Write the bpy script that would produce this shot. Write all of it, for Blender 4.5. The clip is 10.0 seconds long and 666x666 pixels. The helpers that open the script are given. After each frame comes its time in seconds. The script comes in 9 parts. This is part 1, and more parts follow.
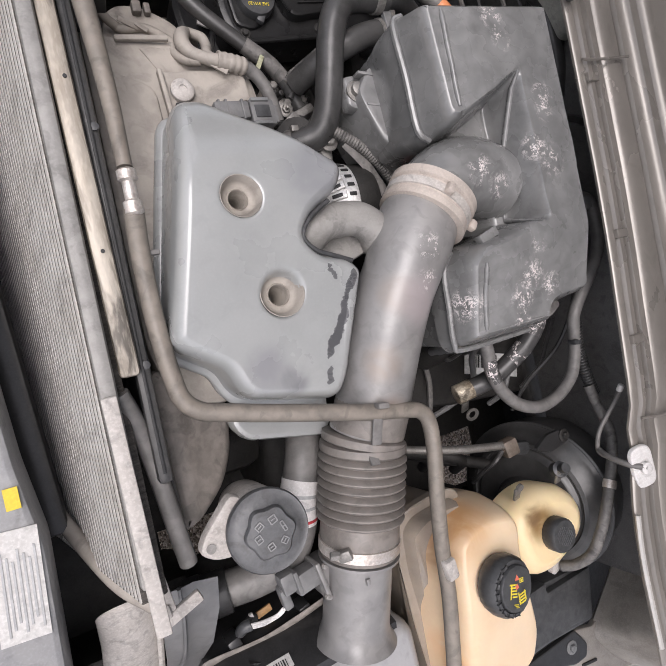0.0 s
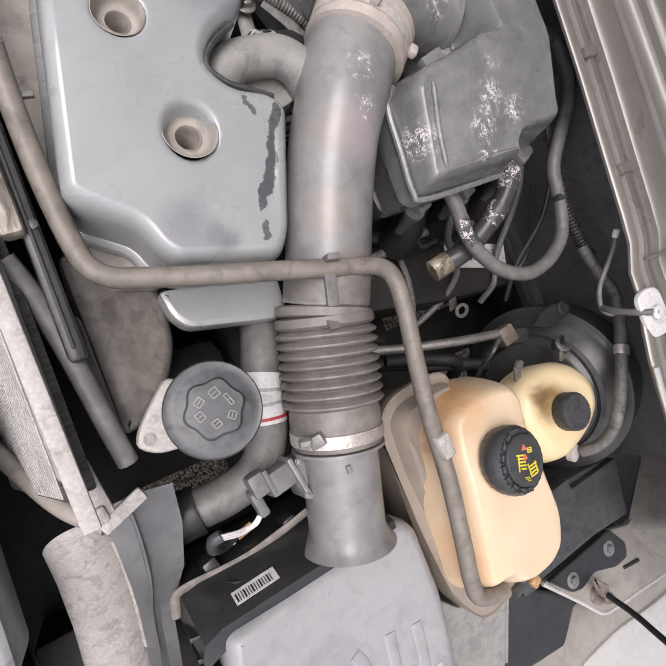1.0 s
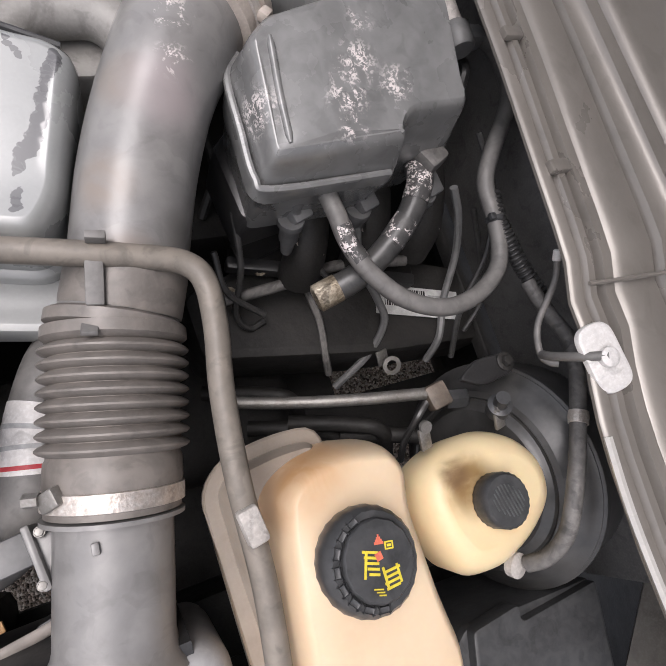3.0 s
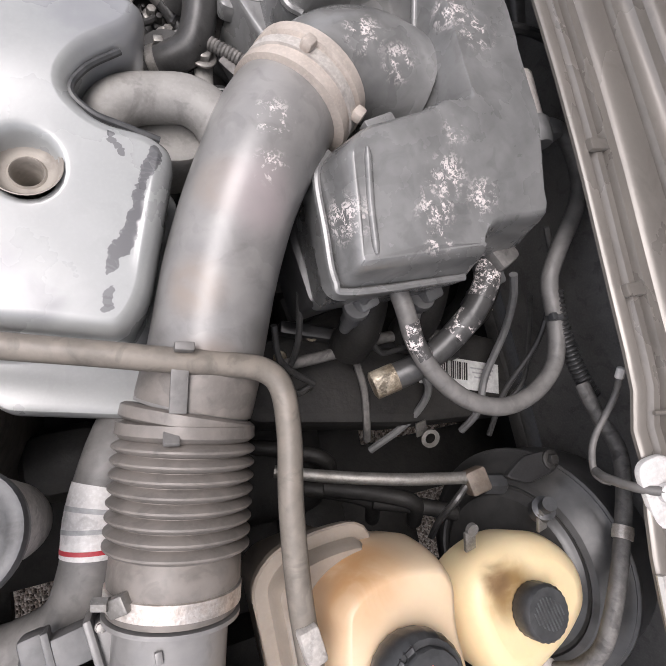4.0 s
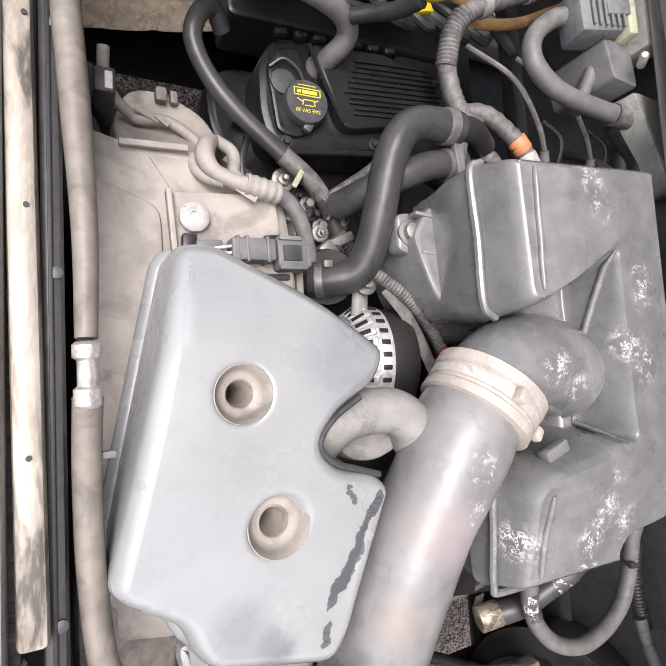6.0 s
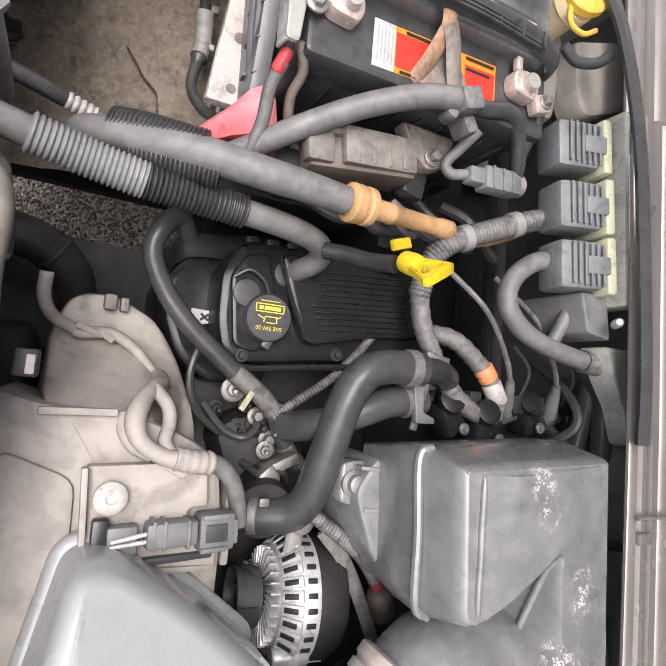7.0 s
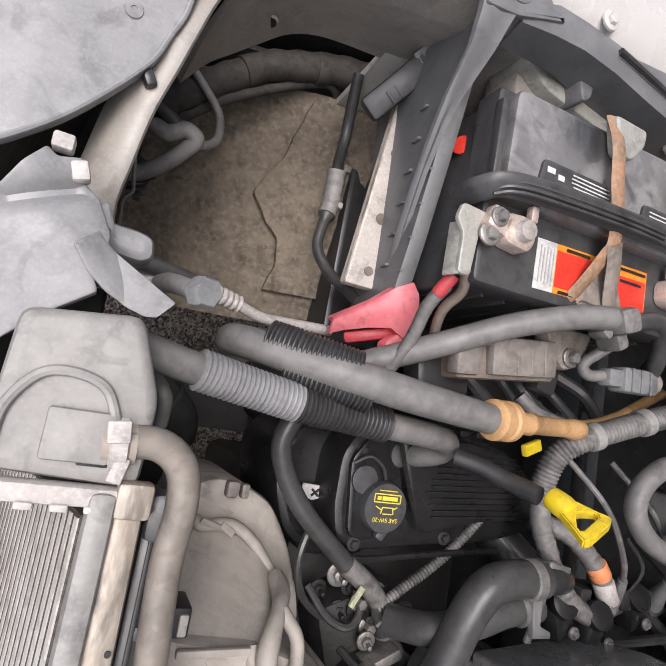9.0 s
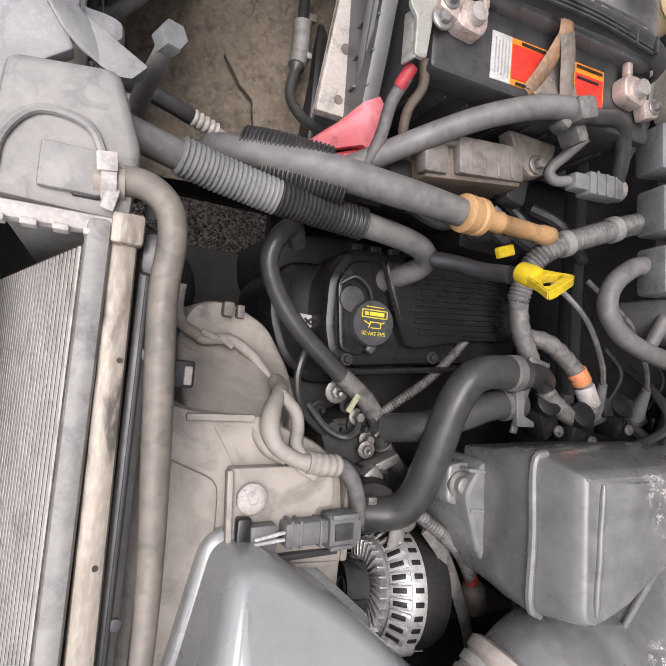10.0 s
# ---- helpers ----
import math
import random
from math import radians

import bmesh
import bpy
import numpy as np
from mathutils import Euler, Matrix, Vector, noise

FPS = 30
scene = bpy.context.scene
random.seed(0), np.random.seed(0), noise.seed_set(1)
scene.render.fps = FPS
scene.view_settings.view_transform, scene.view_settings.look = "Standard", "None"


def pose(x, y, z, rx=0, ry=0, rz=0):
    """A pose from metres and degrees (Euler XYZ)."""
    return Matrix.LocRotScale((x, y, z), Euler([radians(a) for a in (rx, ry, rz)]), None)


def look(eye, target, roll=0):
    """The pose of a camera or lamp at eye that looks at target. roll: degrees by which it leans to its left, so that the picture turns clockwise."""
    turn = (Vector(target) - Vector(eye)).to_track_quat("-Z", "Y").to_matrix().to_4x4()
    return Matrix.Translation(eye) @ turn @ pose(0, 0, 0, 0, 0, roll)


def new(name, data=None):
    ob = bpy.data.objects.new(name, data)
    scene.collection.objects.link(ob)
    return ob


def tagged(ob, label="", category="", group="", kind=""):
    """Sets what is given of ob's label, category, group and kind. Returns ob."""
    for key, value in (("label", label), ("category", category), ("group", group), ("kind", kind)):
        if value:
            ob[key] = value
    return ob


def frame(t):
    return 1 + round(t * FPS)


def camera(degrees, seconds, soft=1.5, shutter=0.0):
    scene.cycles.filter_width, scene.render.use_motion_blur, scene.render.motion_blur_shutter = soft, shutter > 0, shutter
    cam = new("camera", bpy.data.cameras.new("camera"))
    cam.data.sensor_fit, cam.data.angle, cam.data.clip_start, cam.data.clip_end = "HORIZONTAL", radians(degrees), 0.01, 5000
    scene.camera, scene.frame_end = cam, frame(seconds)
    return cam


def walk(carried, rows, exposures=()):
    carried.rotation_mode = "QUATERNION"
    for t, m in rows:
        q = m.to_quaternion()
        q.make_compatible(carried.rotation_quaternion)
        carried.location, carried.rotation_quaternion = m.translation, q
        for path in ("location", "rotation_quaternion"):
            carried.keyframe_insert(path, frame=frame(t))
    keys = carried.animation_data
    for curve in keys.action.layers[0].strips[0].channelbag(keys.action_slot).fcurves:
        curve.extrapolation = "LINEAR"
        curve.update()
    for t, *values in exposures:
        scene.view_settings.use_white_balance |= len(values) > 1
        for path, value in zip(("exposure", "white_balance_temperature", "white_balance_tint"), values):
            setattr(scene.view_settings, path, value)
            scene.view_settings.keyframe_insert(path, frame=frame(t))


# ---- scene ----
cam = camera(65.3, 10.0, soft=1.1)
PATH = [
    (0, (0.0915, 0.0843, 1.4248), (0.5429, 0.0674, 0.5326), 79.53),
    (0.25, (0.0970, 0.0509, 1.4015), (0.5422, 0.0267, 0.5063), 78.19),
    (0.5, (0.1047, 0.0133, 1.3824), (0.5445, -0.0136, 0.4847), 76.39),
    (0.75, (0.1180, -0.0298, 1.3708), (0.5538, -0.0524, 0.4711), 73.79),
    (1, (0.1453, -0.0713, 1.3640), (0.5787, -0.0832, 0.4629), 70.67),
    (1.25, (0.1897, -0.1043, 1.3575), (0.6220, -0.1019, 0.4558), 67.58),
    (1.5, (0.2302, -0.1389, 1.3432), (0.6617, -0.1179, 0.4413), 64.56),
    (1.75, (0.2478, -0.1833, 1.3171), (0.6776, -0.1394, 0.4152), 61.58),
    (2, (0.2529, -0.2259, 1.2936), (0.6800, -0.1547, 0.3922), 58.60),
    (2.25, (0.2623, -0.2524, 1.2876), (0.6844, -0.1486, 0.3871), 55.48),
    (2.5, (0.2861, -0.2529, 1.2905), (0.6996, -0.1164, 0.3903), 52.69),
    (2.75, (0.3254, -0.2256, 1.2903), (0.7304, -0.0578, 0.3916), 50.44),
    (3, (0.3659, -0.1847, 1.2901), (0.7575, 0.0089, 0.3905), 48.57),
    (3.25, (0.3857, -0.1487, 1.2949), (0.7628, 0.0626, 0.3932), 47.59),
    (3.5, (0.3668, -0.1276, 1.2980), (0.7560, 0.0846, 0.4014), 49.75),
    (3.75, (0.3462, -0.1087, 1.2988), (0.7412, 0.0940, 0.4025), 52.40),
    (4, (0.3303, -0.0860, 1.2983), (0.7156, 0.0959, 0.3935), 55.13),
    (4.25, (0.3125, -0.0585, 1.2981), (0.6786, 0.0927, 0.3799), 58.25),
    (4.5, (0.2830, -0.0361, 1.2973), (0.6482, 0.0908, 0.3751), 61.64),
    (4.75, (0.2528, -0.0129, 1.2950), (0.6238, 0.0906, 0.3721), 65.53),
    (5, (0.2257, 0.0173, 1.2947), (0.6045, 0.1011, 0.3730), 69.21),
    (5.25, (0.1976, 0.0611, 1.2985), (0.5903, 0.1308, 0.3815), 72.52),
    (5.5, (0.1771, 0.1195, 1.2996), (0.5866, 0.1799, 0.3893), 75.40),
    (5.75, (0.1672, 0.1812, 1.2959), (0.5986, 0.2394, 0.3957), 77.59),
    (6, (0.1531, 0.2324, 1.3000), (0.6209, 0.3033, 0.4189), 78.85),
    (6.25, (0.1517, 0.2803, 1.3081), (0.6380, 0.3631, 0.4378), 80.03),
    (6.5, (0.1636, 0.3355, 1.3126), (0.6546, 0.4217, 0.4455), 81.83),
    (6.75, (0.1810, 0.4013, 1.3093), (0.6751, 0.4857, 0.4441), 84.11),
    (7, (0.1878, 0.4659, 1.3047), (0.6909, 0.5663, 0.4463), 84.53),
    (7.25, (0.1903, 0.5246, 1.3002), (0.6946, 0.6435, 0.4447), 84.34),
    (7.5, (0.1875, 0.5811, 1.2939), (0.6871, 0.7161, 0.4382), 84.18),
    (7.75, (0.1740, 0.6332, 1.2851), (0.6671, 0.7787, 0.4273), 84.34),
    (8, (0.1520, 0.6706, 1.2751), (0.6353, 0.8234, 0.4131), 84.44),
    (8.25, (0.1229, 0.6874, 1.2624), (0.5976, 0.8412, 0.3958), 84.62),
    (8.5, (0.0968, 0.6840, 1.2509), (0.5643, 0.8331, 0.3796), 85.03),
    (8.75, (0.0820, 0.6621, 1.2450), (0.5434, 0.8033, 0.3693), 85.34),
    (9, (0.0778, 0.6284, 1.2457), (0.5367, 0.7583, 0.3668), 85.83),
    (9.25, (0.0808, 0.5884, 1.2552), (0.5394, 0.7046, 0.3743), 86.24),
    (9.5, (0.0878, 0.5484, 1.2669), (0.5476, 0.6490, 0.3846), 86.69),
    (9.75, (0.0959, 0.5129, 1.2749), (0.5572, 0.5966, 0.3916), 87.09),
    (10, (0.1041, 0.4797, 1.2807), (0.5665, 0.5467, 0.3966), 87.39),
]
EXPOSURES = [(0, 0.22), (1, 0.3), (2.5, 0.28), (3.2, 0.25), (4.5, 0.65), (5.5, 0.88), (5.7, 0.9), (6.8, 0.88), (7.5, 0.92), (8, 0.89), (8.5, 0.77), (9, 0.55), (10, 0.5)]
walk(cam, [(t, look(eye, target, roll)) for t, eye, target, roll in PATH], [(t, stops, 6400, 15) for t, stops in EXPOSURES])

# ---- world and light ----
world = bpy.data.worlds.new("world")
scene.world = world
world.use_nodes = True
wn = world.node_tree.nodes
sky = wn.new("ShaderNodeTexSky")
sky.sky_type, sky.sun_disc = "NISHITA", False
sky.sun_elevation, sky.sun_rotation = radians(62), radians(250)
sky.dust_density = 4.0
haze = wn.new("ShaderNodeHueSaturation")
haze.inputs["Saturation"].default_value = 0.35
world.node_tree.links.new(sky.outputs[0], haze.inputs["Color"])
world.node_tree.links.new(haze.outputs[0], wn["Background"].inputs[0])
wn["Background"].inputs[1].default_value = 0.15

sun_data = bpy.data.lights.new("sun", "SUN")
sun_data.energy, sun_data.angle, sun_data.color = 1.5, radians(30), (1.0, 0.955, 0.915)
sun = new("sun", sun_data)
sun.matrix_world = look((-0.5, 0.9, 3.0), (0.35, 0.35, 0.8))

# ---- mesh helpers ----
from mathutils.geometry import delaunay_2d_cdt


def spline(pts, n=8):
    """Catmull-Rom through the points, n steps between two of them."""
    p = [Vector(q) for q in pts]
    if len(p) < 3:
        return [p[0].lerp(p[1], i / n) for i in range(n + 1)]
    p = [p[0] * 2 - p[1]] + p + [p[-1] * 2 - p[-2]]
    out = []
    for i in range(1, len(p) - 2):
        a, b, c, d = p[i - 1 : i + 3]
        for k in range(n):
            t = k / n
            out.append(0.5 * (2 * b + (c - a) * t + (2 * a - 5 * b + 4 * c - d) * t * t + (3 * b - a - 3 * c + d) * t**3))
    out.append(p[-2])
    return out


def even(pts, step):
    """The same line with points at even distances."""
    far = [0.0]
    for a, b in zip(pts, pts[1:]):
        far.append(far[-1] + (b - a).length)
    n = max(2, int(far[-1] / step))
    out, j = [], 0
    for i in range(n + 1):
        s = far[-1] * i / n
        while j < len(far) - 2 and far[j + 1] < s:
            j += 1
        f = (s - far[j]) / max(1e-9, far[j + 1] - far[j])
        out.append(pts[j].lerp(pts[j + 1], min(1, max(0, f))))
    return out


def rings(bm, loops, cap=True, closed=True):
    """Skins loops of equal length."""
    vs = [[bm.verts.new(p) for p in loop] for loop in loops]
    n = len(vs[0])
    for a, b in zip(vs, vs[1:]):
        for i in range(n if closed else n - 1):
            j = (i + 1) % n
            bm.faces.new((a[i], a[j], b[j], b[i]))
    if cap:
        bm.faces.new(vs[0][::-1])
        bm.faces.new(vs[-1])
    return vs


def sweep(bm, pts, radius, seg=12, cap=True, flat=1.0):
    """A tube along the points. radius: a number, or a function of 0..1 and the length so far."""
    up = None
    loops, far, total = [], 0.0, sum((b - a).length for a, b in zip(pts, pts[1:]))
    for i, p in enumerate(pts):
        d = (pts[min(i + 1, len(pts) - 1)] - pts[max(i - 1, 0)]).normalized()
        if up is None:
            up = d.orthogonal() if abs(d.z) > 0.9 else Vector((0, 0, 1))
        side = d.cross(up).normalized()
        up = side.cross(d).normalized()
        if i:
            far += (p - pts[i - 1]).length
        r = radius(far / total, far) if callable(radius) else radius
        loops.append([p + r * (math.cos(a) * side + flat * math.sin(a) * up) for a in (2 * math.pi * k / seg for k in range(seg))])
    rings(bm, loops, cap)
    return bm


def tube(pts, radius, seg=12, n=8, flat=1.0):
    return sweep(bmesh.new(), spline(pts, n), radius, seg, True, flat)


def corrugated(pts, r, pitch, depth, seg=16, n=8, fine=6):
    """A ribbed hose: the radius waves along its length."""
    line = even(spline(pts, n), pitch / fine)
    return sweep(bmesh.new(), line, lambda f, s: r - depth * (0.5 + 0.5 * math.cos(2 * math.pi * s / pitch)) ** 2, seg)


def box(c, s, bevel=0.002, rot=(0, 0, 0), seg=2, bm=None, taper=1.0):
    bm = bm or bmesh.new()
    made = bmesh.ops.create_cube(bm, size=1.0)["verts"]
    m = pose(*c, *rot)
    for v in made:
        k = taper if v.co.z > 0 else 1.0
        v.co = m @ Vector((v.co.x * s[0] * k, v.co.y * s[1] * k, v.co.z * s[2]))
    if bevel:
        edges = list({e for v in made for e in v.link_edges})
        bmesh.ops.bevel(bm, geom=edges, offset=min(bevel, 0.45 * min(s)), segments=seg, profile=0.5, affect="EDGES")
    return bm


def lathe(profile, c, axis=(0, 0, 1), seg=32, bm=None, wave=None, caps=True):
    """Turns (radius, height) pairs about an axis through c. wave: a function of the angle that scales the radius."""
    bm = bm or bmesh.new()
    q = Vector((0, 0, 1)).rotation_difference(Vector(axis)).to_matrix()
    c = Vector(c)
    loops = []
    for r, h in profile:
        loops.append([c + q @ Vector((r * (wave(a) if wave else 1) * math.cos(a), r * (wave(a) if wave else 1) * math.sin(a), h)) for a in (2 * math.pi * k / seg for k in range(seg))])
    rings(bm, loops, caps)
    return bm


def fillet(outline, r, n=4):
    """Rounds the corners of a closed outline. r: one radius, or one a corner."""
    p = [Vector((x, y, 0)) for x, y in outline]
    out = []
    for i, b in enumerate(p):
        a, c = p[i - 1], p[(i + 1) % len(p)]
        k = r[i] if isinstance(r, (list, tuple)) else r
        k = min(k, 0.45 * (a - b).length, 0.45 * (c - b).length)
        s, e = b + (a - b).normalized() * k, b + (c - b).normalized() * k
        for j in range(n + 1):
            t = j / n
            out.append((1 - t) ** 2 * s + 2 * t * (1 - t) * b + t * t * e)
    return [(v.x, v.y) for v in out]


def inset(outline, d):
    """The outline moved inwards by d (outline anticlockwise)."""
    n, out = len(outline), []
    for i in range(n):
        a, b, c = Vector(outline[i - 1]), Vector(outline[i]), Vector(outline[(i + 1) % n])
        u, w = (b - a), (c - b)
        if u.length < 1e-7 or w.length < 1e-7:
            out.append(outline[i])
            continue
        u.normalize(), w.normalize()
        m = Vector((-u.y, u.x)) + Vector((-w.y, w.x))
        m = m / max(0.5, m.length_squared / 2)
        out.append((b.x + m.x * d, b.y + m.y * d))
    return out


def anticlockwise(o):
    area = sum(a[0] * b[1] - b[0] * a[1] for a, b in zip(o, o[1:] + o[:1]))
    return o if area > 0 else o[::-1]


def moulded(outline, profile, holes=(), top=None, bm=None, fine=0.004):
    """A moulded body over an outline. profile: (inset, z) pairs from the bottom up. holes: (x, y, [(r, z), ...]) wells in the top.
    top: a function of x, y that is added to z above the profile's middle."""
    bm = bm or bmesh.new()
    o = anticlockwise(list(outline))
    mid = 0.5 * (profile[0][1] + profile[-1][1])
    lift = lambda x, y, z: z + (top(x, y) if top and z > mid else 0)
    last = profile[-1]
    loops = [[(x, y, lift(x, y, z)) for x, y in inset(o, d)] for d, z in list(profile) + [(last[0] + 0.0015, last[1])]]
    vs = [[bm.verts.new(p) for p in loop] for loop in loops]
    n = len(o)
    for a, b in zip(vs, vs[1:]):
        for i in range(n):
            j = (i + 1) % n
            bm.faces.new((a[i], a[j], b[j], b[i]))
    bm.faces.new(vs[0][::-1])
    edges = [bm.edges.get((vs[-1][i], vs[-1][(i + 1) % n])) for i in range(n)]
    mouths = []
    for hx, hy, prof in holes:
        prev = None
        for r, z in prof:
            loop = []
            for k in range(24):
                x, y = hx + r * math.cos(k * math.pi / 12), hy + r * math.sin(k * math.pi / 12)
                loop.append(bm.verts.new((x, y, z + (top(x, y) if top else 0))))
            if prev:
                for k in range(24):
                    bm.faces.new((prev[k], prev[(k + 1) % 24], loop[(k + 1) % 24], loop[k]))
            else:
                edges += [bm.edges.new((loop[k], loop[(k + 1) % 24])) for k in range(24)]
                mouths += loop
            prev = loop
        bm.faces.new(prev)
    if not top:
        bmesh.ops.triangle_fill(bm, use_beauty=True, use_dissolve=False, edges=edges)
        return bm
    # a curved top is meshed finely
    rim = vs[-1] + [v for v in mouths]
    flat = [Vector(v.co.xy) for v in rim]
    wires = [(i, (i + 1) % n) for i in range(n)] + [(n + 24 * h + k, n + 24 * h + (k + 1) % 24) for h in range(len(holes)) for k in range(24)]
    inner = inset(o, last[0] + 0.004)
    xs, ys = [q[0] for q in inner], [q[1] for q in inner]
    step = max(fine, (max(xs) - min(xs)) / 130)

    def inside(x, y, poly):
        hit = False
        for i in range(len(poly)):
            (x0, y0), (x1, y1) = poly[i - 1], poly[i]
            if (y0 > y) != (y1 > y) and x < (x1 - x0) * (y - y0) / (y1 - y0) + x0:
                hit = not hit
        return hit

    for i in range(int((max(xs) - min(xs)) / step) + 1):
        for j in range(int((max(ys) - min(ys)) / step) + 1):
            x, y = min(xs) + i * step, min(ys) + (j + 0.5 * (i % 2)) * step
            if inside(x, y, inner) and all((x - hx) ** 2 + (y - hy) ** 2 > (pr[0][0] + 0.003) ** 2 for hx, hy, pr in holes):
                flat.append(Vector((x, y)))
    got, _, tris, origin, _, _ = delaunay_2d_cdt(flat, wires, [], 0, 1e-6)
    made = []
    for i, q in enumerate(got):
        old = [k for k in origin[i] if k < len(rim)]
        made.append(rim[old[0]] if old else bm.verts.new((q.x, q.y, lift(q.x, q.y, last[1]))))
    edge_poly = [tuple(v.co.xy) for v in vs[-1]]
    mouth_polys = [[tuple(v.co.xy) for v in mouths[24 * h : 24 * h + 24]] for h in range(len(holes))]
    for t in tris:
        c = (got[t[0]] + got[t[1]] + got[t[2]]) / 3
        if inside(c.x, c.y, edge_poly) and not any(inside(c.x, c.y, q) for q in mouth_polys):
            try:
                bm.faces.new([made[k] for k in t])
            except ValueError:
                pass
    return bm


def slab(outline, z0, z1, b=0.004, r=0.0, n=3, holes=(), top=None):
    """A flat-topped body with rounded top edge."""
    o = fillet(outline, r, n) if r else list(outline)
    prof = [(0, z0), (0, z1 - b), (0.3 * b, z1 - 0.3 * b), (b, z1)]
    return moulded(o, prof, holes, top)


def turned(bm, m):
    bmesh.ops.transform(bm, matrix=m, verts=bm.verts)
    return bm


def join(*bms):
    """Adds the later meshes to the first."""
    base = bms[0]
    for other in bms[1:]:
        me = bpy.data.meshes.new("tmp")
        other.to_mesh(me)
        base.from_mesh(me)
        bpy.data.meshes.remove(me)
        other.free()
    return base


def bolt(c, r=0.006, h=0.005, axis=(0, 0, 1), washer=1.7):
    bm = lathe([(r * washer, -0.001), (r * washer, 0.0012), (r * washer * 0.9, 0.002), (r, 0.002)], c, axis, 20)
    head = lathe([(r, 0.002), (r, h), (r * 0.85, h + 0.001), (r * 0.5, h + 0.0012)], c, axis, 6)
    return join(bm, head)


# the passenger half of the bay stands turned a little against the driver's half
HOME = Matrix()
FAR_SIDE = Matrix(((1.00921, 0.00818, -0.05953, 0.05332), (-0.0083, 1.01097, -0.00184, 0.00638), (0.05951, 0.00232, 1.00925, -0.04362), (0, 0, 0, 1)))
SITE = HOME


def to_mesh(name, bm, material):
    bm.transform(SITE)
    bmesh.ops.recalc_face_normals(bm, faces=bm.faces)
    for e in bm.edges:
        e.smooth = not (len(e.link_faces) == 2 and e.calc_face_angle(0) > 0.75)
    for f in bm.faces:
        f.smooth = True
    me = bpy.data.meshes.new(name)
    bm.to_mesh(me)
    bm.free()
    for m in material if isinstance(material, (list, tuple)) else [material]:
        me.materials.append(m)
    return me


ROOTS = {}


def thing(name, label, category, base=(0, 0, 0), group="", kind=""):
    ob = new(name)
    ob.location = base
    ob.empty_display_size = 0.02
    ROOTS[ob.name] = Matrix.Translation(base)
    return tagged(ob, label, category, group, kind)


def part(name, bm, material, parent, label=""):
    ob = new(name, to_mesh(name, bm, material))
    ob.parent = parent
    ob.matrix_parent_inverse = ROOTS.get(parent.name, Matrix()).inverted()
    if label:
        tagged(ob, label)
    return ob


def solid(name, bm, material, label, category, group="", kind=""):
    return tagged(new(name, to_mesh(name, bm, material)), label, category, group, kind)


# ---- materials ----


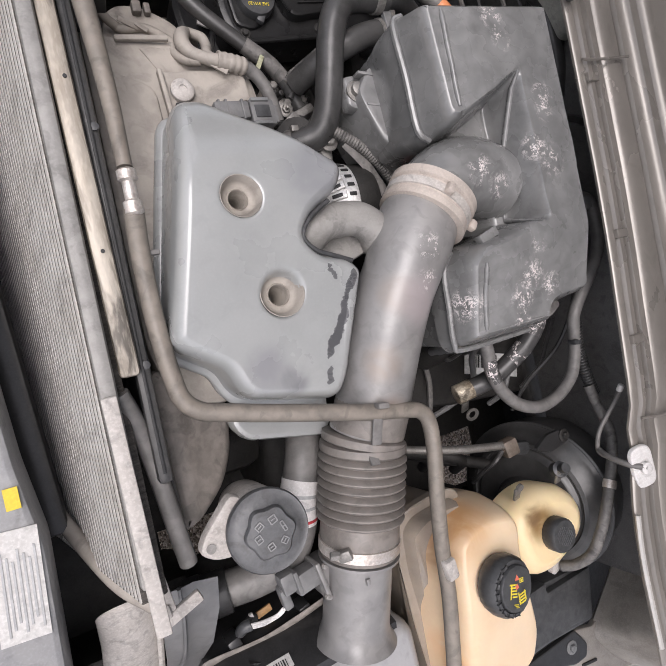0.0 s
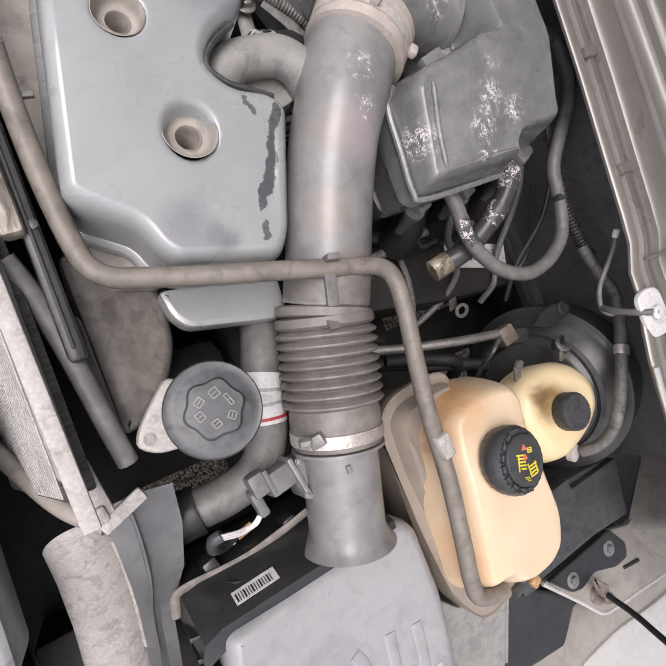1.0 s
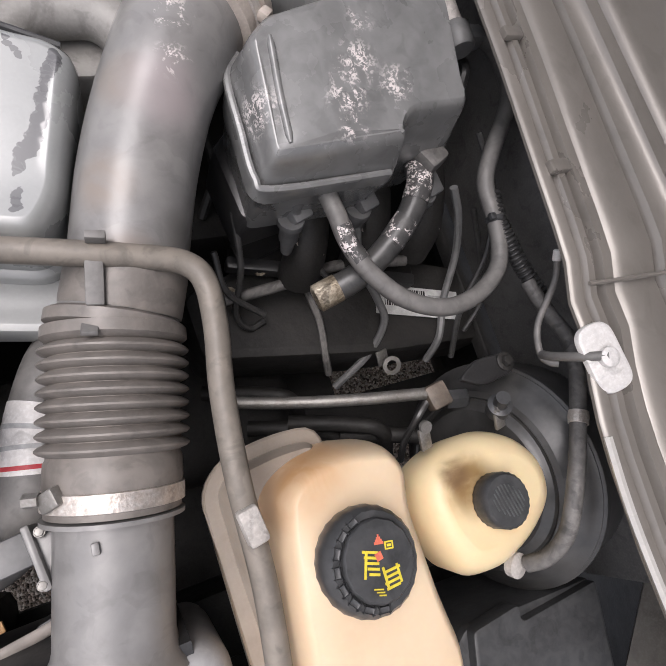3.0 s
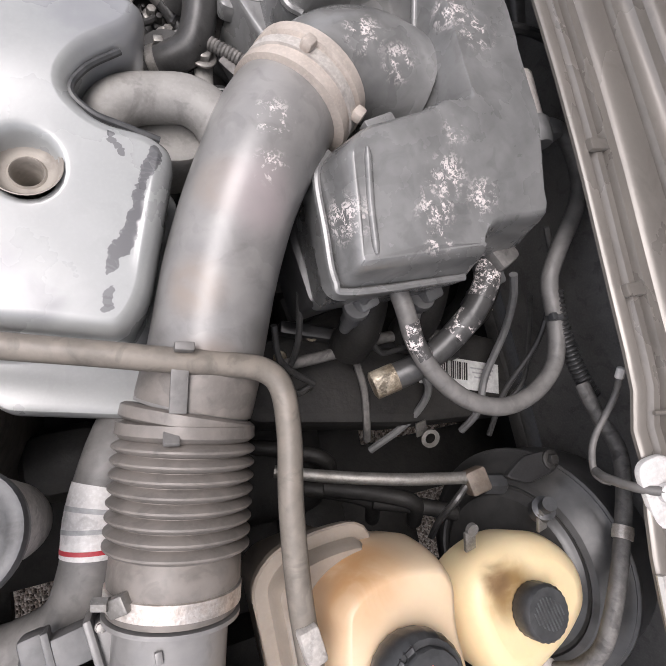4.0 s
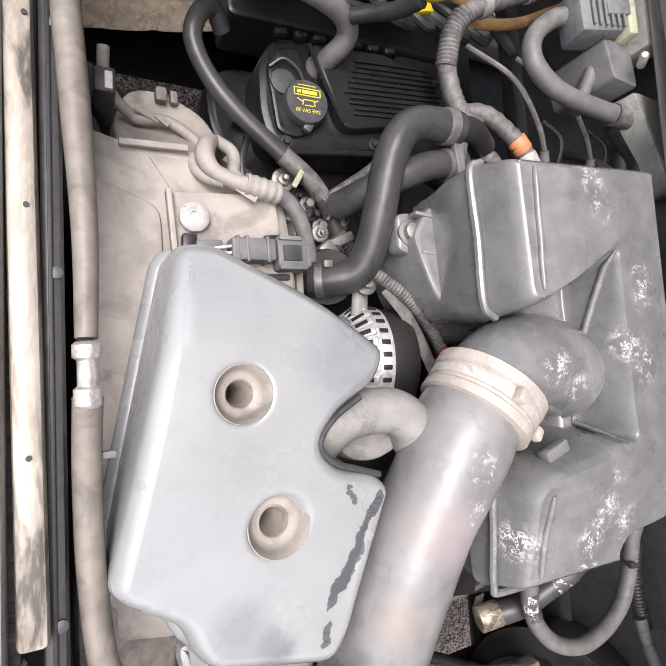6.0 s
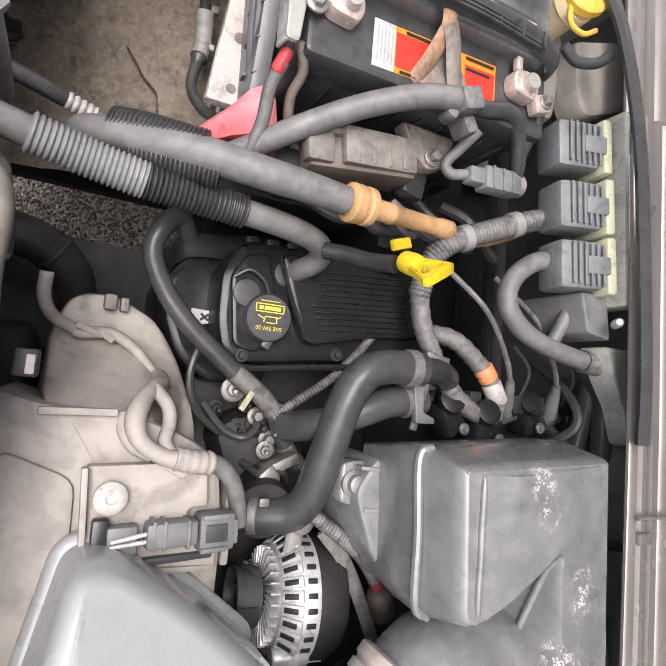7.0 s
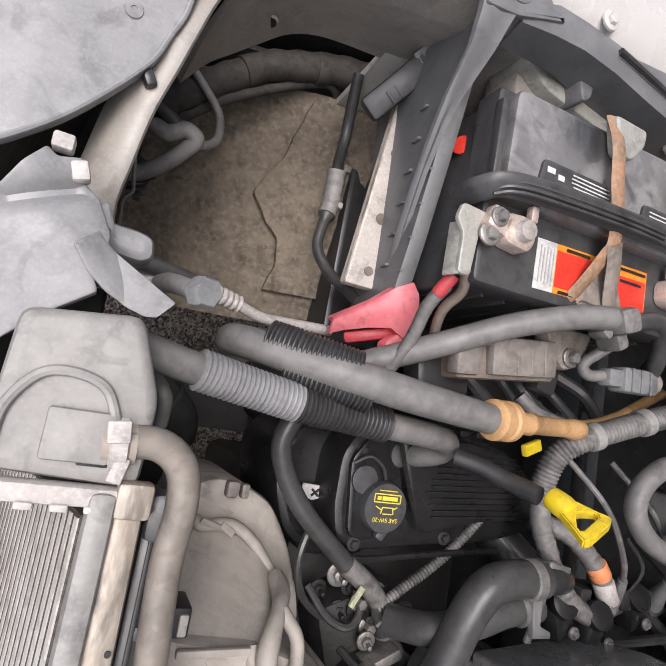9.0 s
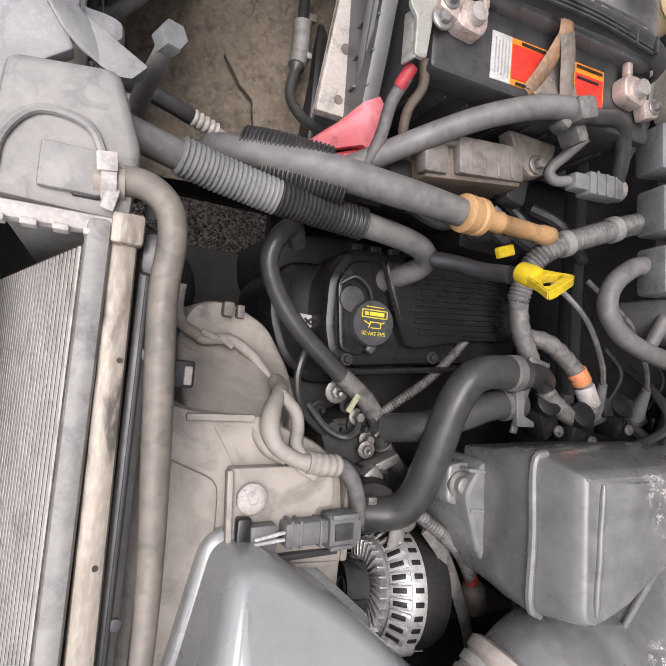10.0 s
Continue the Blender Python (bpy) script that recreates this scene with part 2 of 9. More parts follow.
def surface(name, a, b, rough=0.5, metal=0.0, scale=12.0, bump=0.15, grain=400.0, dust=(0.34, 0.31, 0.27), dusty=0.0, spots=(), spec=0.5, coat=0.0, rough_var=0.15, stretch=(1, 1, 1), sss=0.0, grime=0.0, stains_and_shade=(), fleck=0.28, smudge=0.3, scuffs=(), speckle=0.28):
    """A worn surface: two tones in soft patches, settled dust, dark grime, fine grain and bump. spots: chalky scuffs (x, y, z, radius)."""
    mat = bpy.data.materials.new(name)
    mat.use_nodes = True
    nt = mat.node_tree
    nodes, link = nt.nodes, nt.links.new
    bs = nodes["Principled BSDF"]

    def node(kind, **values):
        nd = nodes.new(kind)
        for key, v in values.items():
            nd.inputs[key].default_value = v
        return nd

    co = nodes.new("ShaderNodeTexCoord")
    mp = node("ShaderNodeMapping", Scale=stretch)
    link(co.outputs["Object"], mp.inputs[0])

    def noise_at(s, detail=6.0, distortion=0.0):
        nd = node("ShaderNodeTexNoise", Scale=s, Detail=detail, Distortion=distortion)
        link(mp.outputs[0], nd.inputs["Vector"])
        return nd.outputs["Fac"]

    def ramp(fac, lo, hi):
        nd = nodes.new("ShaderNodeMapRange")
        nd.interpolation_type = "SMOOTHSTEP"
        nd.inputs["From Min"].default_value, nd.inputs["From Max"].default_value = lo, hi
        link(fac, nd.inputs["Value"])
        return nd.outputs[0]

    def mix(fac, x, y):
        nd = nodes.new("ShaderNodeMix")
        nd.data_type = "RGBA"
        for sock, v in ((nd.inputs["Factor"], fac), (nd.inputs["A"], x), (nd.inputs["B"], y)):
            if isinstance(v, bpy.types.NodeSocket):
                link(v, sock)
            elif isinstance(v, (int, float)):
                sock.default_value = v
            else:
                sock.default_value = (*v, 1)
        return nd.outputs["Result"]

    def times(x, k):
        nd = nodes.new("ShaderNodeMath")
        nd.operation = "MULTIPLY"
        link(x, nd.inputs[0])
        if isinstance(k, bpy.types.NodeSocket):
            link(k, nd.inputs[1])
        else:
            nd.inputs[1].default_value = k
        return nd.outputs[0]

    patches = ramp(noise_at(scale, 8, 0.4), 0.3, 0.7)
    col = mix(patches, a, b)
    col = mix(times(ramp(noise_at(scale * 7, 9, 0.3), 0.35, 0.68), fleck), col, tuple(0.62 * v for v in b))
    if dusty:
        # dust lies thickest on upward faces, in fine uneven drifts; darker flanks mimic shading
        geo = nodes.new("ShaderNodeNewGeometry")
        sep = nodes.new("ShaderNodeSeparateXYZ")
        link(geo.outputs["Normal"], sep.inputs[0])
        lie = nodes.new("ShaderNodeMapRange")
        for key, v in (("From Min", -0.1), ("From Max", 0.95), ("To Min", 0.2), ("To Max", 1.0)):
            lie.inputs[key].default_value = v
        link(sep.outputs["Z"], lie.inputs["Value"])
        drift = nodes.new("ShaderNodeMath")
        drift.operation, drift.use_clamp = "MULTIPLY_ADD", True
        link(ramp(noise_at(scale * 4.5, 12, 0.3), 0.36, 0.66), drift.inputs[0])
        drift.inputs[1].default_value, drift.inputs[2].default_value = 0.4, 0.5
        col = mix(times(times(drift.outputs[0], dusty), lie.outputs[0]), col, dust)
    if grime:
        g = times(ramp(noise_at(scale * 1.4 + 3, 11, 1.5), 0.54, 0.66), grime)
        col = mix(g, col, (0.035, 0.03, 0.027))
    if smudge:
        soil = times(ramp(noise_at(48, 13, 0.9), 0.53, 0.64), smudge)
        col = mix(soil, col, tuple(0.3 * v for v in b))
    speck = times(ramp(noise_at(grain, 3), 0.42, 0.75), speckle)
    col = mix(speck, col, tuple(min(1, 1.35 * v + 0.02) for v in a))
    # soft patches of another tone: stains, and the cover's painted dim reflection
    for x, y, z, r, tone in stains_and_shade:
        at = nodes.new("ShaderNodeVectorMath")
        at.operation = "DISTANCE"
        link(co.outputs["Object"], at.inputs[0])
        at.inputs[1].default_value = (x, y, z)
        near = ramp(at.outputs["Value"], r, r * 0.3)
        cloud = ramp(noise_at(26, 9, 0.8), 0.12, 0.6)
        col = mix(times(near, cloud), col, tone)
    if scuffs:
        # small dark rubs with ragged edges
        ragged = node("ShaderNodeTexNoise", Scale=90.0, Detail=3.0)
        link(co.outputs["Object"], ragged.inputs["Vector"])
        shift = nodes.new("ShaderNodeVectorMath")
        shift.operation = "MULTIPLY_ADD"
        link(ragged.outputs["Color"], shift.inputs[0])
        shift.inputs[1].default_value = (0.016, 0.016, 0.0)
        link(co.outputs["Object"], shift.inputs[2])
        for x, y, z, r, tone in scuffs:
            at = nodes.new("ShaderNodeVectorMath")
            at.operation = "DISTANCE"
            link(shift.outputs[0], at.inputs[0])
            at.inputs[1].default_value = (x + 0.008, y + 0.008, z)
            col = mix(times(ramp(at.outputs["Value"], r, r * 0.86), 0.85), col, tone)
    for x, y, z, r in spots:
        at = nodes.new("ShaderNodeVectorMath")
        at.operation = "DISTANCE"
        link(co.outputs["Object"], at.inputs[0])
        at.inputs[1].default_value = (x, y, z)
        near = ramp(at.outputs["Value"], r, r * 0.25)
        flake = times(ramp(noise_at(360, 8, 0.9), 0.44, 0.58), ramp(noise_at(85, 8, 0.6), 0.47, 0.55))
        col = mix(times(near, flake), col, (0.78, 0.72, 0.7))
    link(col, bs.inputs["Base Color"])
    rr = nodes.new("ShaderNodeMapRange")
    rr.inputs["To Min"].default_value, rr.inputs["To Max"].default_value = max(0.03, rough - rough_var), min(1, rough + rough_var)
    link(noise_at(scale * 3.1, 7), rr.inputs["Value"])
    link(rr.outputs[0], bs.inputs["Roughness"])
    bs.inputs["Metallic"].default_value = metal
    bs.inputs["Specular IOR Level"].default_value = spec
    bs.inputs["Coat Weight"].default_value = coat
    bs.inputs["Coat Roughness"].default_value = max(0.12, rough - 0.08)
    if sss:
        bs.inputs["Subsurface Weight"].default_value = sss
        bs.inputs["Subsurface Radius"].default_value = (0.02, 0.012, 0.006)
    if bump:
        bp = node("ShaderNodeBump", Strength=bump, Distance=0.0015)
        link(noise_at(grain * 0.5, 4), bp.inputs["Height"])
        wavy = node("ShaderNodeBump", Strength=min(0.4, 0.04 + 0.7 * bump), Distance=0.003)
        link(noise_at(scale * 4, 5), wavy.inputs["Height"])
        link(wavy.outputs[0], bp.inputs["Normal"])
        link(bp.outputs[0], bs.inputs["Normal"])
    return mat


def plain(name, c, rough=0.5, metal=0.0):
    return surface(name, c, tuple(v * 0.8 for v in c), rough, metal, 20, 0.05, 300, smudge=0.12)


def crown(x, y):
    """Height of the resonator's top over its rim plane."""
    t, u = max(0.0, min(1.0, (y - 0.03) / 0.19)), max(0.0, min(1.0, (y - 0.25) / 0.09))
    return -0.006 + 0.036 * t * t * (3 - 2 * t) - 0.041 * u * u * (3 - 2 * u)


def rub(*pts):
    """A chain of small dark rubs from point to point: (x, y, radius)."""
    out = []
    for a, b in zip(pts, pts[1:]):
        n = max(2, int(math.hypot(b[0] - a[0], b[1] - a[1]) / 0.004))
        out += [tuple(u + (v - u) * k / n for u, v in zip(a, b)) for k in range(n + 1)]
    out = [(0.22 + 0.95 * (x - 0.22), 0.035 + 0.95 * (y - 0.05), r) for x, y, r in out]
    return [(x, y, 0.934 + crown(x, y), r * 0.95, (0.09, 0.09, 0.095)) for x, y, r in out]


# the last patch paints the dim reflection on the slope by the notch
M_COVER = surface("grey_plastic", (0.35, 0.362, 0.356), (0.295, 0.305, 0.30), 0.29, scale=5, speckle=0.1, coat=0.8, bump=0.015, dusty=0.35, dust=(0.46, 0.46, 0.447), spec=0.9, fleck=0.1, smudge=0.05, stains_and_shade=[(0.263, 0.052, 0.935, 0.035, (0.27, 0.27, 0.28)), (0.288, 0.036, 0.93, 0.022, (0.19, 0.19, 0.2)), (0.35, 0.235, 0.955, 0.06, (0.27, 0.275, 0.285))],
    scuffs=rub((0.374, 0.141, 0.004), (0.366, 0.126, 0.005), (0.362, 0.108, 0.0058), (0.352, 0.089, 0.0072), (0.346, 0.081, 0.0065), (0.338, 0.069, 0.0035)) + rub((0.337, 0.050, 0.0045), (0.333, 0.040, 0.0045)) + rub((0.380, 0.152, 0.0045), (0.377, 0.144, 0.0045)) + rub((0.352, 0.166, 0.003), (0.357, 0.152, 0.003))
    + [(0.286 + 0.002 * k, 0.089 - 0.0035 * k, 0.943, 0.0065, (0.25, 0.255, 0.26)) for k in range(3)] + [(0.304 + 0.002 * k, 0.094 - 0.0035 * k, 0.944, 0.006, (0.25, 0.255, 0.26)) for k in range(4)])
M_LID = surface("filter_lid_plastic", (0.36, 0.36, 0.365), (0.27, 0.27, 0.275), 0.3, scale=7, speckle=0.1, bump=0.04, dusty=0.4, dust=(0.46, 0.45, 0.44), grime=0.1, spec=0.6, smudge=0.12, fleck=0.12)
M_DUCT = surface("duct_plastic", (0.19, 0.187, 0.185), (0.13, 0.128, 0.127), 0.36, scale=9, speckle=0.1, coat=0.2, bump=0.05, dusty=0.5, dust=(0.44, 0.42, 0.40), grime=0.15, spec=0.7, spots=[(0.456, 0.145, 0.973, 0.02), (0.449, 0.110, 0.965, 0.018)], stains_and_shade=[(0.385, -0.03, 0.93, 0.035, (0.16, 0.11, 0.08)), (0.405, -0.025, 0.925, 0.018, (0.05, 0.045, 0.04)), (0.385, 0.03, 0.945, 0.03, (0.26, 0.22, 0.19)), (0.415, 0.10, 0.955, 0.03, (0.27, 0.23, 0.2)), (0.42, 0.0, 0.92, 0.025, (0.1, 0.095, 0.09)), (0.44, 0.09, 0.96, 0.04, (0.34, 0.3, 0.3))], smudge=0.15, fleck=0.15)
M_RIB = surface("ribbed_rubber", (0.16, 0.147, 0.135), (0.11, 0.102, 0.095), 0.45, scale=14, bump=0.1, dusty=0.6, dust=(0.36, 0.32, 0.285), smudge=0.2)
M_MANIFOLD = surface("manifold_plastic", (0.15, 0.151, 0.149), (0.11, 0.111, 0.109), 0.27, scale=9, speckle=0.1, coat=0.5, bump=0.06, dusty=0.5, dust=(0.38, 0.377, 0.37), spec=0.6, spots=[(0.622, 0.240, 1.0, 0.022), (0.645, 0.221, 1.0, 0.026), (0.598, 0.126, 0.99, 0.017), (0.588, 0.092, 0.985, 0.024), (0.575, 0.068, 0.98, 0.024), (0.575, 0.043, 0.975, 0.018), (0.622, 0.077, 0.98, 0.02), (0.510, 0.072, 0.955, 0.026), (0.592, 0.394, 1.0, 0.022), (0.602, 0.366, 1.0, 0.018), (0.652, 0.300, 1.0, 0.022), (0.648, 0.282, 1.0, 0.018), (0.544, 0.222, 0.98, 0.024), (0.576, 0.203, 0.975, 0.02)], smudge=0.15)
M_BLACK = surface("black_plastic", (0.03, 0.03, 0.031), (0.018, 0.018, 0.019), 0.34, scale=12, bump=0.08, dusty=0.1, dust=(0.15, 0.14, 0.13), spec=0.6)
M_FIREWALL = surface("firewall_felt", (0.15, 0.146, 0.142), (0.10, 0.098, 0.095), 0.6, scale=9, bump=0.1, dusty=0.5, dust=(0.22, 0.212, 0.205))
M_BOOST = surface("dusty_black_steel", (0.03, 0.03, 0.03), (0.02, 0.02, 0.02), 0.36, scale=10, bump=0.05, dusty=0.6, dust=(0.16, 0.155, 0.15), coat=0.3, smudge=0.15)
M_VALVE = surface("valve_cover_plastic", (0.016, 0.016, 0.017), (0.010, 0.010, 0.010), 0.3, scale=12, bump=0.08, dusty=0.08, dust=(0.12, 0.115, 0.11), spec=0.4)
M_DARK = surface("oily_dark_metal", (0.022, 0.021, 0.02), (0.012, 0.012, 0.012), 0.6, scale=15, bump=0.3, dusty=0.25, dust=(0.07, 0.062, 0.052))
M_RUBBER = surface("dusty_rubber", (0.125, 0.121, 0.117), (0.085, 0.083, 0.08), 0.48, scale=16, bump=0.1, dusty=0.55, dust=(0.335, 0.318, 0.30), smudge=0.2)
M_TANHOSE = surface("brown_dusty_hose", (0.15, 0.135, 0.115), (0.10, 0.09, 0.078), 0.5, scale=14, bump=0.1, dusty=0.6, dust=(0.385, 0.335, 0.28), smudge=0.25)
M_HOSE = surface("black_rubber_hose", (0.05, 0.05, 0.05), (0.032, 0.032, 0.032), 0.34, scale=18, bump=0.08, dusty=0.22, dust=(0.2, 0.19, 0.18), smudge=0.25)
M_TAPE = surface("harness_tape", (0.09, 0.087, 0.084), (0.05, 0.05, 0.05), 0.55, scale=30, bump=0.4, dusty=0.6, dust=(0.36, 0.338, 0.315), grain=250, smudge=0.45)
M_HARNESS = surface("dusty_black_harness", (0.055, 0.05, 0.045), (0.035, 0.032, 0.03), 0.75, scale=26, bump=0.3, dusty=0.5, dust=(0.13, 0.115, 0.10), grain=250, smudge=0.3, spec=0.25)
M_CONDUIT = surface("split_conduit", (0.03, 0.03, 0.031), (0.018, 0.018, 0.018), 0.35, scale=16, bump=0.08, dusty=0.12, dust=(0.3, 0.29, 0.28))
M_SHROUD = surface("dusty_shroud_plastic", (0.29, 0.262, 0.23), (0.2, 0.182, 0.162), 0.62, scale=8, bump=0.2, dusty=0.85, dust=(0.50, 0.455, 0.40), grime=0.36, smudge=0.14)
M_TANK = surface("amber_tank_plastic", (0.78, 0.615, 0.425), (0.72, 0.54, 0.36), 0.36, scale=12, speckle=0.05, bump=0.03, dusty=0.25, dust=(0.76, 0.605, 0.42), sss=0.2, grain=200, fleck=0.03, smudge=0.0, stains_and_shade=[(0.47, -0.185, 0.885, 0.07, (0.60, 0.34, 0.16)), (0.445, -0.22, 0.87, 0.045, (0.45, 0.29, 0.17)), (0.44, -0.36, 0.87, 0.05, (0.75, 0.48, 0.27))])
M_TANK_EDGE = surface("stained_tank_plastic", (0.36, 0.305, 0.25), (0.27, 0.23, 0.19), 0.36, scale=9, bump=0.04, dusty=0.25, dust=(0.3, 0.27, 0.24), sss=0.1, smudge=0.05, fleck=0.1, speckle=0.08, coat=0.2)
M_RESERVOIR = surface("cream_reservoir_plastic", (0.90, 0.74, 0.46), (0.86, 0.67, 0.40), 0.36, scale=14, speckle=0.05, bump=0.03, sss=0.2, grain=200, fleck=0.03, smudge=0.0, stains_and_shade=[(0.632, -0.258, 0.87, 0.038, (0.30, 0.19, 0.08)), (0.62, -0.245, 0.87, 0.02, (0.2, 0.12, 0.06))])
M_CAP = surface("black_cap_plastic", (0.04, 0.042, 0.045), (0.028, 0.029, 0.031), 0.4, scale=20, bump=0.1, dusty=0.4, dust=(0.15, 0.15, 0.15))
M_GREYCAP = surface("grey_cap_plastic", (0.085, 0.088, 0.092), (0.055, 0.057, 0.06), 0.42, scale=25, bump=0.08, dusty=0.4, dust=(0.22, 0.22, 0.22), grime=0.35, smudge=0.15)
M_PAINT = surface("dusty_beige_paint", (0.34, 0.315, 0.28), (0.28, 0.26, 0.235), 0.42, scale=7, bump=0.08, dusty=0.5, dust=(0.38, 0.34, 0.29), coat=0.25, grime=0.18, smudge=0.15)
M_COWL = surface("dusty_cowl_paint", (0.23, 0.212, 0.19), (0.195, 0.18, 0.162), 0.30, metal=0.25, scale=4, speckle=0.1, bump=0.03, dusty=0.5, dust=(0.36, 0.325, 0.29), coat=0.4, grime=0.12, stretch=(1, 0.5, 1), fleck=0.08, smudge=0.1)
M_WHITE = surface("white_body_paint", (0.54, 0.527, 0.505), (0.50, 0.485, 0.46), 0.28, scale=8, speckle=0.1, bump=0.02, dusty=0.25, dust=(0.58, 0.53, 0.47), coat=0.4, smudge=0.04, fleck=0.05)
M_STEEL = surface("dull_steel", (0.36, 0.35, 0.335), (0.24, 0.23, 0.215), 0.5, 0.7, 25, 0.15, dusty=0.3)
M_ALU = surface("cast_aluminium", (0.8, 0.79, 0.77), (0.62, 0.61, 0.59), 0.42, 0.5, 30, 0.25, grain=300, grime=0.12)
M_BARPAINT = surface("weathered_cream_metal", (0.50, 0.45, 0.37), (0.22, 0.17, 0.12), 0.45, 0.2, 22, 0.15, dusty=0.5, dust=(0.55, 0.51, 0.45), grime=0.75, stretch=(1, 0.25, 1), smudge=0.45)
M_FIN = surface("radiator_fin", (0.82, 0.80, 0.76), (0.66, 0.63, 0.58), 0.42, 0.4, 18, 0.2, dusty=0.4, dust=(0.66, 0.6, 0.54))
M_CORE = surface("finned_core", (0.10, 0.09, 0.08), (0.03, 0.027, 0.024), 0.7, 0.2, 8, 0.5, grain=90, dusty=0.1, stretch=(1, 32, 1))
M_RADTANK = surface("dusty_tank_plastic", (0.27, 0.26, 0.245), (0.19, 0.185, 0.175), 0.5, scale=14, bump=0.12, dusty=0.6, dust=(0.40, 0.385, 0.36), grime=0.15, smudge=0.25)
M_COVERLIGHT = surface("pale_dusty_plastic", (0.25, 0.254, 0.258), (0.18, 0.184, 0.19), 0.38, scale=9, bump=0.08, dusty=0.5, dust=(0.36, 0.35, 0.34), grime=0.3, smudge=0.15)
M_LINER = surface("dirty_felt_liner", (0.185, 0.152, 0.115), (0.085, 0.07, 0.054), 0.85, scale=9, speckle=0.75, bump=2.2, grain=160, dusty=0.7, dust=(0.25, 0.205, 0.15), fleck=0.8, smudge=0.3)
M_BATTERY = surface("battery_plastic", (0.035, 0.035, 0.037), (0.022, 0.022, 0.023), 0.34, scale=13, bump=0.06, dusty=0.34, dust=(0.17, 0.165, 0.16))
M_BATTOP = surface("dusty_battery_top", (0.075, 0.073, 0.074), (0.045, 0.045, 0.046), 0.34, scale=9, bump=0.06, dusty=0.85, dust=(0.31, 0.302, 0.295), coat=0.3, smudge=0.25, grime=0.6, stains_and_shade=[(0.455, 0.905, 0.945, 0.045, (0.03, 0.03, 0.031)), (0.60, 0.885, 0.945, 0.05, (0.03, 0.03, 0.031))])
M_LEAD = surface("lead_terminal", (0.75, 0.73, 0.7), (0.58, 0.54, 0.5), 0.4, 0.6, 60, 0.3, dusty=0.4, dust=(0.6, 0.45, 0.35))
M_RED = surface("red_rubber_boot", (0.72, 0.13, 0.16), (0.62, 0.11, 0.13), 0.42, scale=14, bump=0.08, dusty=0.5, dust=(0.78, 0.36, 0.37))
M_REDTAPE = plain("red_tape", (0.5, 0.05, 0.06), 0.5)
M_ORANGE = plain("orange_label", (0.9, 0.3, 0.03), 0.35)
M_REDLABEL = plain("red_label", (0.75, 0.05, 0.03), 0.35)
M_PAPER = surface("white_paper_label", (0.66, 0.65, 0.63), (0.56, 0.55, 0.53), 0.6, scale=30, bump=0.03, dusty=0.4, dust=(0.45, 0.42, 0.38))
M_YELLOW = surface("yellow_plastic", (0.72, 0.53, 0.02), (0.62, 0.45, 0.02), 0.38, scale=25, bump=0.05)
M_WASHCAP = surface("amber_yellow_cap", (0.85, 0.55, 0.05), (0.75, 0.46, 0.05), 0.4, scale=25, bump=0.05, dusty=0.25, dust=(0.7, 0.55, 0.3))
M_YELLOWINK = plain("yellow_print", (0.85, 0.68, 0.06), 0.5)
M_REDINK = plain("orange_red_print", (0.85, 0.2, 0.12), 0.5)
M_GREYINK = plain("grey_print", (0.45, 0.45, 0.45), 0.6)
M_WHITEINK = plain("white_print", (0.72, 0.72, 0.7), 0.5)
# print, and flat black pieces painted as the shade in holes and slots
M_FLATBLACK = plain("flat_black", (0.02, 0.02, 0.02), 0.5)
M_TAN = surface("tan_plastic_fitting", (0.56, 0.32, 0.13), (0.40, 0.22, 0.09), 0.5, scale=40, bump=0.1, dusty=0.4, dust=(0.52, 0.36, 0.22))
M_BROWN = surface("brown_connector", (0.17, 0.125, 0.095), (0.11, 0.085, 0.065), 0.5, scale=30, bump=0.1, dusty=0.4)
M_CONN = surface("grey_connector", (0.13, 0.132, 0.135), (0.1, 0.1, 0.103), 0.45, scale=14, bump=0.08, dusty=0.6, dust=(0.31, 0.305, 0.295), smudge=0.15)
M_SHIELD = surface("shield_plastic", (0.11, 0.112, 0.118), (0.08, 0.081, 0.084), 0.4, scale=8, bump=0.05, dusty=0.5, dust=(0.30, 0.295, 0.285), smudge=0.15)
M_MODULE = surface("dusty_module_plastic", (0.17, 0.155, 0.14), (0.11, 0.1, 0.09), 0.55, scale=20, bump=0.15, dusty=0.7, dust=(0.36, 0.32, 0.285))
M_RAILPAINT = surface("chipped_cream_paint", (0.62, 0.58, 0.53), (0.5, 0.46, 0.42), 0.4, scale=16, bump=0.06, dusty=0.4, dust=(0.46, 0.41, 0.36), grime=0.3)
M_SEALRING = surface("pale_yellow_seal", (0.55, 0.56, 0.36), (0.45, 0.46, 0.3), 0.5, scale=30, bump=0.05, dusty=0.3)
M_GROMMET = surface("white_plastic", (0.58, 0.55, 0.52), (0.46, 0.43, 0.4), 0.5, scale=30, bump=0.08, dusty=0.5, dust=(0.42, 0.38, 0.34), grime=0.25)
M_WHITEPLASTIC = surface("clean_white_plastic", (0.78, 0.76, 0.74), (0.7, 0.68, 0.66), 0.4, scale=30, bump=0.05, dusty=0.3, dust=(0.6, 0.56, 0.52))
M_PLUG = surface("pale_grey_connector", (0.18, 0.188, 0.192), (0.12, 0.125, 0.128), 0.5, scale=18, bump=0.1, dusty=0.6, dust=(0.28, 0.28, 0.272))
M_FOIL = surface("flaking_foil_wrap", (0.05, 0.05, 0.05), (0.035, 0.035, 0.035), 0.4, scale=20, bump=0.3, dusty=0.3, dust=(0.2, 0.19, 0.18), spots=[(0.668, 0.028, 0.905, 0.04), (0.643, -0.012, 0.89, 0.035), (0.58, -0.02, 0.9, 0.035)])
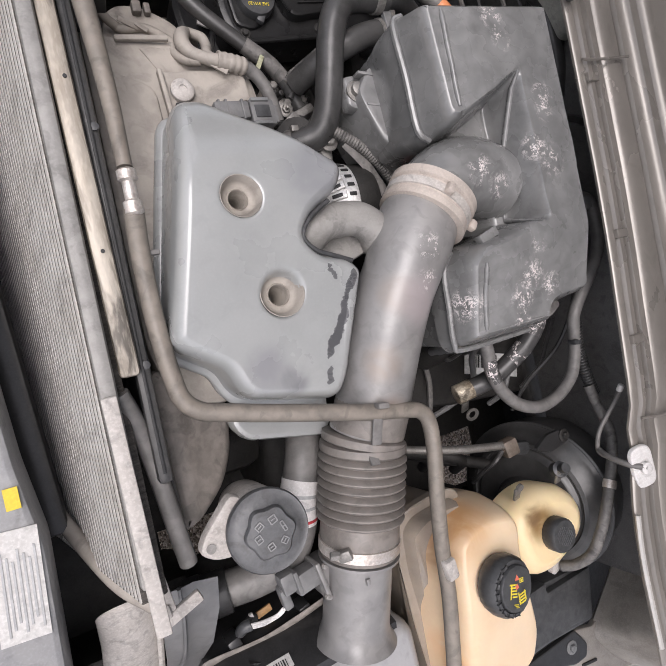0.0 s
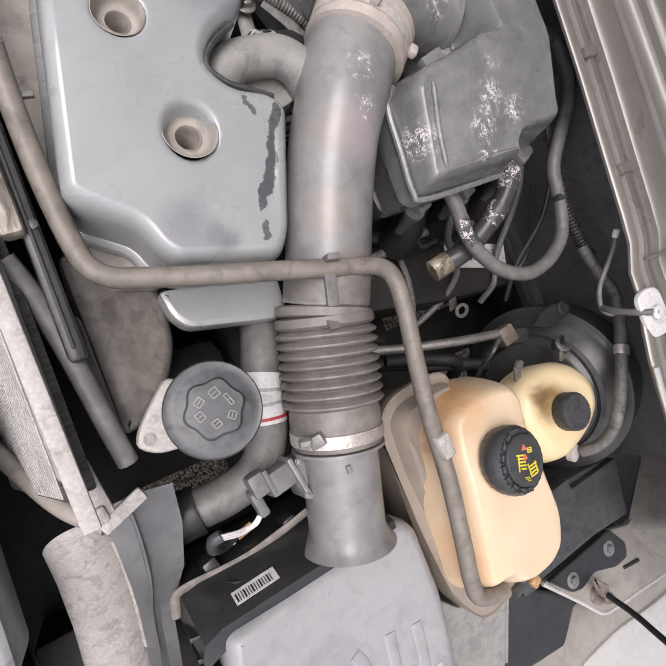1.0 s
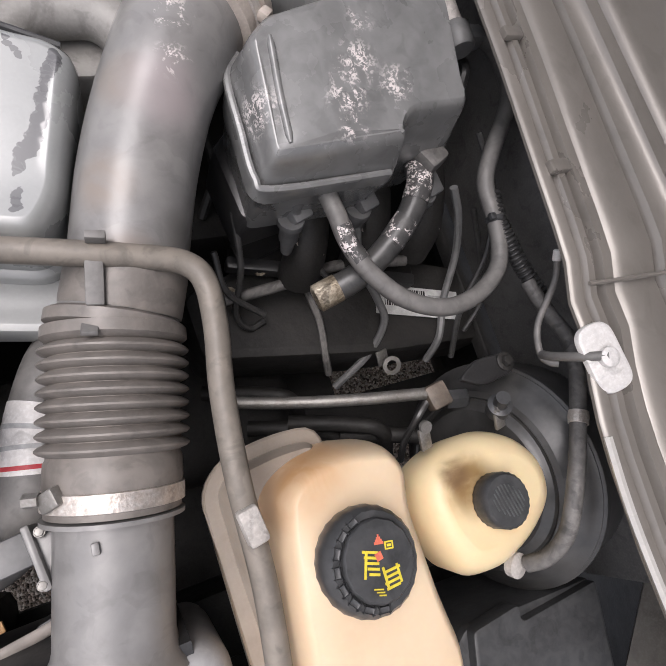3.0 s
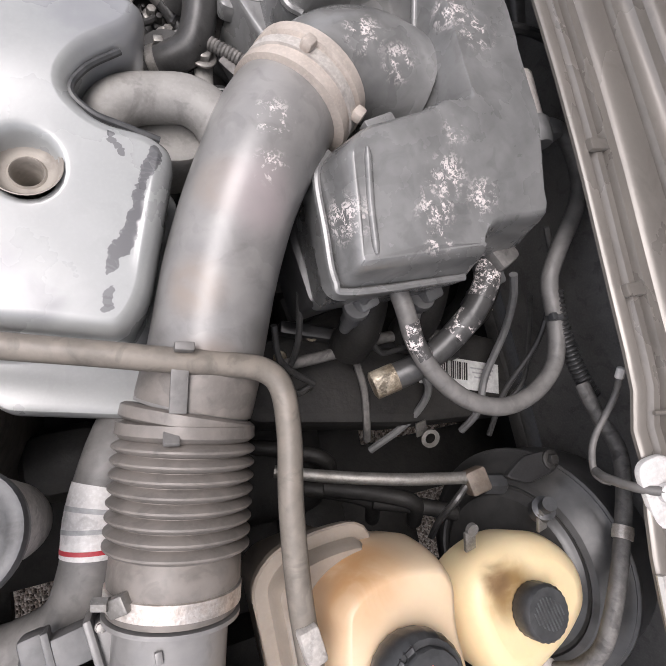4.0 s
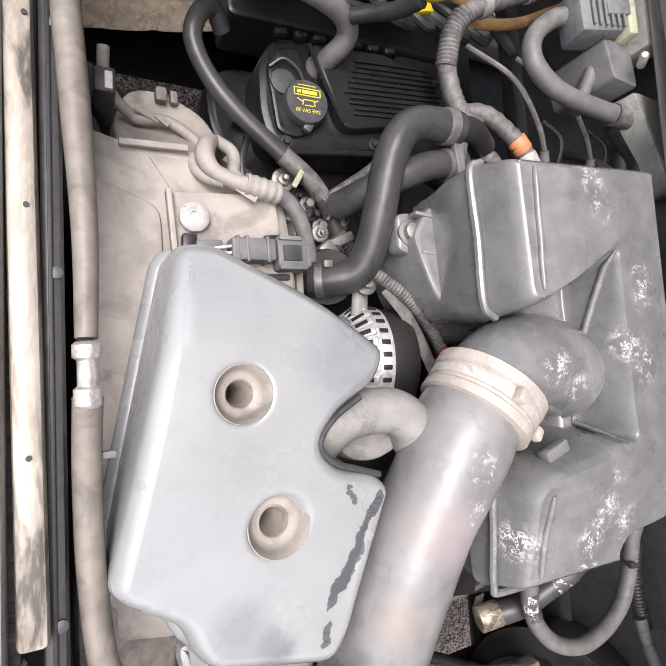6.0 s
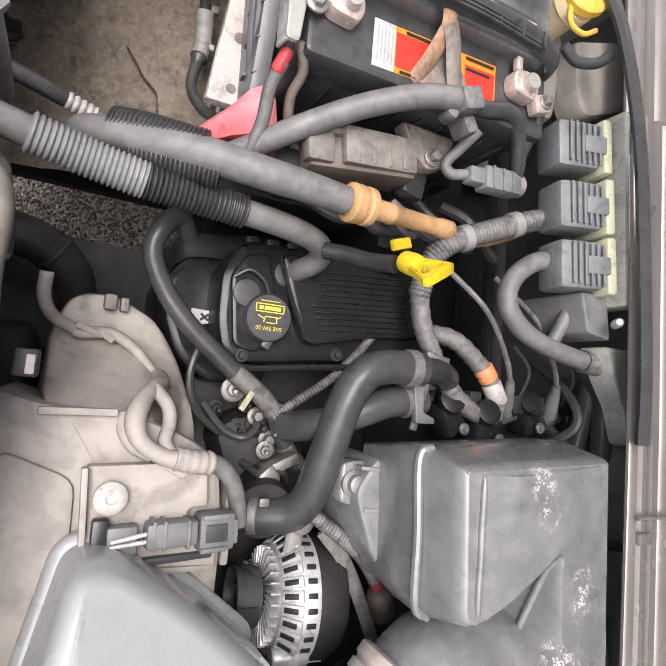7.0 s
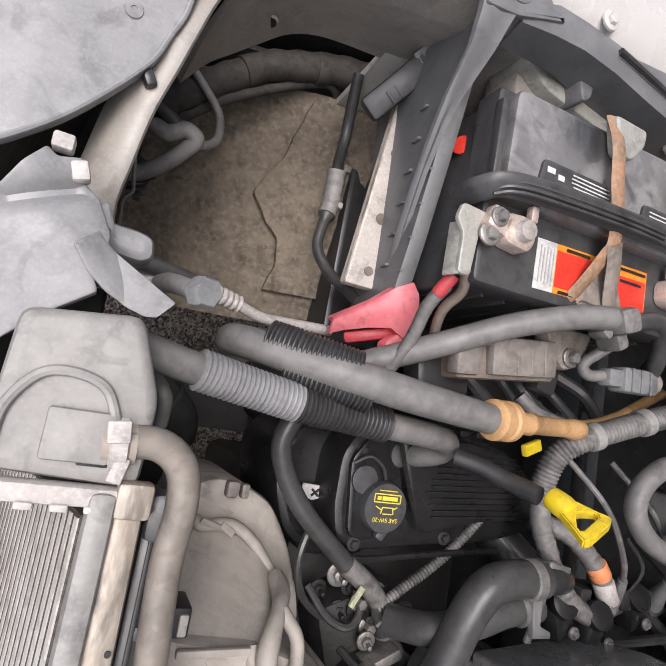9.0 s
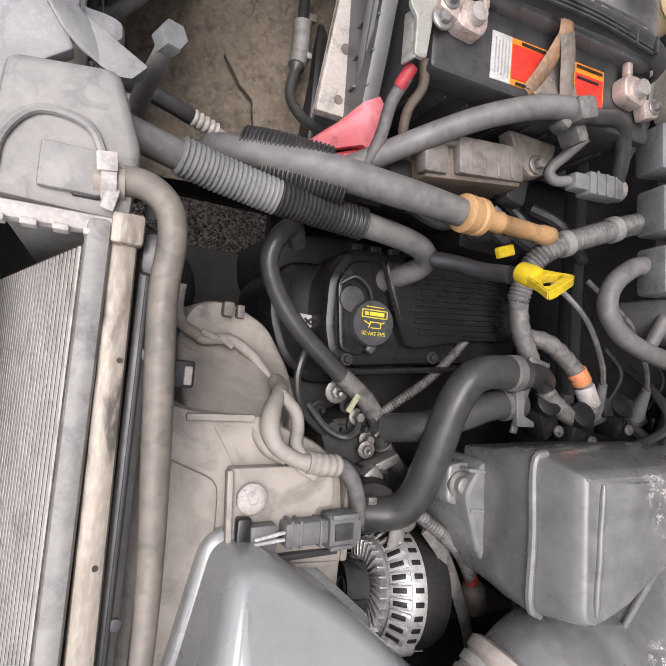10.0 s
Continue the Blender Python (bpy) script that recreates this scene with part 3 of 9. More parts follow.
M_GOLD = surface("torn_brass_end", (0.6, 0.53, 0.42), (0.2, 0.16, 0.11), 0.4, 0.4, 60, 0.5, smudge=0.8)


def gravel(name):
    """Small pale and dark stones, a few millimetres each."""
    mat = bpy.data.materials.new(name)
    mat.use_nodes = True
    nt = mat.node_tree
    nodes, link = nt.nodes, nt.links.new
    bs = nodes["Principled BSDF"]
    co = nodes.new("ShaderNodeTexCoord")
    cell = nodes.new("ShaderNodeTexVoronoi")
    cell.inputs["Scale"].default_value = 200
    link(co.outputs["Object"], cell.inputs["Vector"])
    sep = nodes.new("ShaderNodeSeparateColor")
    link(cell.outputs["Color"], sep.inputs[0])
    tone = nodes.new("ShaderNodeValToRGB")
    tone.color_ramp.elements[0].color = (0.09, 0.07, 0.055, 1)
    tone.color_ramp.elements[1].color = (0.95, 0.84, 0.74, 1)
    mid = tone.color_ramp.elements.new(0.45)
    mid.color = (0.5, 0.39, 0.31, 1)
    link(sep.outputs[0], tone.inputs[0])
    big = nodes.new("ShaderNodeTexNoise")
    big.inputs["Scale"].default_value = 4
    link(co.outputs["Object"], big.inputs["Vector"])
    mixer = nodes.new("ShaderNodeMix")
    mixer.data_type, mixer.blend_type = "RGBA", "MULTIPLY"
    mixer.inputs["Factor"].default_value = 0.35
    link(tone.outputs[0], mixer.inputs["A"])
    link(big.outputs["Fac"], mixer.inputs["B"])
    link(mixer.outputs["Result"], bs.inputs["Base Color"])
    bs.inputs["Roughness"].default_value = 0.9
    bp = nodes.new("ShaderNodeBump")
    bp.inputs["Strength"].default_value, bp.inputs["Distance"].default_value = 1.0, 0.004
    bp.invert = True
    link(cell.outputs["Distance"], bp.inputs["Height"])
    link(bp.outputs[0], bs.inputs["Normal"])
    return mat


M_GRAVEL = gravel("gravel")
M_ORANGERING = plain("orange_band", (0.8, 0.3, 0.13), 0.5)
M_PCMCASE = surface("pale_module_case", (0.42, 0.42, 0.38), (0.33, 0.33, 0.3), 0.5, 0.3, 25, 0.12, dusty=0.5, dust=(0.46, 0.43, 0.37))
M_CLAMP = surface("tarnished_clamp", (0.68, 0.55, 0.48), (0.55, 0.42, 0.36), 0.4, 0.45, 50, 0.3, dusty=0.4, dust=(0.62, 0.58, 0.52))
M_RUST = surface("rusty_bracket", (0.42, 0.19, 0.075), (0.17, 0.09, 0.05), 0.6, 0.1, 40, 0.5, dusty=0.5, dust=(0.5, 0.38, 0.27), grain=200)
M_CRUST = surface("crusted_metal", (0.24, 0.2, 0.165), (0.12, 0.1, 0.09), 0.65, 0.1, 45, 0.7, dusty=0.5, dust=(0.38, 0.33, 0.28), grain=160)
M_COLLAR = surface("pale_pipe_collar", (0.52, 0.455, 0.40), (0.42, 0.365, 0.32), 0.45, scale=10, bump=0.08, dusty=0.4, dust=(0.56, 0.51, 0.47), grime=0.15, smudge=0.15)

# ---- ground and car body ----
ground = bmesh.new()
bmesh.ops.create_grid(ground, x_segments=40, y_segments=40, size=60.0)
solid("ground", ground, M_GRAVEL, "tan and grey fine gravel ground under the car", "ground", kind="structure")


def extruded(profile, y0, y1, thick=0.003, steps=1, bm=None, bend=None, drop=None):
    """A pressed sheet: an open (x, z) profile drawn along y, with thickness. bend: moves x by a function of x and y."""
    bm = bm or bmesh.new()
    p = [Vector((x, 0, z)) for x, z in profile]
    low = []
    for i, v in enumerate(p):
        d = (p[min(i + 1, len(p) - 1)] - p[max(i - 1, 0)]).normalized()
        low.append(v + thick * Vector((d.z, 0, -d.x)))
    loop = p + low[::-1]
    ys = [y0 + (y1 - y0) * k / steps for k in range(steps + 1)]
    loops = [[(v.x + (bend(v.x, y) if bend else 0), y, v.z - (drop(v.x, y) if drop else 0)) for v in loop] for y in ys]
    rings(bm, loops)
    return bm


body = thing("car_body", "dusty beige car body round an open engine bay", "car", (0.35, 0.3, 0))
cowl_profile = [(0.724, 0.979), (0.712, 0.979), (0.708, 0.982), (0.708, 0.985), (0.711, 0.988), (0.718, 0.989), (0.721, 0.984), (0.725, 0.984), (0.728, 0.989), (0.734, 0.990), (0.737, 0.983), (0.742, 0.982), (0.745, 0.990), (0.753, 0.992), (0.757, 0.986), (0.762, 0.985), (0.768, 0.990), (0.785, 0.995), (0.803, 0.996), (0.806, 0.991), (0.811, 0.991), (0.815, 0.999), (0.832, 1.004), (0.836, 1.010), (0.850, 1.013), (0.854, 1.008), (0.862, 1.009), (0.868, 1.016), (0.880, 1.020), (0.93, 1.03), (1.05, 1.07)]


def lip(y):
    """How far the front lip of the cowl lies behind its foremost line."""
    for (ya, a), (yb, b) in zip(LIP, LIP[1:]):
        if y <= yb:
            return a + (b - a) * max(0.0, (y - ya) / (yb - ya))
    return LIP[-1][1]


LIP = ((-0.62, -0.02), (-0.33, -0.020), (-0.25, -0.014), (-0.21, -0.006), (-0.16, 0.012), (-0.13, 0.008), (0.0, 0.020), (0.1, 0.030), (0.2, 0.036), (0.45, 0.042), (1.1, 0.042))
cowl_bend = lambda x, y: lip(y) * max(0.0, 1 - max(0.0, x - 0.76) / 0.12)
cowl_drop = lambda x, y: 0.012 * min(1.0, max(0.0, (-0.10 - y) / 0.04))
part("cowl_panel", extruded(cowl_profile, -0.62, 0.80, steps=44, bend=cowl_bend, drop=cowl_drop), M_COWL, body, "dusty grey-beige pressed cowl panel")
part("cowl_crease", tube([(0.735, -0.125, 0.983), (0.76, -0.128, 0.987), (0.80, -0.132, 0.993), (0.85, -0.138, 1.009)], 0.002, 6), M_COWL, body)
part("cowl_panel", extruded([(x - 0.003, z - 0.008) for x, z in cowl_profile], 0.802, 1.06, bend=cowl_bend), M_COWL, body)
for y in (0.33, 0.12, -0.02):
    part("clip", box((0.728 + lip(y), y, 0.991), (0.022, 0.012, 0.008), 0.002), M_COWL, body)
part("cowl_joint", tube([(0.752, 0.352, 0.993), (0.775, 0.352, 0.9955), (0.80, 0.352, 0.999), (0.83, 0.352, 1.006)], 0.0022, 6), M_COWL, body)
part("pale_edge", tube([(0.6945, -0.244, 0.978), (0.690, -0.287, 0.977), (0.688, -0.33, 0.977), (0.688, -0.42, 0.977)], 0.0035, 6), M_WHITE, body, "white paint edge of the cowl")
SITE = FAR_SIDE
part("rear_apron", slab([(0.700, 0.892), (0.785, 0.924), (0.812, 0.860), (0.814, 0.838), (0.723, 0.803), (0.707, 0.824)], 0.89, 0.925, 0.006, 0.012), M_PAINT, body, "beige inner panel behind the washer filler")
SITE = HOME
part("firewall", box((0.850, 0.325, 0.86), (0.03, 1.51, 0.26), 0.004), M_FIREWALL, body, "dark sound-deadened firewall")
part("toe_board", box((1.10, 0.25, 0.61), (0.60, 1.66, 0.02), 0.004, (0, 20, 0)), M_DARK, body)
part("cowl_grille", join(*[box((0.97 + 0.012 * k, 0.25, 1.05 + 0.004 * k), (0.005, 0.7, 0.006), 0.001) for k in range(6)]), M_WHITE, body, "pale slotted cowl grille")
part("windscreen_base", box((1.2, 0.25, 1.16), (0.35, 1.5, 0.01), 0.003, (0, -30, 0)), M_BLACK, body)
SITE = FAR_SIDE
part("weatherstrip", tube([(0.744, 0.425, 0.988), (0.742, 0.47, 0.991), (0.740, 0.52, 0.992), (0.736, 0.6, 0.992), (0.724, 0.74, 0.992), (0.698, 0.85, 0.990), (0.665, 0.93, 0.985), (0.66, 1.02, 0.985)], 0.007, 8), M_HOSE, body, "grey rubber weatherstrip")

# passenger-side fender: inner apron, top flange, outer skin
apron = bmesh.new()
rings(apron, [[(x, 0.985 + 0.02 * s, 0.64), (x, 0.985 + 0.02 * s, 0.955), (x, 1.0 + 0.02 * s, 0.966), (x, 1.075, 0.968), (x, 1.09, 0.958), (x, 1.16, 0.88), (x, 1.20, 0.72), (x, 1.20, 0.64), (x, 1.195, 0.64), (x, 1.195, 0.72), (x, 1.153, 0.877), (x, 1.085, 0.95), (x, 1.0, 0.958), (x, 0.992 + 0.02 * s, 0.64)] for x, s in ((0.30, 0), (0.45, 0), (0.62, 0.4), (0.80, 0.6), (1.0, 0.6), (1.6, 0.6))])
part("fender", apron, M_WHITE, body, "white fender flange and outer skin")
SITE = HOME
band_line = even(spline([(0.104, 0.700, 0.80), (0.098, 0.729, 0.83), (0.096, 0.745, 0.845), (0.099, 0.766, 0.855), (0.105, 0.807, 0.862), (0.114, 0.841, 0.868), (0.122, 0.873, 0.872), (0.129, 0.900, 0.872), (0.139, 0.930, 0.870), (0.150, 0.955, 0.872)]), 0.012)
loops = []
for i, p in enumerate(band_line):
    d = band_line[min(i + 1, len(band_line) - 1)] - band_line[max(i - 1, 0)]
    o = Vector((-d.y, d.x, 0)).normalized()
    loops.append([p + o * a + Vector((0, 0, b)) for a, b in ((0, 0), (0.0015, 0.0025), (0.006, 0.003), (0.014, 0.0), (0.022, -0.007), (0.033, -0.026), (0.038, -0.09), (0.035, -0.092), (0.030, -0.028), (0.020, -0.011), (0.012, -0.005), (0.004, -0.004), (0.001, -0.004))])
front_fender = bmesh.new()
rings(front_fender, loops)
part("fender", front_fender, M_PAINT, body, "pale rolled edge of the front fender")
# inner fender: upper face, rounded crease, hollow face with a lower edge
seam_row = [(0.144, 0.935, 0.874), (0.147, 0.948, 0.882), (0.150, 0.958, 0.90), (0.164, 0.963, 0.93), (0.186, 0.959, 0.945), (0.210, 0.958, 0.952), (0.249, 0.958, 0.955), (0.303, 0.968, 0.955), (0.345, 0.972, 0.955)]
crease_row = [(0.144, 0.928, 0.862), (0.146, 0.936, 0.868), (0.150, 0.940, 0.872), (0.160, 0.947, 0.878), (0.178, 0.956, 0.884), (0.205, 0.960, 0.888), (0.245, 0.961, 0.890), (0.291, 0.968, 0.893), (0.340, 0.973, 0.90)]
low_row = [(0.127, 0.889, 0.77), (0.147, 0.919, 0.77), (0.163, 0.934, 0.772), (0.186, 0.955, 0.775), (0.215, 0.980, 0.778), (0.248, 0.994, 0.78), (0.297, 0.999, 0.785), (0.340, 1.000, 0.79), (0.37, 1.003, 0.79)]
inner = bmesh.new()
loops = []
for a, b, c in zip(spline(seam_row), spline(crease_row), spline(low_row)):
    a, b, c = Vector(a), Vector(b), Vector(c)
    q = (c - b).lerp(b - a, 0.5).normalized() * 0.006
    face = [a + Vector((0.002, 0.03, 0.004)), a, a.lerp(b, 0.5) + Vector((0, 0.003, 0)), b - q, b + Vector((0, 0.001, 0)), b + q + Vector((0, 0.001, 0)), b.lerp(c, 0.5) + Vector((-0.002, 0.005, 0)), c + Vector((0, 0, 0.008)), c]
    loops.append(face + [p + Vector((-0.003, 0.005, 0.0)) for p in reversed(face)])
rings(inner, loops)
part("inner_fender", inner, M_PAINT, body, "beige hollow inner fender")
oval = part("oval_hole", turned(lathe([(0.0045, -0.001), (0.0075, 0.0), (0.0085, 0.0015), (0.0078, 0.003), (0.0045, 0.003)], (0, 0, 0), (0, 0, 1), 24), Matrix.Translation((0.1905, 0.9665, 0.8035)) @ Vector((-0.25, -0.95, -0.15)).to_track_quat("Z", "X").to_matrix().to_4x4() @ Matrix.Diagonal((1.25, 0.8, 1, 1))), M_PAINT, body)
part("hole", turned(lathe([(0.0062, 0), (0.0062, 0.0012)], (0, 0, 0), (0, 0, 1), 20), Matrix.Translation((0.1902, 0.9645, 0.804)) @ Vector((-0.25, -0.95, -0.15)).to_track_quat("Z", "X").to_matrix().to_4x4() @ Matrix.Diagonal((1.2, 0.7, 1, 1))), M_FLATBLACK, oval)
# dark panel added in place of the shaded gap above the fender tube
part("shade_panel", box((0.24, 1.062, 0.67), (0.44, 0.012, 0.30), 0.004), M_DARK, body, "added dark panel in the shaded arch gap")
part("hollow_wall", box((0.04, 0.86, 0.66), (0.012, 0.42, 0.34), 0.004, (0, 0, -14)), M_DARK, body)
SITE = FAR_SIDE
part("bolt", bolt((0.444, 0.997, 0.967), 0.0056, 0.004), M_WHITE, body)
for x, y in ((0.245, 1.03), (0.589, 1.049)):
    part("slot", box((x, y, 0.9685), (0.011, 0.015, 0.002), 0, (0, 0, 8)), M_FLATBLACK, body)
part("apron_wall", box((0.535, 0.978, 0.60), (0.35, 0.012, 0.62), 0.003), M_PAINT, body)
part("apron_pocket", slab([(0.40, 0.935), (0.60, 0.94), (0.64, 0.985), (0.40, 0.985)], 0.86, 0.905, 0.006, 0.01), M_PAINT, body)

SITE = HOME
# driver-side fender
left = bmesh.new()
rings(left, [[(x, y + 0.012, 0.30), (x, y, 0.732), (x, y - 0.010, 0.741), (x, y - 0.050, 0.744), (x, y - 0.09, 0.738), (x, y - 0.15, 0.70), (x, y - 0.19, 0.63), (x, y - 0.2, 0.35), (x, y - 0.19, 0.35), (x, y - 0.14, 0.69), (x, y - 0.02, 0.725), (x, y, 0.30)] for x, y in ((-0.05, -0.50), (0.3, -0.52), (0.45, -0.60), (0.575, -0.622), (0.64, -0.612), (0.68, -0.606), (0.80, -0.610), (1.6, -0.61))])
part("fender", left, M_PAINT, body, "beige driver-side fender")
ledge_line = [(0.594, -0.513), (0.645, -0.570), (0.668, -0.598), (0.680, -0.609), (0.699, -0.614), (0.771, -0.622), (0.90, -0.636)]
part("fender_ledge", slab(ledge_line + [(0.90, -0.50), (0.79, -0.525), (0.745, -0.512), (0.62, -0.516)], 0.768, 0.778, 0.002, 0.004, top=lambda x, y: 0.0015 * noise.noise((18 * x, 18 * y, 2))), M_PAINT, body, "beige painted ledge under the strut")
part("fender_flange", tube([(x, y, 0.777) for x, y in ledge_line], 0.003, 8), M_WHITE, body, "white rolled edge of the ledge")
part("outer_skin", slab([(0.30, -0.70), (0.56, -0.690), (0.645, -0.676), (0.72, -0.674), (0.824, -0.686), (1.2, -0.70), (1.2, -0.86), (0.30, -0.86)], 0.70, 0.746, 0.004, 0.012), M_WHITE, body, "white outer fender skin")
fold_rows = ([(0.885, -0.440, 0.775), (0.835, -0.490, 0.772), (0.798, -0.525, 0.772), (0.790, -0.540, 0.774), (0.800, -0.560, 0.777), (0.835, -0.604, 0.779), (0.88, -0.64, 0.78)],
    [(0.882, -0.446, 0.80), (0.838, -0.498, 0.80), (0.808, -0.528, 0.795), (0.806, -0.545, 0.795), (0.815, -0.566, 0.80), (0.848, -0.608, 0.80), (0.89, -0.645, 0.80)],
    [(0.875, -0.448, 0.845), (0.835, -0.486, 0.85), (0.812, -0.520, 0.84), (0.822, -0.552, 0.84), (0.84, -0.585, 0.845), (0.872, -0.62, 0.85), (0.91, -0.655, 0.85)],
    [(0.885, -0.442, 0.90), (0.846, -0.478, 0.905), (0.834, -0.524, 0.90), (0.86, -0.560, 0.90), (0.87, -0.60, 0.90), (0.90, -0.63, 0.90), (0.93, -0.665, 0.90)],
    [(0.93, -0.44, 0.955), (0.90, -0.48, 0.955), (0.89, -0.53, 0.955), (0.90, -0.57, 0.955), (0.92, -0.61, 0.955), (0.94, -0.64, 0.955), (0.96, -0.67, 0.955)])
fold = bmesh.new()
rings(fold, [[Vector(p) for p in spline(row)] + [Vector(p) + Vector((0.006, 0.002, -0.004)) for p in reversed(spline(row))] for row in fold_rows])
part("corner_panel", fold, M_PAINT, body, "folded grey-beige corner panel")

# bay floor: rails, subframe and added dark fillers leave gaps to the ground
part("rail", box((0.42, 0.90, 0.52), (0.86, 0.09, 0.12), 0.008), M_DARK, body)
part("rail", box((0.38, -0.36, 0.5), (0.8, 0.08, 0.12), 0.008), M_DARK, body)
part("crossmember", box((0.08, 0.28, 0.36), (0.10, 1.2, 0.14), 0.01), M_DARK, body)
part("subframe", box((0.64, 0.25, 0.30), (0.10, 1.2, 0.08), 0.01), M_DARK, body)
part("fan_motor_filler", box((0.17, 0.46, 0.55), (0.06, 0.10, 0.26), 0.02, seg=3), M_DARK, body)
part("mount_filler", box((0.44, 0.635, 0.48), (0.18, 0.09, 0.22), 0.03, (0, 0, 8), 3), M_DARK, body)
part("rack_filler", box((0.58, -0.26, 0.46), (0.10, 0.26, 0.12), 0.03), M_DARK, body)
part("tray_side_filler", box((0.68, 0.72, 0.56), (0.14, 0.10, 0.26), 0.02), M_DARK, body)
part("shelf_filler", box((0.14, -0.34, 0.50), (0.10, 0.20, 0.16), 0.02), M_DARK, body)
part("pump_filler", box((0.27, -0.06, 0.58), (0.10, 0.08, 0.20), 0.03), M_DARK, body)

# added tray darkens the bay round gaps; unseen cabin floor and sills block light
OPENINGS = ((0.255, 0.38, 0.47, 0.558), (0.125, 0.40, 0.655, 0.735), (0.70, 0.93, -0.12, -0.045), (0.77, 0.90, -0.35, -0.22), (0.165, 0.31, -0.275, -0.205), (0.73, 0.80, 0.69, 0.78), (0.215, 0.25, -0.07, -0.04))
tray_x = sorted({-0.05, 1.0} | {v for o in OPENINGS for v in o[:2]})
tray_y = sorted({-0.56, 1.04} | {v for o in OPENINGS for v in o[2:]})
tray = bmesh.new()
for xa, xb in zip(tray_x, tray_x[1:]):
    for ya, yb in zip(tray_y, tray_y[1:]):
        cx, cy = (xa + xb) / 2, (ya + yb) / 2
        if not any(o[0] < cx < o[1] and o[2] < cy < o[3] for o in OPENINGS):
            box((cx, cy, 0.44), (xb - xa, yb - ya, 0.02), 0, bm=tray)
part("added_undertray", tray, M_DARK, body, "added dark undertray with openings")
part("unseen_floor_pan", box((1.65, 0.25, 0.33), (1.3, 1.5, 0.08), 0.02), M_DARK, body)
for y in (-0.56, 1.06):
    part("unseen_sill", box((1.65, y, 0.32), (1.3, 0.12, 0.20), 0.03), M_WHITE, body)

# front panel ahead of the radiator
part("grille_panel", slab([(-0.14, 0.70), (-0.02, 0.66), (0.012, 0.35), (0.028, 0.02), (0.038, -0.06), (0.030, -0.24), (-0.14, -0.36)], 0.79, 0.862, 0.006, 0.01), M_COVERLIGHT, body, "pale grey front grille panel")
part("grille_ledge", box((0.028, 0.14, 0.735), (0.03, 0.44, 0.05), 0.006, (0, 0, 3)), M_BLACK, body)
part("front_wall", box((-0.06, 0.22, 0.45), (0.03, 1.2, 0.6), 0.004), M_DARK, body)
front_skin = box((-0.20, 0.22, 0.55), (0.10, 1.7, 0.62), 0.04, seg=4)
part("bumper", front_skin, M_WHITE, body)
sticker = part("warning_label", box((0.012, -0.085, 0.8635), (0.04, 0.10, 0.001), 0, (0, 0, -4)), M_PAPER, body, "white printed warning label")
for k in range(7):
    part("print_line", box((0.000 + 0.0045 * k, -0.09, 0.8645), (0.002, 0.075 - 0.01 * (k % 3), 0.0006), 0, (0, 0, -4)), M_GREYINK, sticker)
part("label_flash", box((0.021, -0.008, 0.864), (0.012, 0.02, 0.001), 0), M_YELLOW, body)
for k in range(5):
    part("slot", box((-0.005 + 0.006 * k, -0.20, 0.8635), (0.0025, 0.05, 0.002), 0, (0, 0, -6)), M_FLATBLACK, body)

SITE = FAR_SIDE
# ---- radiator ----
rad = thing("radiator", "aluminium radiator with dusty fins and plastic end tank", "radiator", (0.08, 0.2, 0.4))
top_in, low_in = Vector((0.108, 0, 0.952)), Vector((0.010, 0, 0.62))
along = (low_in - top_in).normalized()
out = Vector((along.z, 0, -along.x))
lean_r = math.degrees(math.atan2(-along.x, -along.z))
mid_r = 0.5 * (top_in + low_in) + Vector((0, 0.205, 0))
# the dark core colour stands for the shade between the tubes
part("core", box(tuple(mid_r - 0.012 * out), (0.024, 0.66, 0.345), 0.002, (0, lean_r, 0)), M_CORE, rad, "dark finned core")
for k in range(33):
    c = top_in + along * (0.004 + 0.0102 * k) + Vector((0, 0.205, 0)) - 0.0010 * out
    part("cooling_tube", box(tuple(c), (0.0034, 0.655, 0.0052), 0, (0, lean_r, 0)), M_FIN, rad, "fine dusty cooling tube")
part("top_seal", box((0.117, 0.22, 0.955), (0.015, 0.66, 0.02), 0.005), M_RADTANK, rad, "grey top seal strip")
part("bracket_strip", box((0.1185, -0.045, 0.9665), (0.013, 0.21, 0.005), 0.0015, (0, 0, 1)), M_GROMMET, rad, "pale bent metal strip")
part("foot", join(box((0.126, -0.128, 0.925), (0.012, 0.05, 0.006), 0.001, (0, 0, 8)), box((0.140, -0.152, 0.925), (0.040, 0.012, 0.008), 0.002, (0, 0, 22)), box((0.123, -0.148, 0.928), (0.014, 0.014, 0.008), 0.003, (0, 0, 8))), M_GROMMET, rad, "bent pale end bracket")
tank = part("end_tank", slab([(0.052, 0.555), (0.056, 0.64), (0.118, 0.648), (0.136, 0.60), (0.134, 0.55)], 0.60, 0.955, 0.006, 0.008, top=lambda x, y: 0.0015 * noise.noise((25 * x, 25 * y, 2))), M_RADTANK, rad, "dusty grey plastic end tank")
part("tank_rib", tube([(0.058, 0.566, 0.957), (0.060, 0.588, 0.957), (0.072, 0.606, 0.957), (0.088, 0.610, 0.957), (0.106, 0.604, 0.957), (0.116, 0.585, 0.957)], 0.003, 8), M_RADTANK, tank)
part("tank_pad", box((0.098, 0.577, 0.957), (0.035, 0.028, 0.006), 0.002), M_RADTANK, tank)
part("tank_flange", box((0.088, 0.546, 0.955), (0.10, 0.011, 0.014), 0.003), M_GROMMET, rad, "crimped pale tank flange")
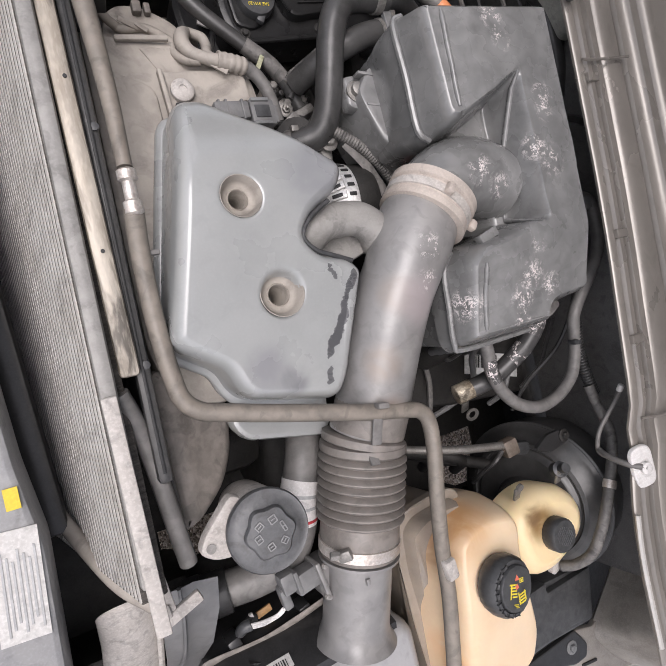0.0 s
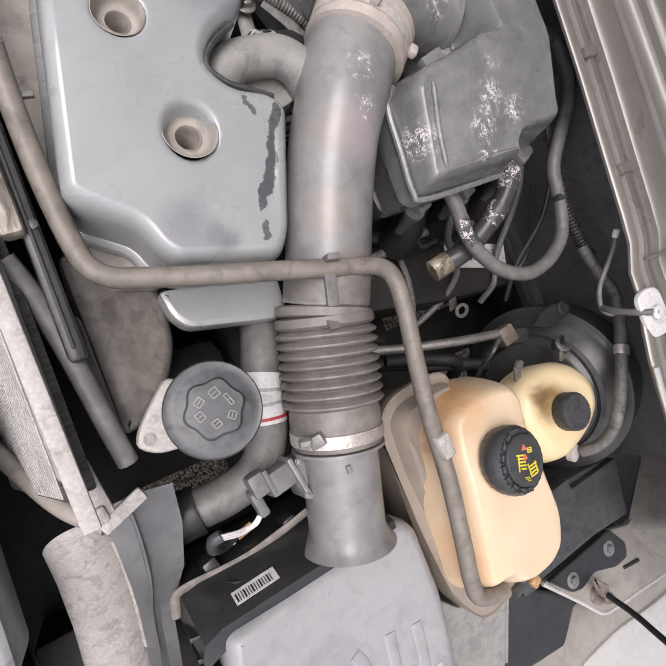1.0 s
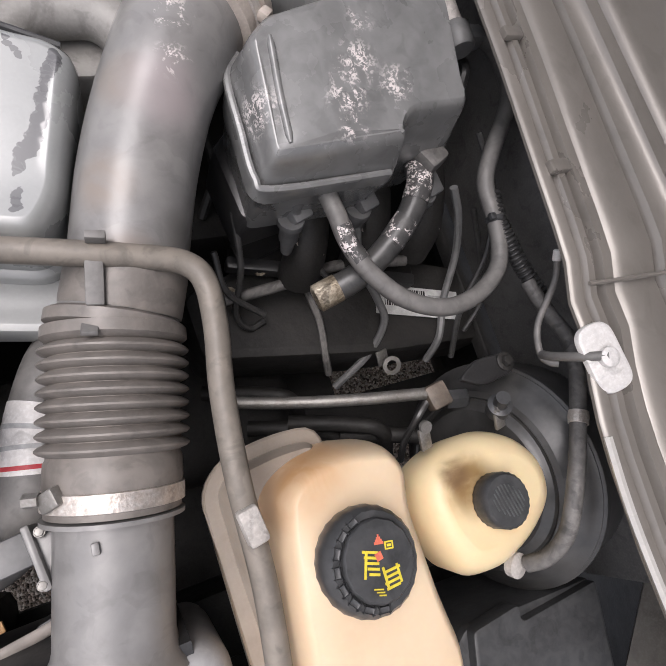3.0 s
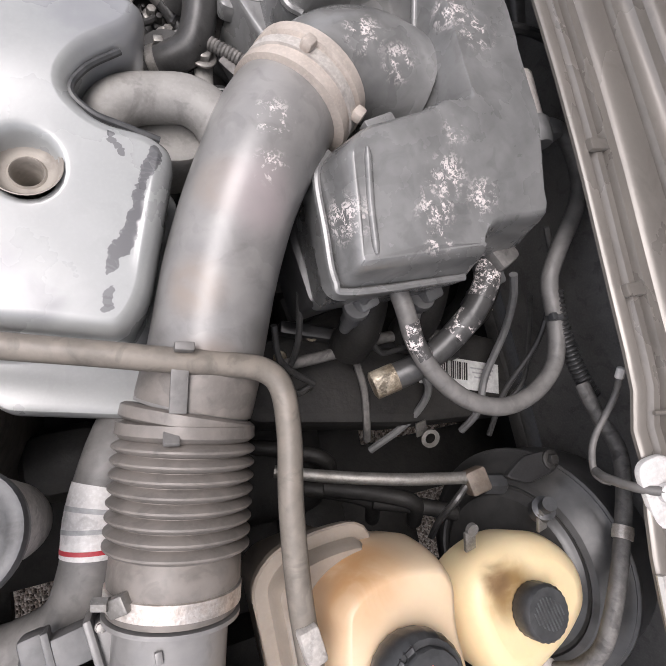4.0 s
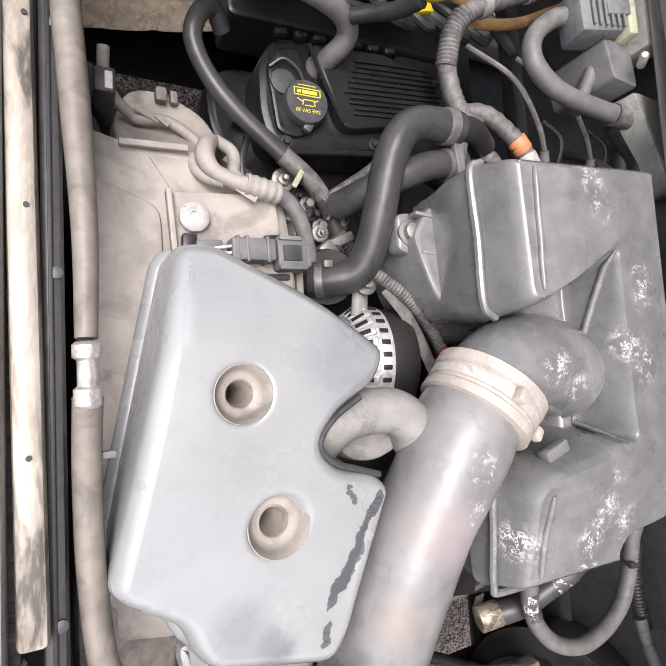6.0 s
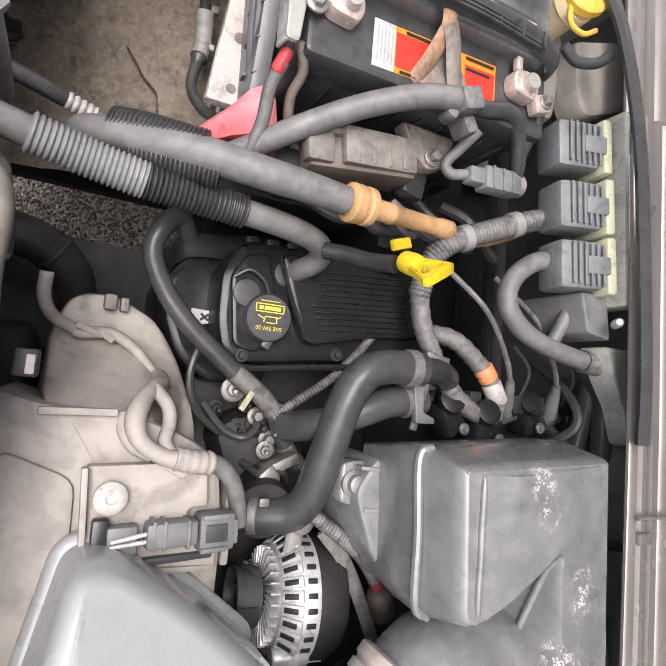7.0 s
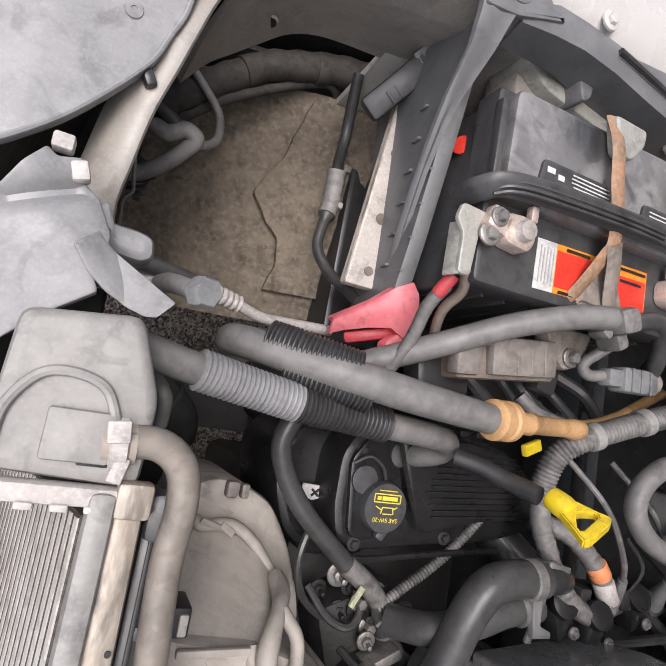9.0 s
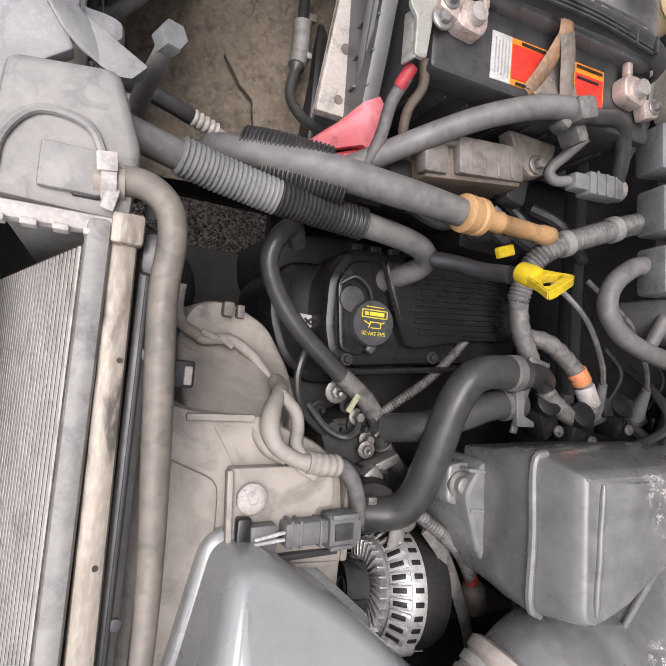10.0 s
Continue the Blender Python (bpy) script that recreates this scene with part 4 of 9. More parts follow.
for k in range(6):
    part("crimp", box((0.047 + 0.0165 * k, 0.540, 0.958), (0.009, 0.004, 0.012), 0.0012), M_GROMMET, rad)
part("outlet", lathe([(0.0105, 0), (0.0105, 0.012), (0.0115, 0.012), (0.0115, 0.018)], (0.110, 0.574, 0.953), (1, 0.1, 0), 20), M_TANK_EDGE, rad)
part("outlet_recess", box((0.1075, 0.5745, 0.9555), (0.016, 0.026, 0.004), 0.001), M_FLATBLACK, rad)
part("spring_clip", lathe([(0.0125, 0), (0.0145, 0.001), (0.0145, 0.009), (0.0125, 0.01)], (0.114, 0.575, 0.953), (1, 0.1, 0), 20), M_GROMMET, rad, "pale spring hose clip")
part("clip_ear", join(box((0.117, 0.583, 0.967), (0.012, 0.012, 0.004), 0.001, (0, 0, 8)), box((0.121, 0.562, 0.962), (0.008, 0.014, 0.004), 0.001, (0, 0, -12))), M_GROMMET, rad)

bar = thing("radiator_support_bar", "weathered cream metal bar above the radiator", "support bar", (0.135, 0.3, 0.9))
part("bar", box((0.1345, 0.31, 0.948), (0.0175, 0.475, 0.02), 0.004, (0, 0, 0.8)), M_BARPAINT, bar)
for y in (0.465, 0.34, 0.185):
    part("hole", lathe([(0.0018, 0), (0.0018, 0.0012)], (0.137, y, 0.958), (0, 0, 1), 10), M_FLATBLACK, bar)
part("end_clip", box((0.133, 0.546, 0.957), (0.02, 0.02, 0.014), 0.003), M_BARPAINT, bar)
seal = thing("rubber_seal_strip", "black rubber seal strip behind the support bar", "seal", (0.149, 0.26, 0.92))
part("strip", box((0.149, 0.26, 0.935), (0.014, 0.58, 0.022), 0.005), M_HOSE, seal)
part("groove", box((0.149, 0.26, 0.947), (0.003, 0.56, 0.002), 0.0006), M_FLATBLACK, seal)
part("end_block", box((0.156, 0.535, 0.94), (0.028, 0.03, 0.025), 0.007), M_HOSE, seal, "rounded end block")
part("low_end", box((0.153, -0.05, 0.90), (0.012, 0.12, 0.03), 0.005), M_HOSE, seal)
for y in (0.08, 0.30, 0.47):
    part("push_pin", lathe([(0.004, 0), (0.004, 0.0015), (0.002, 0.002)], (0.1525, y, 0.946), (0, 0, 1), 12), M_CAP, seal)
solid("condenser_line", tube([(0.125, 0.06, 0.945), (0.134, 0.03, 0.935), (0.143, -0.02, 0.925), (0.150, -0.08, 0.915), (0.155, -0.12, 0.905)], 0.009, 10), M_RUBBER, "grey tapered plastic duct end beside the radiator", "duct")

# ---- fan shroud ----
shroud = thing("fan_shroud", "dust-covered plastic fan shroud behind the radiator", "fan shroud", (0.25, 0.3, 0.75))
SITE = HOME
part("rear_plate", slab([(0.203, 0.436), (0.207, 0.505), (0.219, 0.531), (0.234, 0.539), (0.262, 0.539), (0.299, 0.520), (0.313, 0.502), (0.330, 0.471), (0.346, 0.435), (0.354, 0.405), (0.352, 0.37), (0.25, 0.37)], 0.64, 0.752, 0.006, 0.012, top=lambda x, y: 0.10 * max(0.0, min(1.0, (0.50 - y) / 0.075)) ** 1.3 * max(0.0, min(1.0, (0.335 - x) / 0.05)) + 0.002 * noise.noise((14 * x, 14 * y, 2))), M_SHROUD, shroud, "rounded rear plate sloping down")
part("bracket", join(box((0.254, 0.531, 0.757), (0.012, 0.016, 0.012), 0.003), box((0.267, 0.530, 0.757), (0.008, 0.014, 0.010), 0.002)), M_MODULE, shroud, "small dusty motor bracket")
SITE = FAR_SIDE
part("panel", slab([(0.160, 0.44), (0.20, 0.428), (0.262, 0.424), (0.313, 0.405), (0.338, 0.385), (0.346, 0.33), (0.346, 0.29), (0.345, 0.24), (0.33, 0.18), (0.27, 0.06), (0.235, 0.02), (0.175, 0.03), (0.160, 0.10)], 0.70, 0.872, 0.006, 0.012), M_SHROUD, shroud)
part("raised_panel", slab([(0.172, 0.395), (0.226, 0.372), (0.228, 0.30), (0.222, 0.18), (0.180, 0.06), (0.170, 0.10)], 0.86, 0.8765, 0.003, 0.012), M_SHROUD, shroud)

SITE = HOME
part("lower_panel", slab([(0.160, 0.08), (0.225, 0.06), (0.242, 0.02), (0.236, -0.03), (0.215, -0.065), (0.185, -0.09), (0.160, -0.10)], 0.58, 0.852, 0.008, 0.014, top=lambda x, y: -0.45 * max(0, x - 0.18) + 0.003 * math.sin(70 * y) * max(0, min(1, (x - 0.19) / 0.02))), M_MODULE, shroud)
SITE = FAR_SIDE
part("clip_hole", box((0.184, 0.458, 0.893), (0.016, 0.02, 0.03), 0.002), M_FLATBLACK, shroud)
part("clip_pin", box((0.187, 0.457, 0.905), (0.006, 0.014, 0.01), 0.001), M_GROMMET, shroud)
part("screw", lathe([(0.0125, 0), (0.0125, 0.005), (0.009, 0.008), (0.004, 0.008), (0.004, 0.0065)], (0.251, 0.361, 0.886), (0, 0, 1), 20), M_GROMMET, shroud, "pale plastic push screw")
part("plug_plate", slab([(0.232, 0.384), (0.324, 0.388), (0.328, 0.352), (0.312, 0.350), (0.311, 0.340), (0.338, 0.338), (0.339, 0.301), (0.240, 0.305)], 0.862, 0.884, 0.002, 0.003), M_SHROUD, shroud, "raised dusty plate under the fan plug")
part("plate_rim", box((0.2335, 0.345, 0.887), (0.005, 0.078, 0.010), 0.0015, (0, 0, 4)), M_SHROUD, shroud)
part("plate_rim", box((0.288, 0.3035, 0.884), (0.098, 0.005, 0.008), 0.0015, (0, 4, -2)), M_SHROUD, shroud)
part("side_wall", box((0.352, 0.335, 0.80), (0.008, 0.08, 0.13), 0.003), M_SHROUD, shroud)

SITE = HOME
# ---- raised hood, out of sight above ----
hood = thing("hood", "raised car hood with dark liner on two struts", "hood", (0.93, 0.25, 1.06))
hq = pose(0.70, 0.25, 1.53, 0, 61, 0)
part("panel", turned(box((0, 0, 0.012), (1.05, 1.72, 0.02), 0.008), hq), M_WHITE, hood)
part("liner", turned(box((0, 0, -0.008), (0.95, 1.5, 0.016), 0.006), hq), M_DARK, hood, "dark underside liner")

# ---- wheels under the body ----
for wx, wy in ((0.30, -0.70), (0.30, 1.14)):
    wheel = part("wheel", lathe([(0.16, -0.10), (0.20, -0.105), (0.27, -0.11), (0.315, -0.09), (0.325, -0.04), (0.325, 0.04), (0.315, 0.09), (0.27, 0.11), (0.20, 0.105), (0.16, 0.10)], (wx, wy, 0.325), (0, 1, 0), 40), M_HOSE, body, "black tyre on a steel wheel")
    part("rim", lathe([(0.05, -0.06), (0.16, -0.09), (0.165, 0.0), (0.16, 0.09), (0.05, 0.06)], (wx, wy, 0.325), (0, 1, 0), 32), M_STEEL, wheel)

# ---- air path ----
reso = thing("air_resonator", "large grey plastic air resonator box with two wells", "resonator box", (0.28, 0.15, 0.83))
reso_line = fillet([(0.229, 0.333), (0.200, 0.205), (0.177, 0.100), (0.186, 0.088), (0.224, 0.062), (0.232, 0.040), (0.244, 0.026), (0.338, 0.004), (0.357, 0.030), (0.388, 0.136), (0.372, 0.150), (0.338, 0.158), (0.320, 0.178), (0.335, 0.200), (0.372, 0.222), (0.382, 0.245), (0.318, 0.300), (0.258, 0.336)],
    [0.02, 0.05, 0.012, 0.01, 0.01, 0.01, 0.008, 0.015, 0.03, 0.012, 0.012, 0.012, 0.012, 0.012, 0.012, 0.015, 0.03, 0.02], 5)
well = lambda r, d: [(1.7 * r, 0.934), (1.55 * r, 0.9338), (1.42 * r, 0.9325), (1.28 * r, 0.9285), (1.18 * r, 0.921), (1.05 * r, 0.914), (0.92 * r, 0.908), (0.72 * r, 0.902), (0.62 * r, 0.9), (0.60 * r, 0.9 - d)]
part("upper_shell", moulded(reso_line, [(-0.007, 0.850), (-0.0075, 0.854), (-0.0075, 0.862), (-0.006, 0.864), (-0.0005, 0.866), (0.0, 0.872), (0.0, 0.916), (0.0025, 0.926), (0.007, 0.932), (0.011, 0.934)], [(0.262, 0.220, well(0.0142, 0.06)), (0.289, 0.125, well(0.0164, 0.06))],
    top=crown), M_COVER, reso, "smooth grey upper shell with dusty wells")
for x, y, r in ((0.262, 0.220, 0.0142), (0.289, 0.125, 0.0164)):
    t0 = crown(x, y)
    part("well_collar", lathe([(1.46 * r, 0.9330), (1.42 * r, 0.9334), (1.30 * r, 0.9302), (1.20 * r, 0.9245), (1.08 * r, 0.9212), (0.92 * r, 0.9200), (0.76 * r, 0.9196), (0.68 * r, 0.9210), (0.62 * r, 0.9195), (0.60 * r, 0.912), (0.56 * r, 0.911), (0.55 * r, 0.902), (0.51 * r, 0.901), (0.50 * r, 0.876)], (x, y, t0 + 0.0004), (0, 0, 1), 32, caps=False), M_SHROUD, reso, "dusty collar in the well")
    part("well_bolt", bolt((x, y, 0.872), 0.0055, 0.005), M_DARK, reso)
part("lower_lip", slab([(0.232, 0.02), (0.236, -0.008), (0.248, -0.024), (0.340, -0.044), (0.352, -0.034), (0.356, 0.01)], 0.828, 0.853, 0.006, 0.008), M_COVER, reso)
# neck between the resonator and the tube
part("neck", tube([(0.338, 0.170, 0.900), (0.346, 0.184, 0.916), (0.360, 0.193, 0.921), (0.382, 0.196, 0.922), (0.406, 0.194, 0.924), (0.424, 0.182, 0.922), (0.436, 0.165, 0.912)], lambda f, s: 0.0215 - 0.002 * math.sin(3.1 * f), 24), M_RADTANK, reso, "curved dusty neck")
part("neck_pocket", slab([(0.345, 0.186), (0.362, 0.200), (0.42, 0.198), (0.435, 0.165), (0.40, 0.150), (0.372, 0.153)], 0.85, 0.905, 0.004, 0.012), M_RADTANK, reso)
part("notch_lip", tube([(0.378, 0.147, 0.940), (0.352, 0.156, 0.944), (0.334, 0.163, 0.947), (0.322, 0.178, 0.950), (0.334, 0.196, 0.951), (0.358, 0.211, 0.952)], 0.0028, 8), M_CAP, reso, "dark moulded lip round the notch")

duct = thing("intake_duct", "grey plastic intake tube with ribbed rubber bellows", "air duct", (0.36, -0.05, 0.82))
part("upper_tube", tube([(0.492, 0.190, 0.931), (0.476, 0.172, 0.932), (0.452, 0.135, 0.930), (0.432, 0.098, 0.921), (0.412, 0.050, 0.911), (0.394, -0.006, 0.897), (0.378, -0.048, 0.886)], lambda f, s: 0.0455 - 0.002 * f + 0.003 * math.exp(-((f - 0.12) / 0.12) ** 2), 40, 10), M_DUCT, duct, "smooth dusty grey tube")
part("seam", tube([(0.424, 0.13, 0.955), (0.41, 0.095, 0.948), (0.392, 0.05, 0.94), (0.377, 0.0, 0.926)], 0.0016, 6), M_DUCT, duct)
part("patch", lathe([(0.0442, -0.016), (0.0447, -0.012), (0.0447, 0.014), (0.0442, 0.018)], (0.385, -0.032, 0.8905), (0.35, 0.92, 0.22), 40), M_RIB, duct, "stained collar")
part("collar", lathe([(0.047, -0.006), (0.050, -0.004), (0.050, 0.004), (0.047, 0.006)], (0.374, -0.055, 0.8845), (0.33, 0.93, 0.15), 40), M_RIB, duct)
bel0, bel1 = Vector((0.3735, -0.056, 0.884)), Vector((0.3535, -0.150, 0.8705))
axis_b = (bel1 - bel0).normalized()
prof = [(0.043, 0), (0.051, 0.002), (0.0515, 0.010), (0.048, 0.013)]
for k in range(8):
    s = 0.014 + 0.0099 * k
    prof += [(0.0455, s), (0.0505, s + 0.0026), (0.0525, s + 0.0044), (0.0525, s + 0.0058), (0.0505, s + 0.0076), (0.0455, s + 0.0095)]
prof += [(0.0455, 0.0945), (0.047, 0.097), (0.0475, 0.112), (0.0465, 0.118), (0.046, 0.133), (0.042, 0.134)]
part("bellows", lathe(prof, tuple(bel0), tuple(axis_b), 48), M_RIB, duct, "grey ribbed rubber bellows")
cl = bel0 + axis_b * 0.122
part("hose_clamp", lathe([(0.0466, -0.0065), (0.0486, -0.006), (0.0486, 0.006), (0.0466, 0.0065)], tuple(cl), tuple(axis_b), 48), M_LEAD, duct, "bright worm-drive hose clamp")
side_b = axis_b.cross(Vector((0, 0, 1))).normalized()
scr = cl - side_b * -0.036 + Vector((0, 0, 0.034))
part("clamp_screw", join(box(tuple(cl + side_b * -0.0 + Vector((-0.036, 0.007, 0.034))), (0.016, 0.013, 0.009), 0.002, (0, -40, 15)), lathe([(0.005, 0), (0.005, 0.01), (0.003, 0.011)], tuple(cl + Vector((-0.042, 0.009, 0.033))), (-0.9, 0.2, -0.3), 6)), M_STEEL, duct)
part("flange_ring", lathe([(0.043, -0.002), (0.0485, -0.0015), (0.0485, 0.0015), (0.043, 0.002)], tuple(bel0 + axis_b * 0.136), tuple(axis_b), 48), M_DUCT, duct)
end = Vector((0.3255, -0.289, 0.847))
part("lower_tube", sweep(bmesh.new(), [bel0 + axis_b * 0.13 + (end - bel0 - axis_b * 0.13) * (k / 16) for k in range(17)], lambda f, s: 0.0405 + 0.010 * max(0, f - 0.8) ** 2 * 25, 40), M_DUCT, duct, "smooth grey lower tube")
part("bracket", join(box((0.366, -0.037, 0.936), (0.012, 0.035, 0.004), 0.001, (12, 0, -10)), box((0.358, -0.062, 0.926), (0.011, 0.03, 0.004), 0.001, (-38, 0, -10)), box((0.372, -0.012, 0.946), (0.013, 0.006, 0.012), 0.001, (0, 0, -10))), M_RUBBER, duct, "grey plastic pipe bracket")
part("nub", box((0.332, -0.205, 0.902), (0.005, 0.008, 0.006), 0.001), M_DUCT, duct)

clampc = Vector((0.500, 0.197, 0.933))
adir = Vector((0.66, 0.75, 0.04)).normalized()
joint = thing("throttle_joint", "dusty cream clamp joint between intake tube and throttle elbow", "hose joint", (0.5, 0.2, 0.89))
part("sleeve", lathe([(0.046, -0.022), (0.0535, -0.020), (0.0535, -0.012), (0.0515, -0.010), (0.0515, 0.006), (0.0545, 0.008), (0.0545, 0.018), (0.0500, 0.021)], tuple(clampc), tuple(adir), 48), M_COLLAR, joint, "dusty cream sleeve")
part("band", lathe([(0.0517, -0.005), (0.0537, -0.0045), (0.0537, 0.0045), (0.0517, 0.005)], tuple(clampc + adir * -0.002), tuple(adir), 48), M_GROMMET, joint, "pale clamp band")
for a, r in ((100, 0.056), (28, 0.057), (-30, 0.057)):
    q = adir.orthogonal().normalized()
    up = Vector((0, 0, 1)) - adir * adir.z
    sd = adir.cross(up).normalized()
    p = clampc + (up.normalized() * math.sin(radians(a)) + sd * math.cos(radians(a))) * r
    part("lug", box(tuple(p), (0.014, 0.010, 0.010), 0.003, (0, 10, 48)), M_COLLAR, joint)

manifold = thing("intake_manifold_cover", "dark grey plastic intake plenum with chalky white scuffs", "intake plenum", (0.6, 0.2, 0.88))
back = fillet([(0.494, 0.418), (0.702, 0.426), (0.704, 0.24), (0.708, 0.050), (0.636, 0.044), (0.631, 0.022), (0.496, 0.018), (0.494, 0.122), (0.515, 0.142), (0.580, 0.155), (0.580, 0.25), (0.548, 0.262), (0.500, 0.272)], [0.016, 0.018, 0.02, 0.02, 0.012, 0.014, 0.02, 0.016, 0.016, 0.016, 0.016, 0.016, 0.02], 5)


def soft(v, lo, hi):
    t = max(0.0, min(1.0, (v - lo) / (hi - lo)))
    return t * t * (3 - 2 * t)


def plenum(x, y):
    z = -0.20 * max(0.0, 0.56 - x) - 0.03 * soft(0.15 - y, 0.0, 0.12)
    # the hollow where the elbow comes in, between three raised blocks
    hollow = soft(0.335 - y + 0.55 * (x - 0.62), 0.0, 0.02) * soft(y - 0.150, 0.0, 0.012) * soft(0.622 - x, 0.0, 0.012)
    hollow *= soft(y - 0.26 - 0.9 * (0.54 - x), -0.02, 0.0) if x < 0.56 else 1.0
    z -= 0.058 * hollow
    z += 0.0015 * noise.noise((30 * x, 30 * y, 0))
    return z


part("shell", moulded(back, [(0.010, 0.845), (0.006, 0.885), (0.002, 0.905), (0.0, 0.948), (0.002, 0.958), (0.006, 0.974), (0.0095, 0.990), (0.012, 0.997), (0.0155, 1.001)], top=plenum, fine=0.0022), M_MANIFOLD, manifold, "dark plastic shell with raised beads")
for (x0, y0), (x1, y1), r in (((0.619, 0.330), (0.608, 0.150), 0.0034), ((0.525, 0.400), (0.524, 0.290), 0.0032), ((0.521, 0.115), (0.522, 0.038), 0.0032)):
    line = [(x0 + (x1 - x0) * k / 12, y0 + (y1 - y0) * k / 12) for k in range(13)]
    part("rib", sweep(bmesh.new(), [Vector((x, y, 1.0015 + plenum(x, y))) for x, y in line], lambda f, s, r=r: r * min(1, 0.5 + 25 * f, 0.5 + 25 * (1 - f)), 10), M_MANIFOLD, manifold)
part("side_bead", tube([(0.508, 0.418, 0.949), (0.4955, 0.408, 0.946), (0.4965, 0.345, 0.948), (0.499, 0.285, 0.946), (0.514, 0.271, 0.945)], 0.004, 8), M_MANIFOLD, manifold)
part("side_bead", tube([(0.510, 0.137, 0.944), (0.4955, 0.117, 0.943), (0.495, 0.07, 0.938), (0.497, 0.030, 0.932), (0.512, 0.0195, 0.930), (0.62, 0.0225, 0.934)], 0.0035, 8), M_MANIFOLD, manifold)
for x in (0.553, 0.562):
    part("white_tick", box((x, 0.304 + 0.4 * (x - 0.557), 0.9965), (0.004, 0.009, 0.002), 0.0006, (0, 0, -20)), M_WHITEINK, manifold)
part("elbow", tube([(0.500, 0.198, 0.933), (0.520, 0.216, 0.936), (0.545, 0.226, 0.937), (0.575, 0.226, 0.935), (0.615, 0.215, 0.930)], lambda f, s: 0.0455 + 0.0035 * math.sin(2.6 * f), 36, 8), M_MANIFOLD, manifold, "bulging throttle elbow with flaking scuffs")
part("elbow_flange", lathe([(0.047, -0.003), (0.0515, -0.002), (0.0515, 0.002), (0.047, 0.003)], (0.606, 0.218, 0.926), (0.97, -0.2, -0.02), 36), M_MANIFOLD, manifold)
part("skirt", slab([(0.475, 0.365), (0.50, 0.30), (0.562, 0.256), (0.60, 0.25), (0.60, 0.38), (0.50, 0.40)], 0.78, 0.880, 0.005, 0.012, top=lambda x, y: 0.002 * noise.noise((20 * x, 20 * y, 5))), M_MANIFOLD, manifold)
arm = part("mounting_arm", slab([(0.468, 0.391), (0.468, 0.352), (0.484, 0.348), (0.535, 0.340), (0.535, 0.390), (0.484, 0.394)], 0.846, 0.864, 0.004, 0.006, top=lambda x, y: 0.001 * noise.noise((30 * x, 30 * y, 7))), M_MANIFOLD, manifold)
part("arm_rib", box((0.51, 0.346, 0.874), (0.05, 0.004, 0.014), 0.001, (0, 0, -6)), M_MANIFOLD, manifold)
part("arm_rib", box((0.505, 0.386, 0.874), (0.05, 0.004, 0.014), 0.001, (0, 0, -6)), M_MANIFOLD, manifold)
part("arm_bolt", join(lathe([(0.0135, 0), (0.0135, 0.006), (0.009, 0.007), (0.009, 0.014), (0.006, 0.0155)], (0.482, 0.371, 0.860), (0, 0, 1), 20)), M_STEEL, manifold, "bright washer-head bolt")
part("notch", box((0.548, 0.147, 0.968), (0.03, 0.012, 0.012), 0.002, (0, 0, 20)), M_MANIFOLD, manifold)
part("base", slab([(0.50, 0.03), (0.49, 0.11), (0.53, 0.15), (0.70, 0.15), (0.70, 0.07)], 0.80, 0.86, 0.008, 0.01), M_BLACK, manifold)

# ---- air filter box ----
filt = thing("air_filter_box", "grey plastic air filter box with a ribbed black side", "air filter box", (0.3, -0.38, 0.6))
part("lid", moulded(fillet([(0.176, -0.300), (0.30, -0.292), (0.384, -0.290), (0.400, -0.305), (0.404, -0.388), (0.396, -0.46), (0.380, -0.60), (0.17, -0.60), (0.155, -0.40)], 0.012, 4), [(0, 0.70), (0, 0.842), (0.003, 0.855), (0.008, 0.862), (0.014, 0.864)], top=lambda x, y: 0.07 * min(0.0, y + 0.33)), M_LID, filt, "dusty grey lid")
for line in ([(0.284, -0.385), (0.290, -0.40), (0.292, -0.425)], [(0.3265, -0.388), (0.3235, -0.41), (0.320, -0.436)], [(0.3585, -0.396), (0.356, -0.425), (0.351, -0.456)]):
    part("lid_rib", tube([(x, y, 0.8635 + 0.07 * (y + 0.33)) for x, y in line], 0.0075, 12, flat=0.22), M_LID, filt, "dusty raised rib")
face_f = bmesh.new()
rings(face_f, [[(x, ya, za), (x + 0.004, yb, zb), (x + 0.004, yb - 0.02, zb - 0.004), (x + 0.004, yb - 0.02, 0.70), (x, ya, 0.70)] for x, ya, za, yb, zb in ((0.150, -0.290, 0.800, -0.315, 0.846), (0.156, -0.264, 0.806, -0.302, 0.852), (0.175, -0.259, 0.809, -0.294, 0.856), (0.24, -0.259, 0.811, -0.290, 0.860), (0.30, -0.258, 0.813, -0.288, 0.862), (0.372, -0.262, 0.815, -0.288, 0.862))])
part("front_face", face_f, M_BLACK, filt, "black sloping side with moulded fins")
rail_f = [(0.147, -0.285, 0.8), (0.15, -0.271, 0.805), (0.155, -0.262, 0.808), (0.171, -0.26, 0.81), (0.224, -0.262, 0.812), (0.268, -0.256, 0.814), (0.307, -0.249, 0.815)]
part("edge_rail", tube(rail_f, 0.0048, 10, flat=0.5), M_MODULE, filt, "dusty flat flange")
for k in range(5):
    part("fin", slab([(0.150, -0.292 - 0.020 * k), (0.178, -0.298 - 0.020 * k), (0.150, -0.2975 - 0.020 * k)], 0.80, 0.842 + 0.002 * k, 0.001), M_BLACK, filt)
part("fin", slab([(0.200, -0.268), (0.240, -0.284), (0.206, -0.274)], 0.81, 0.833, 0.001), M_BLACK, filt)
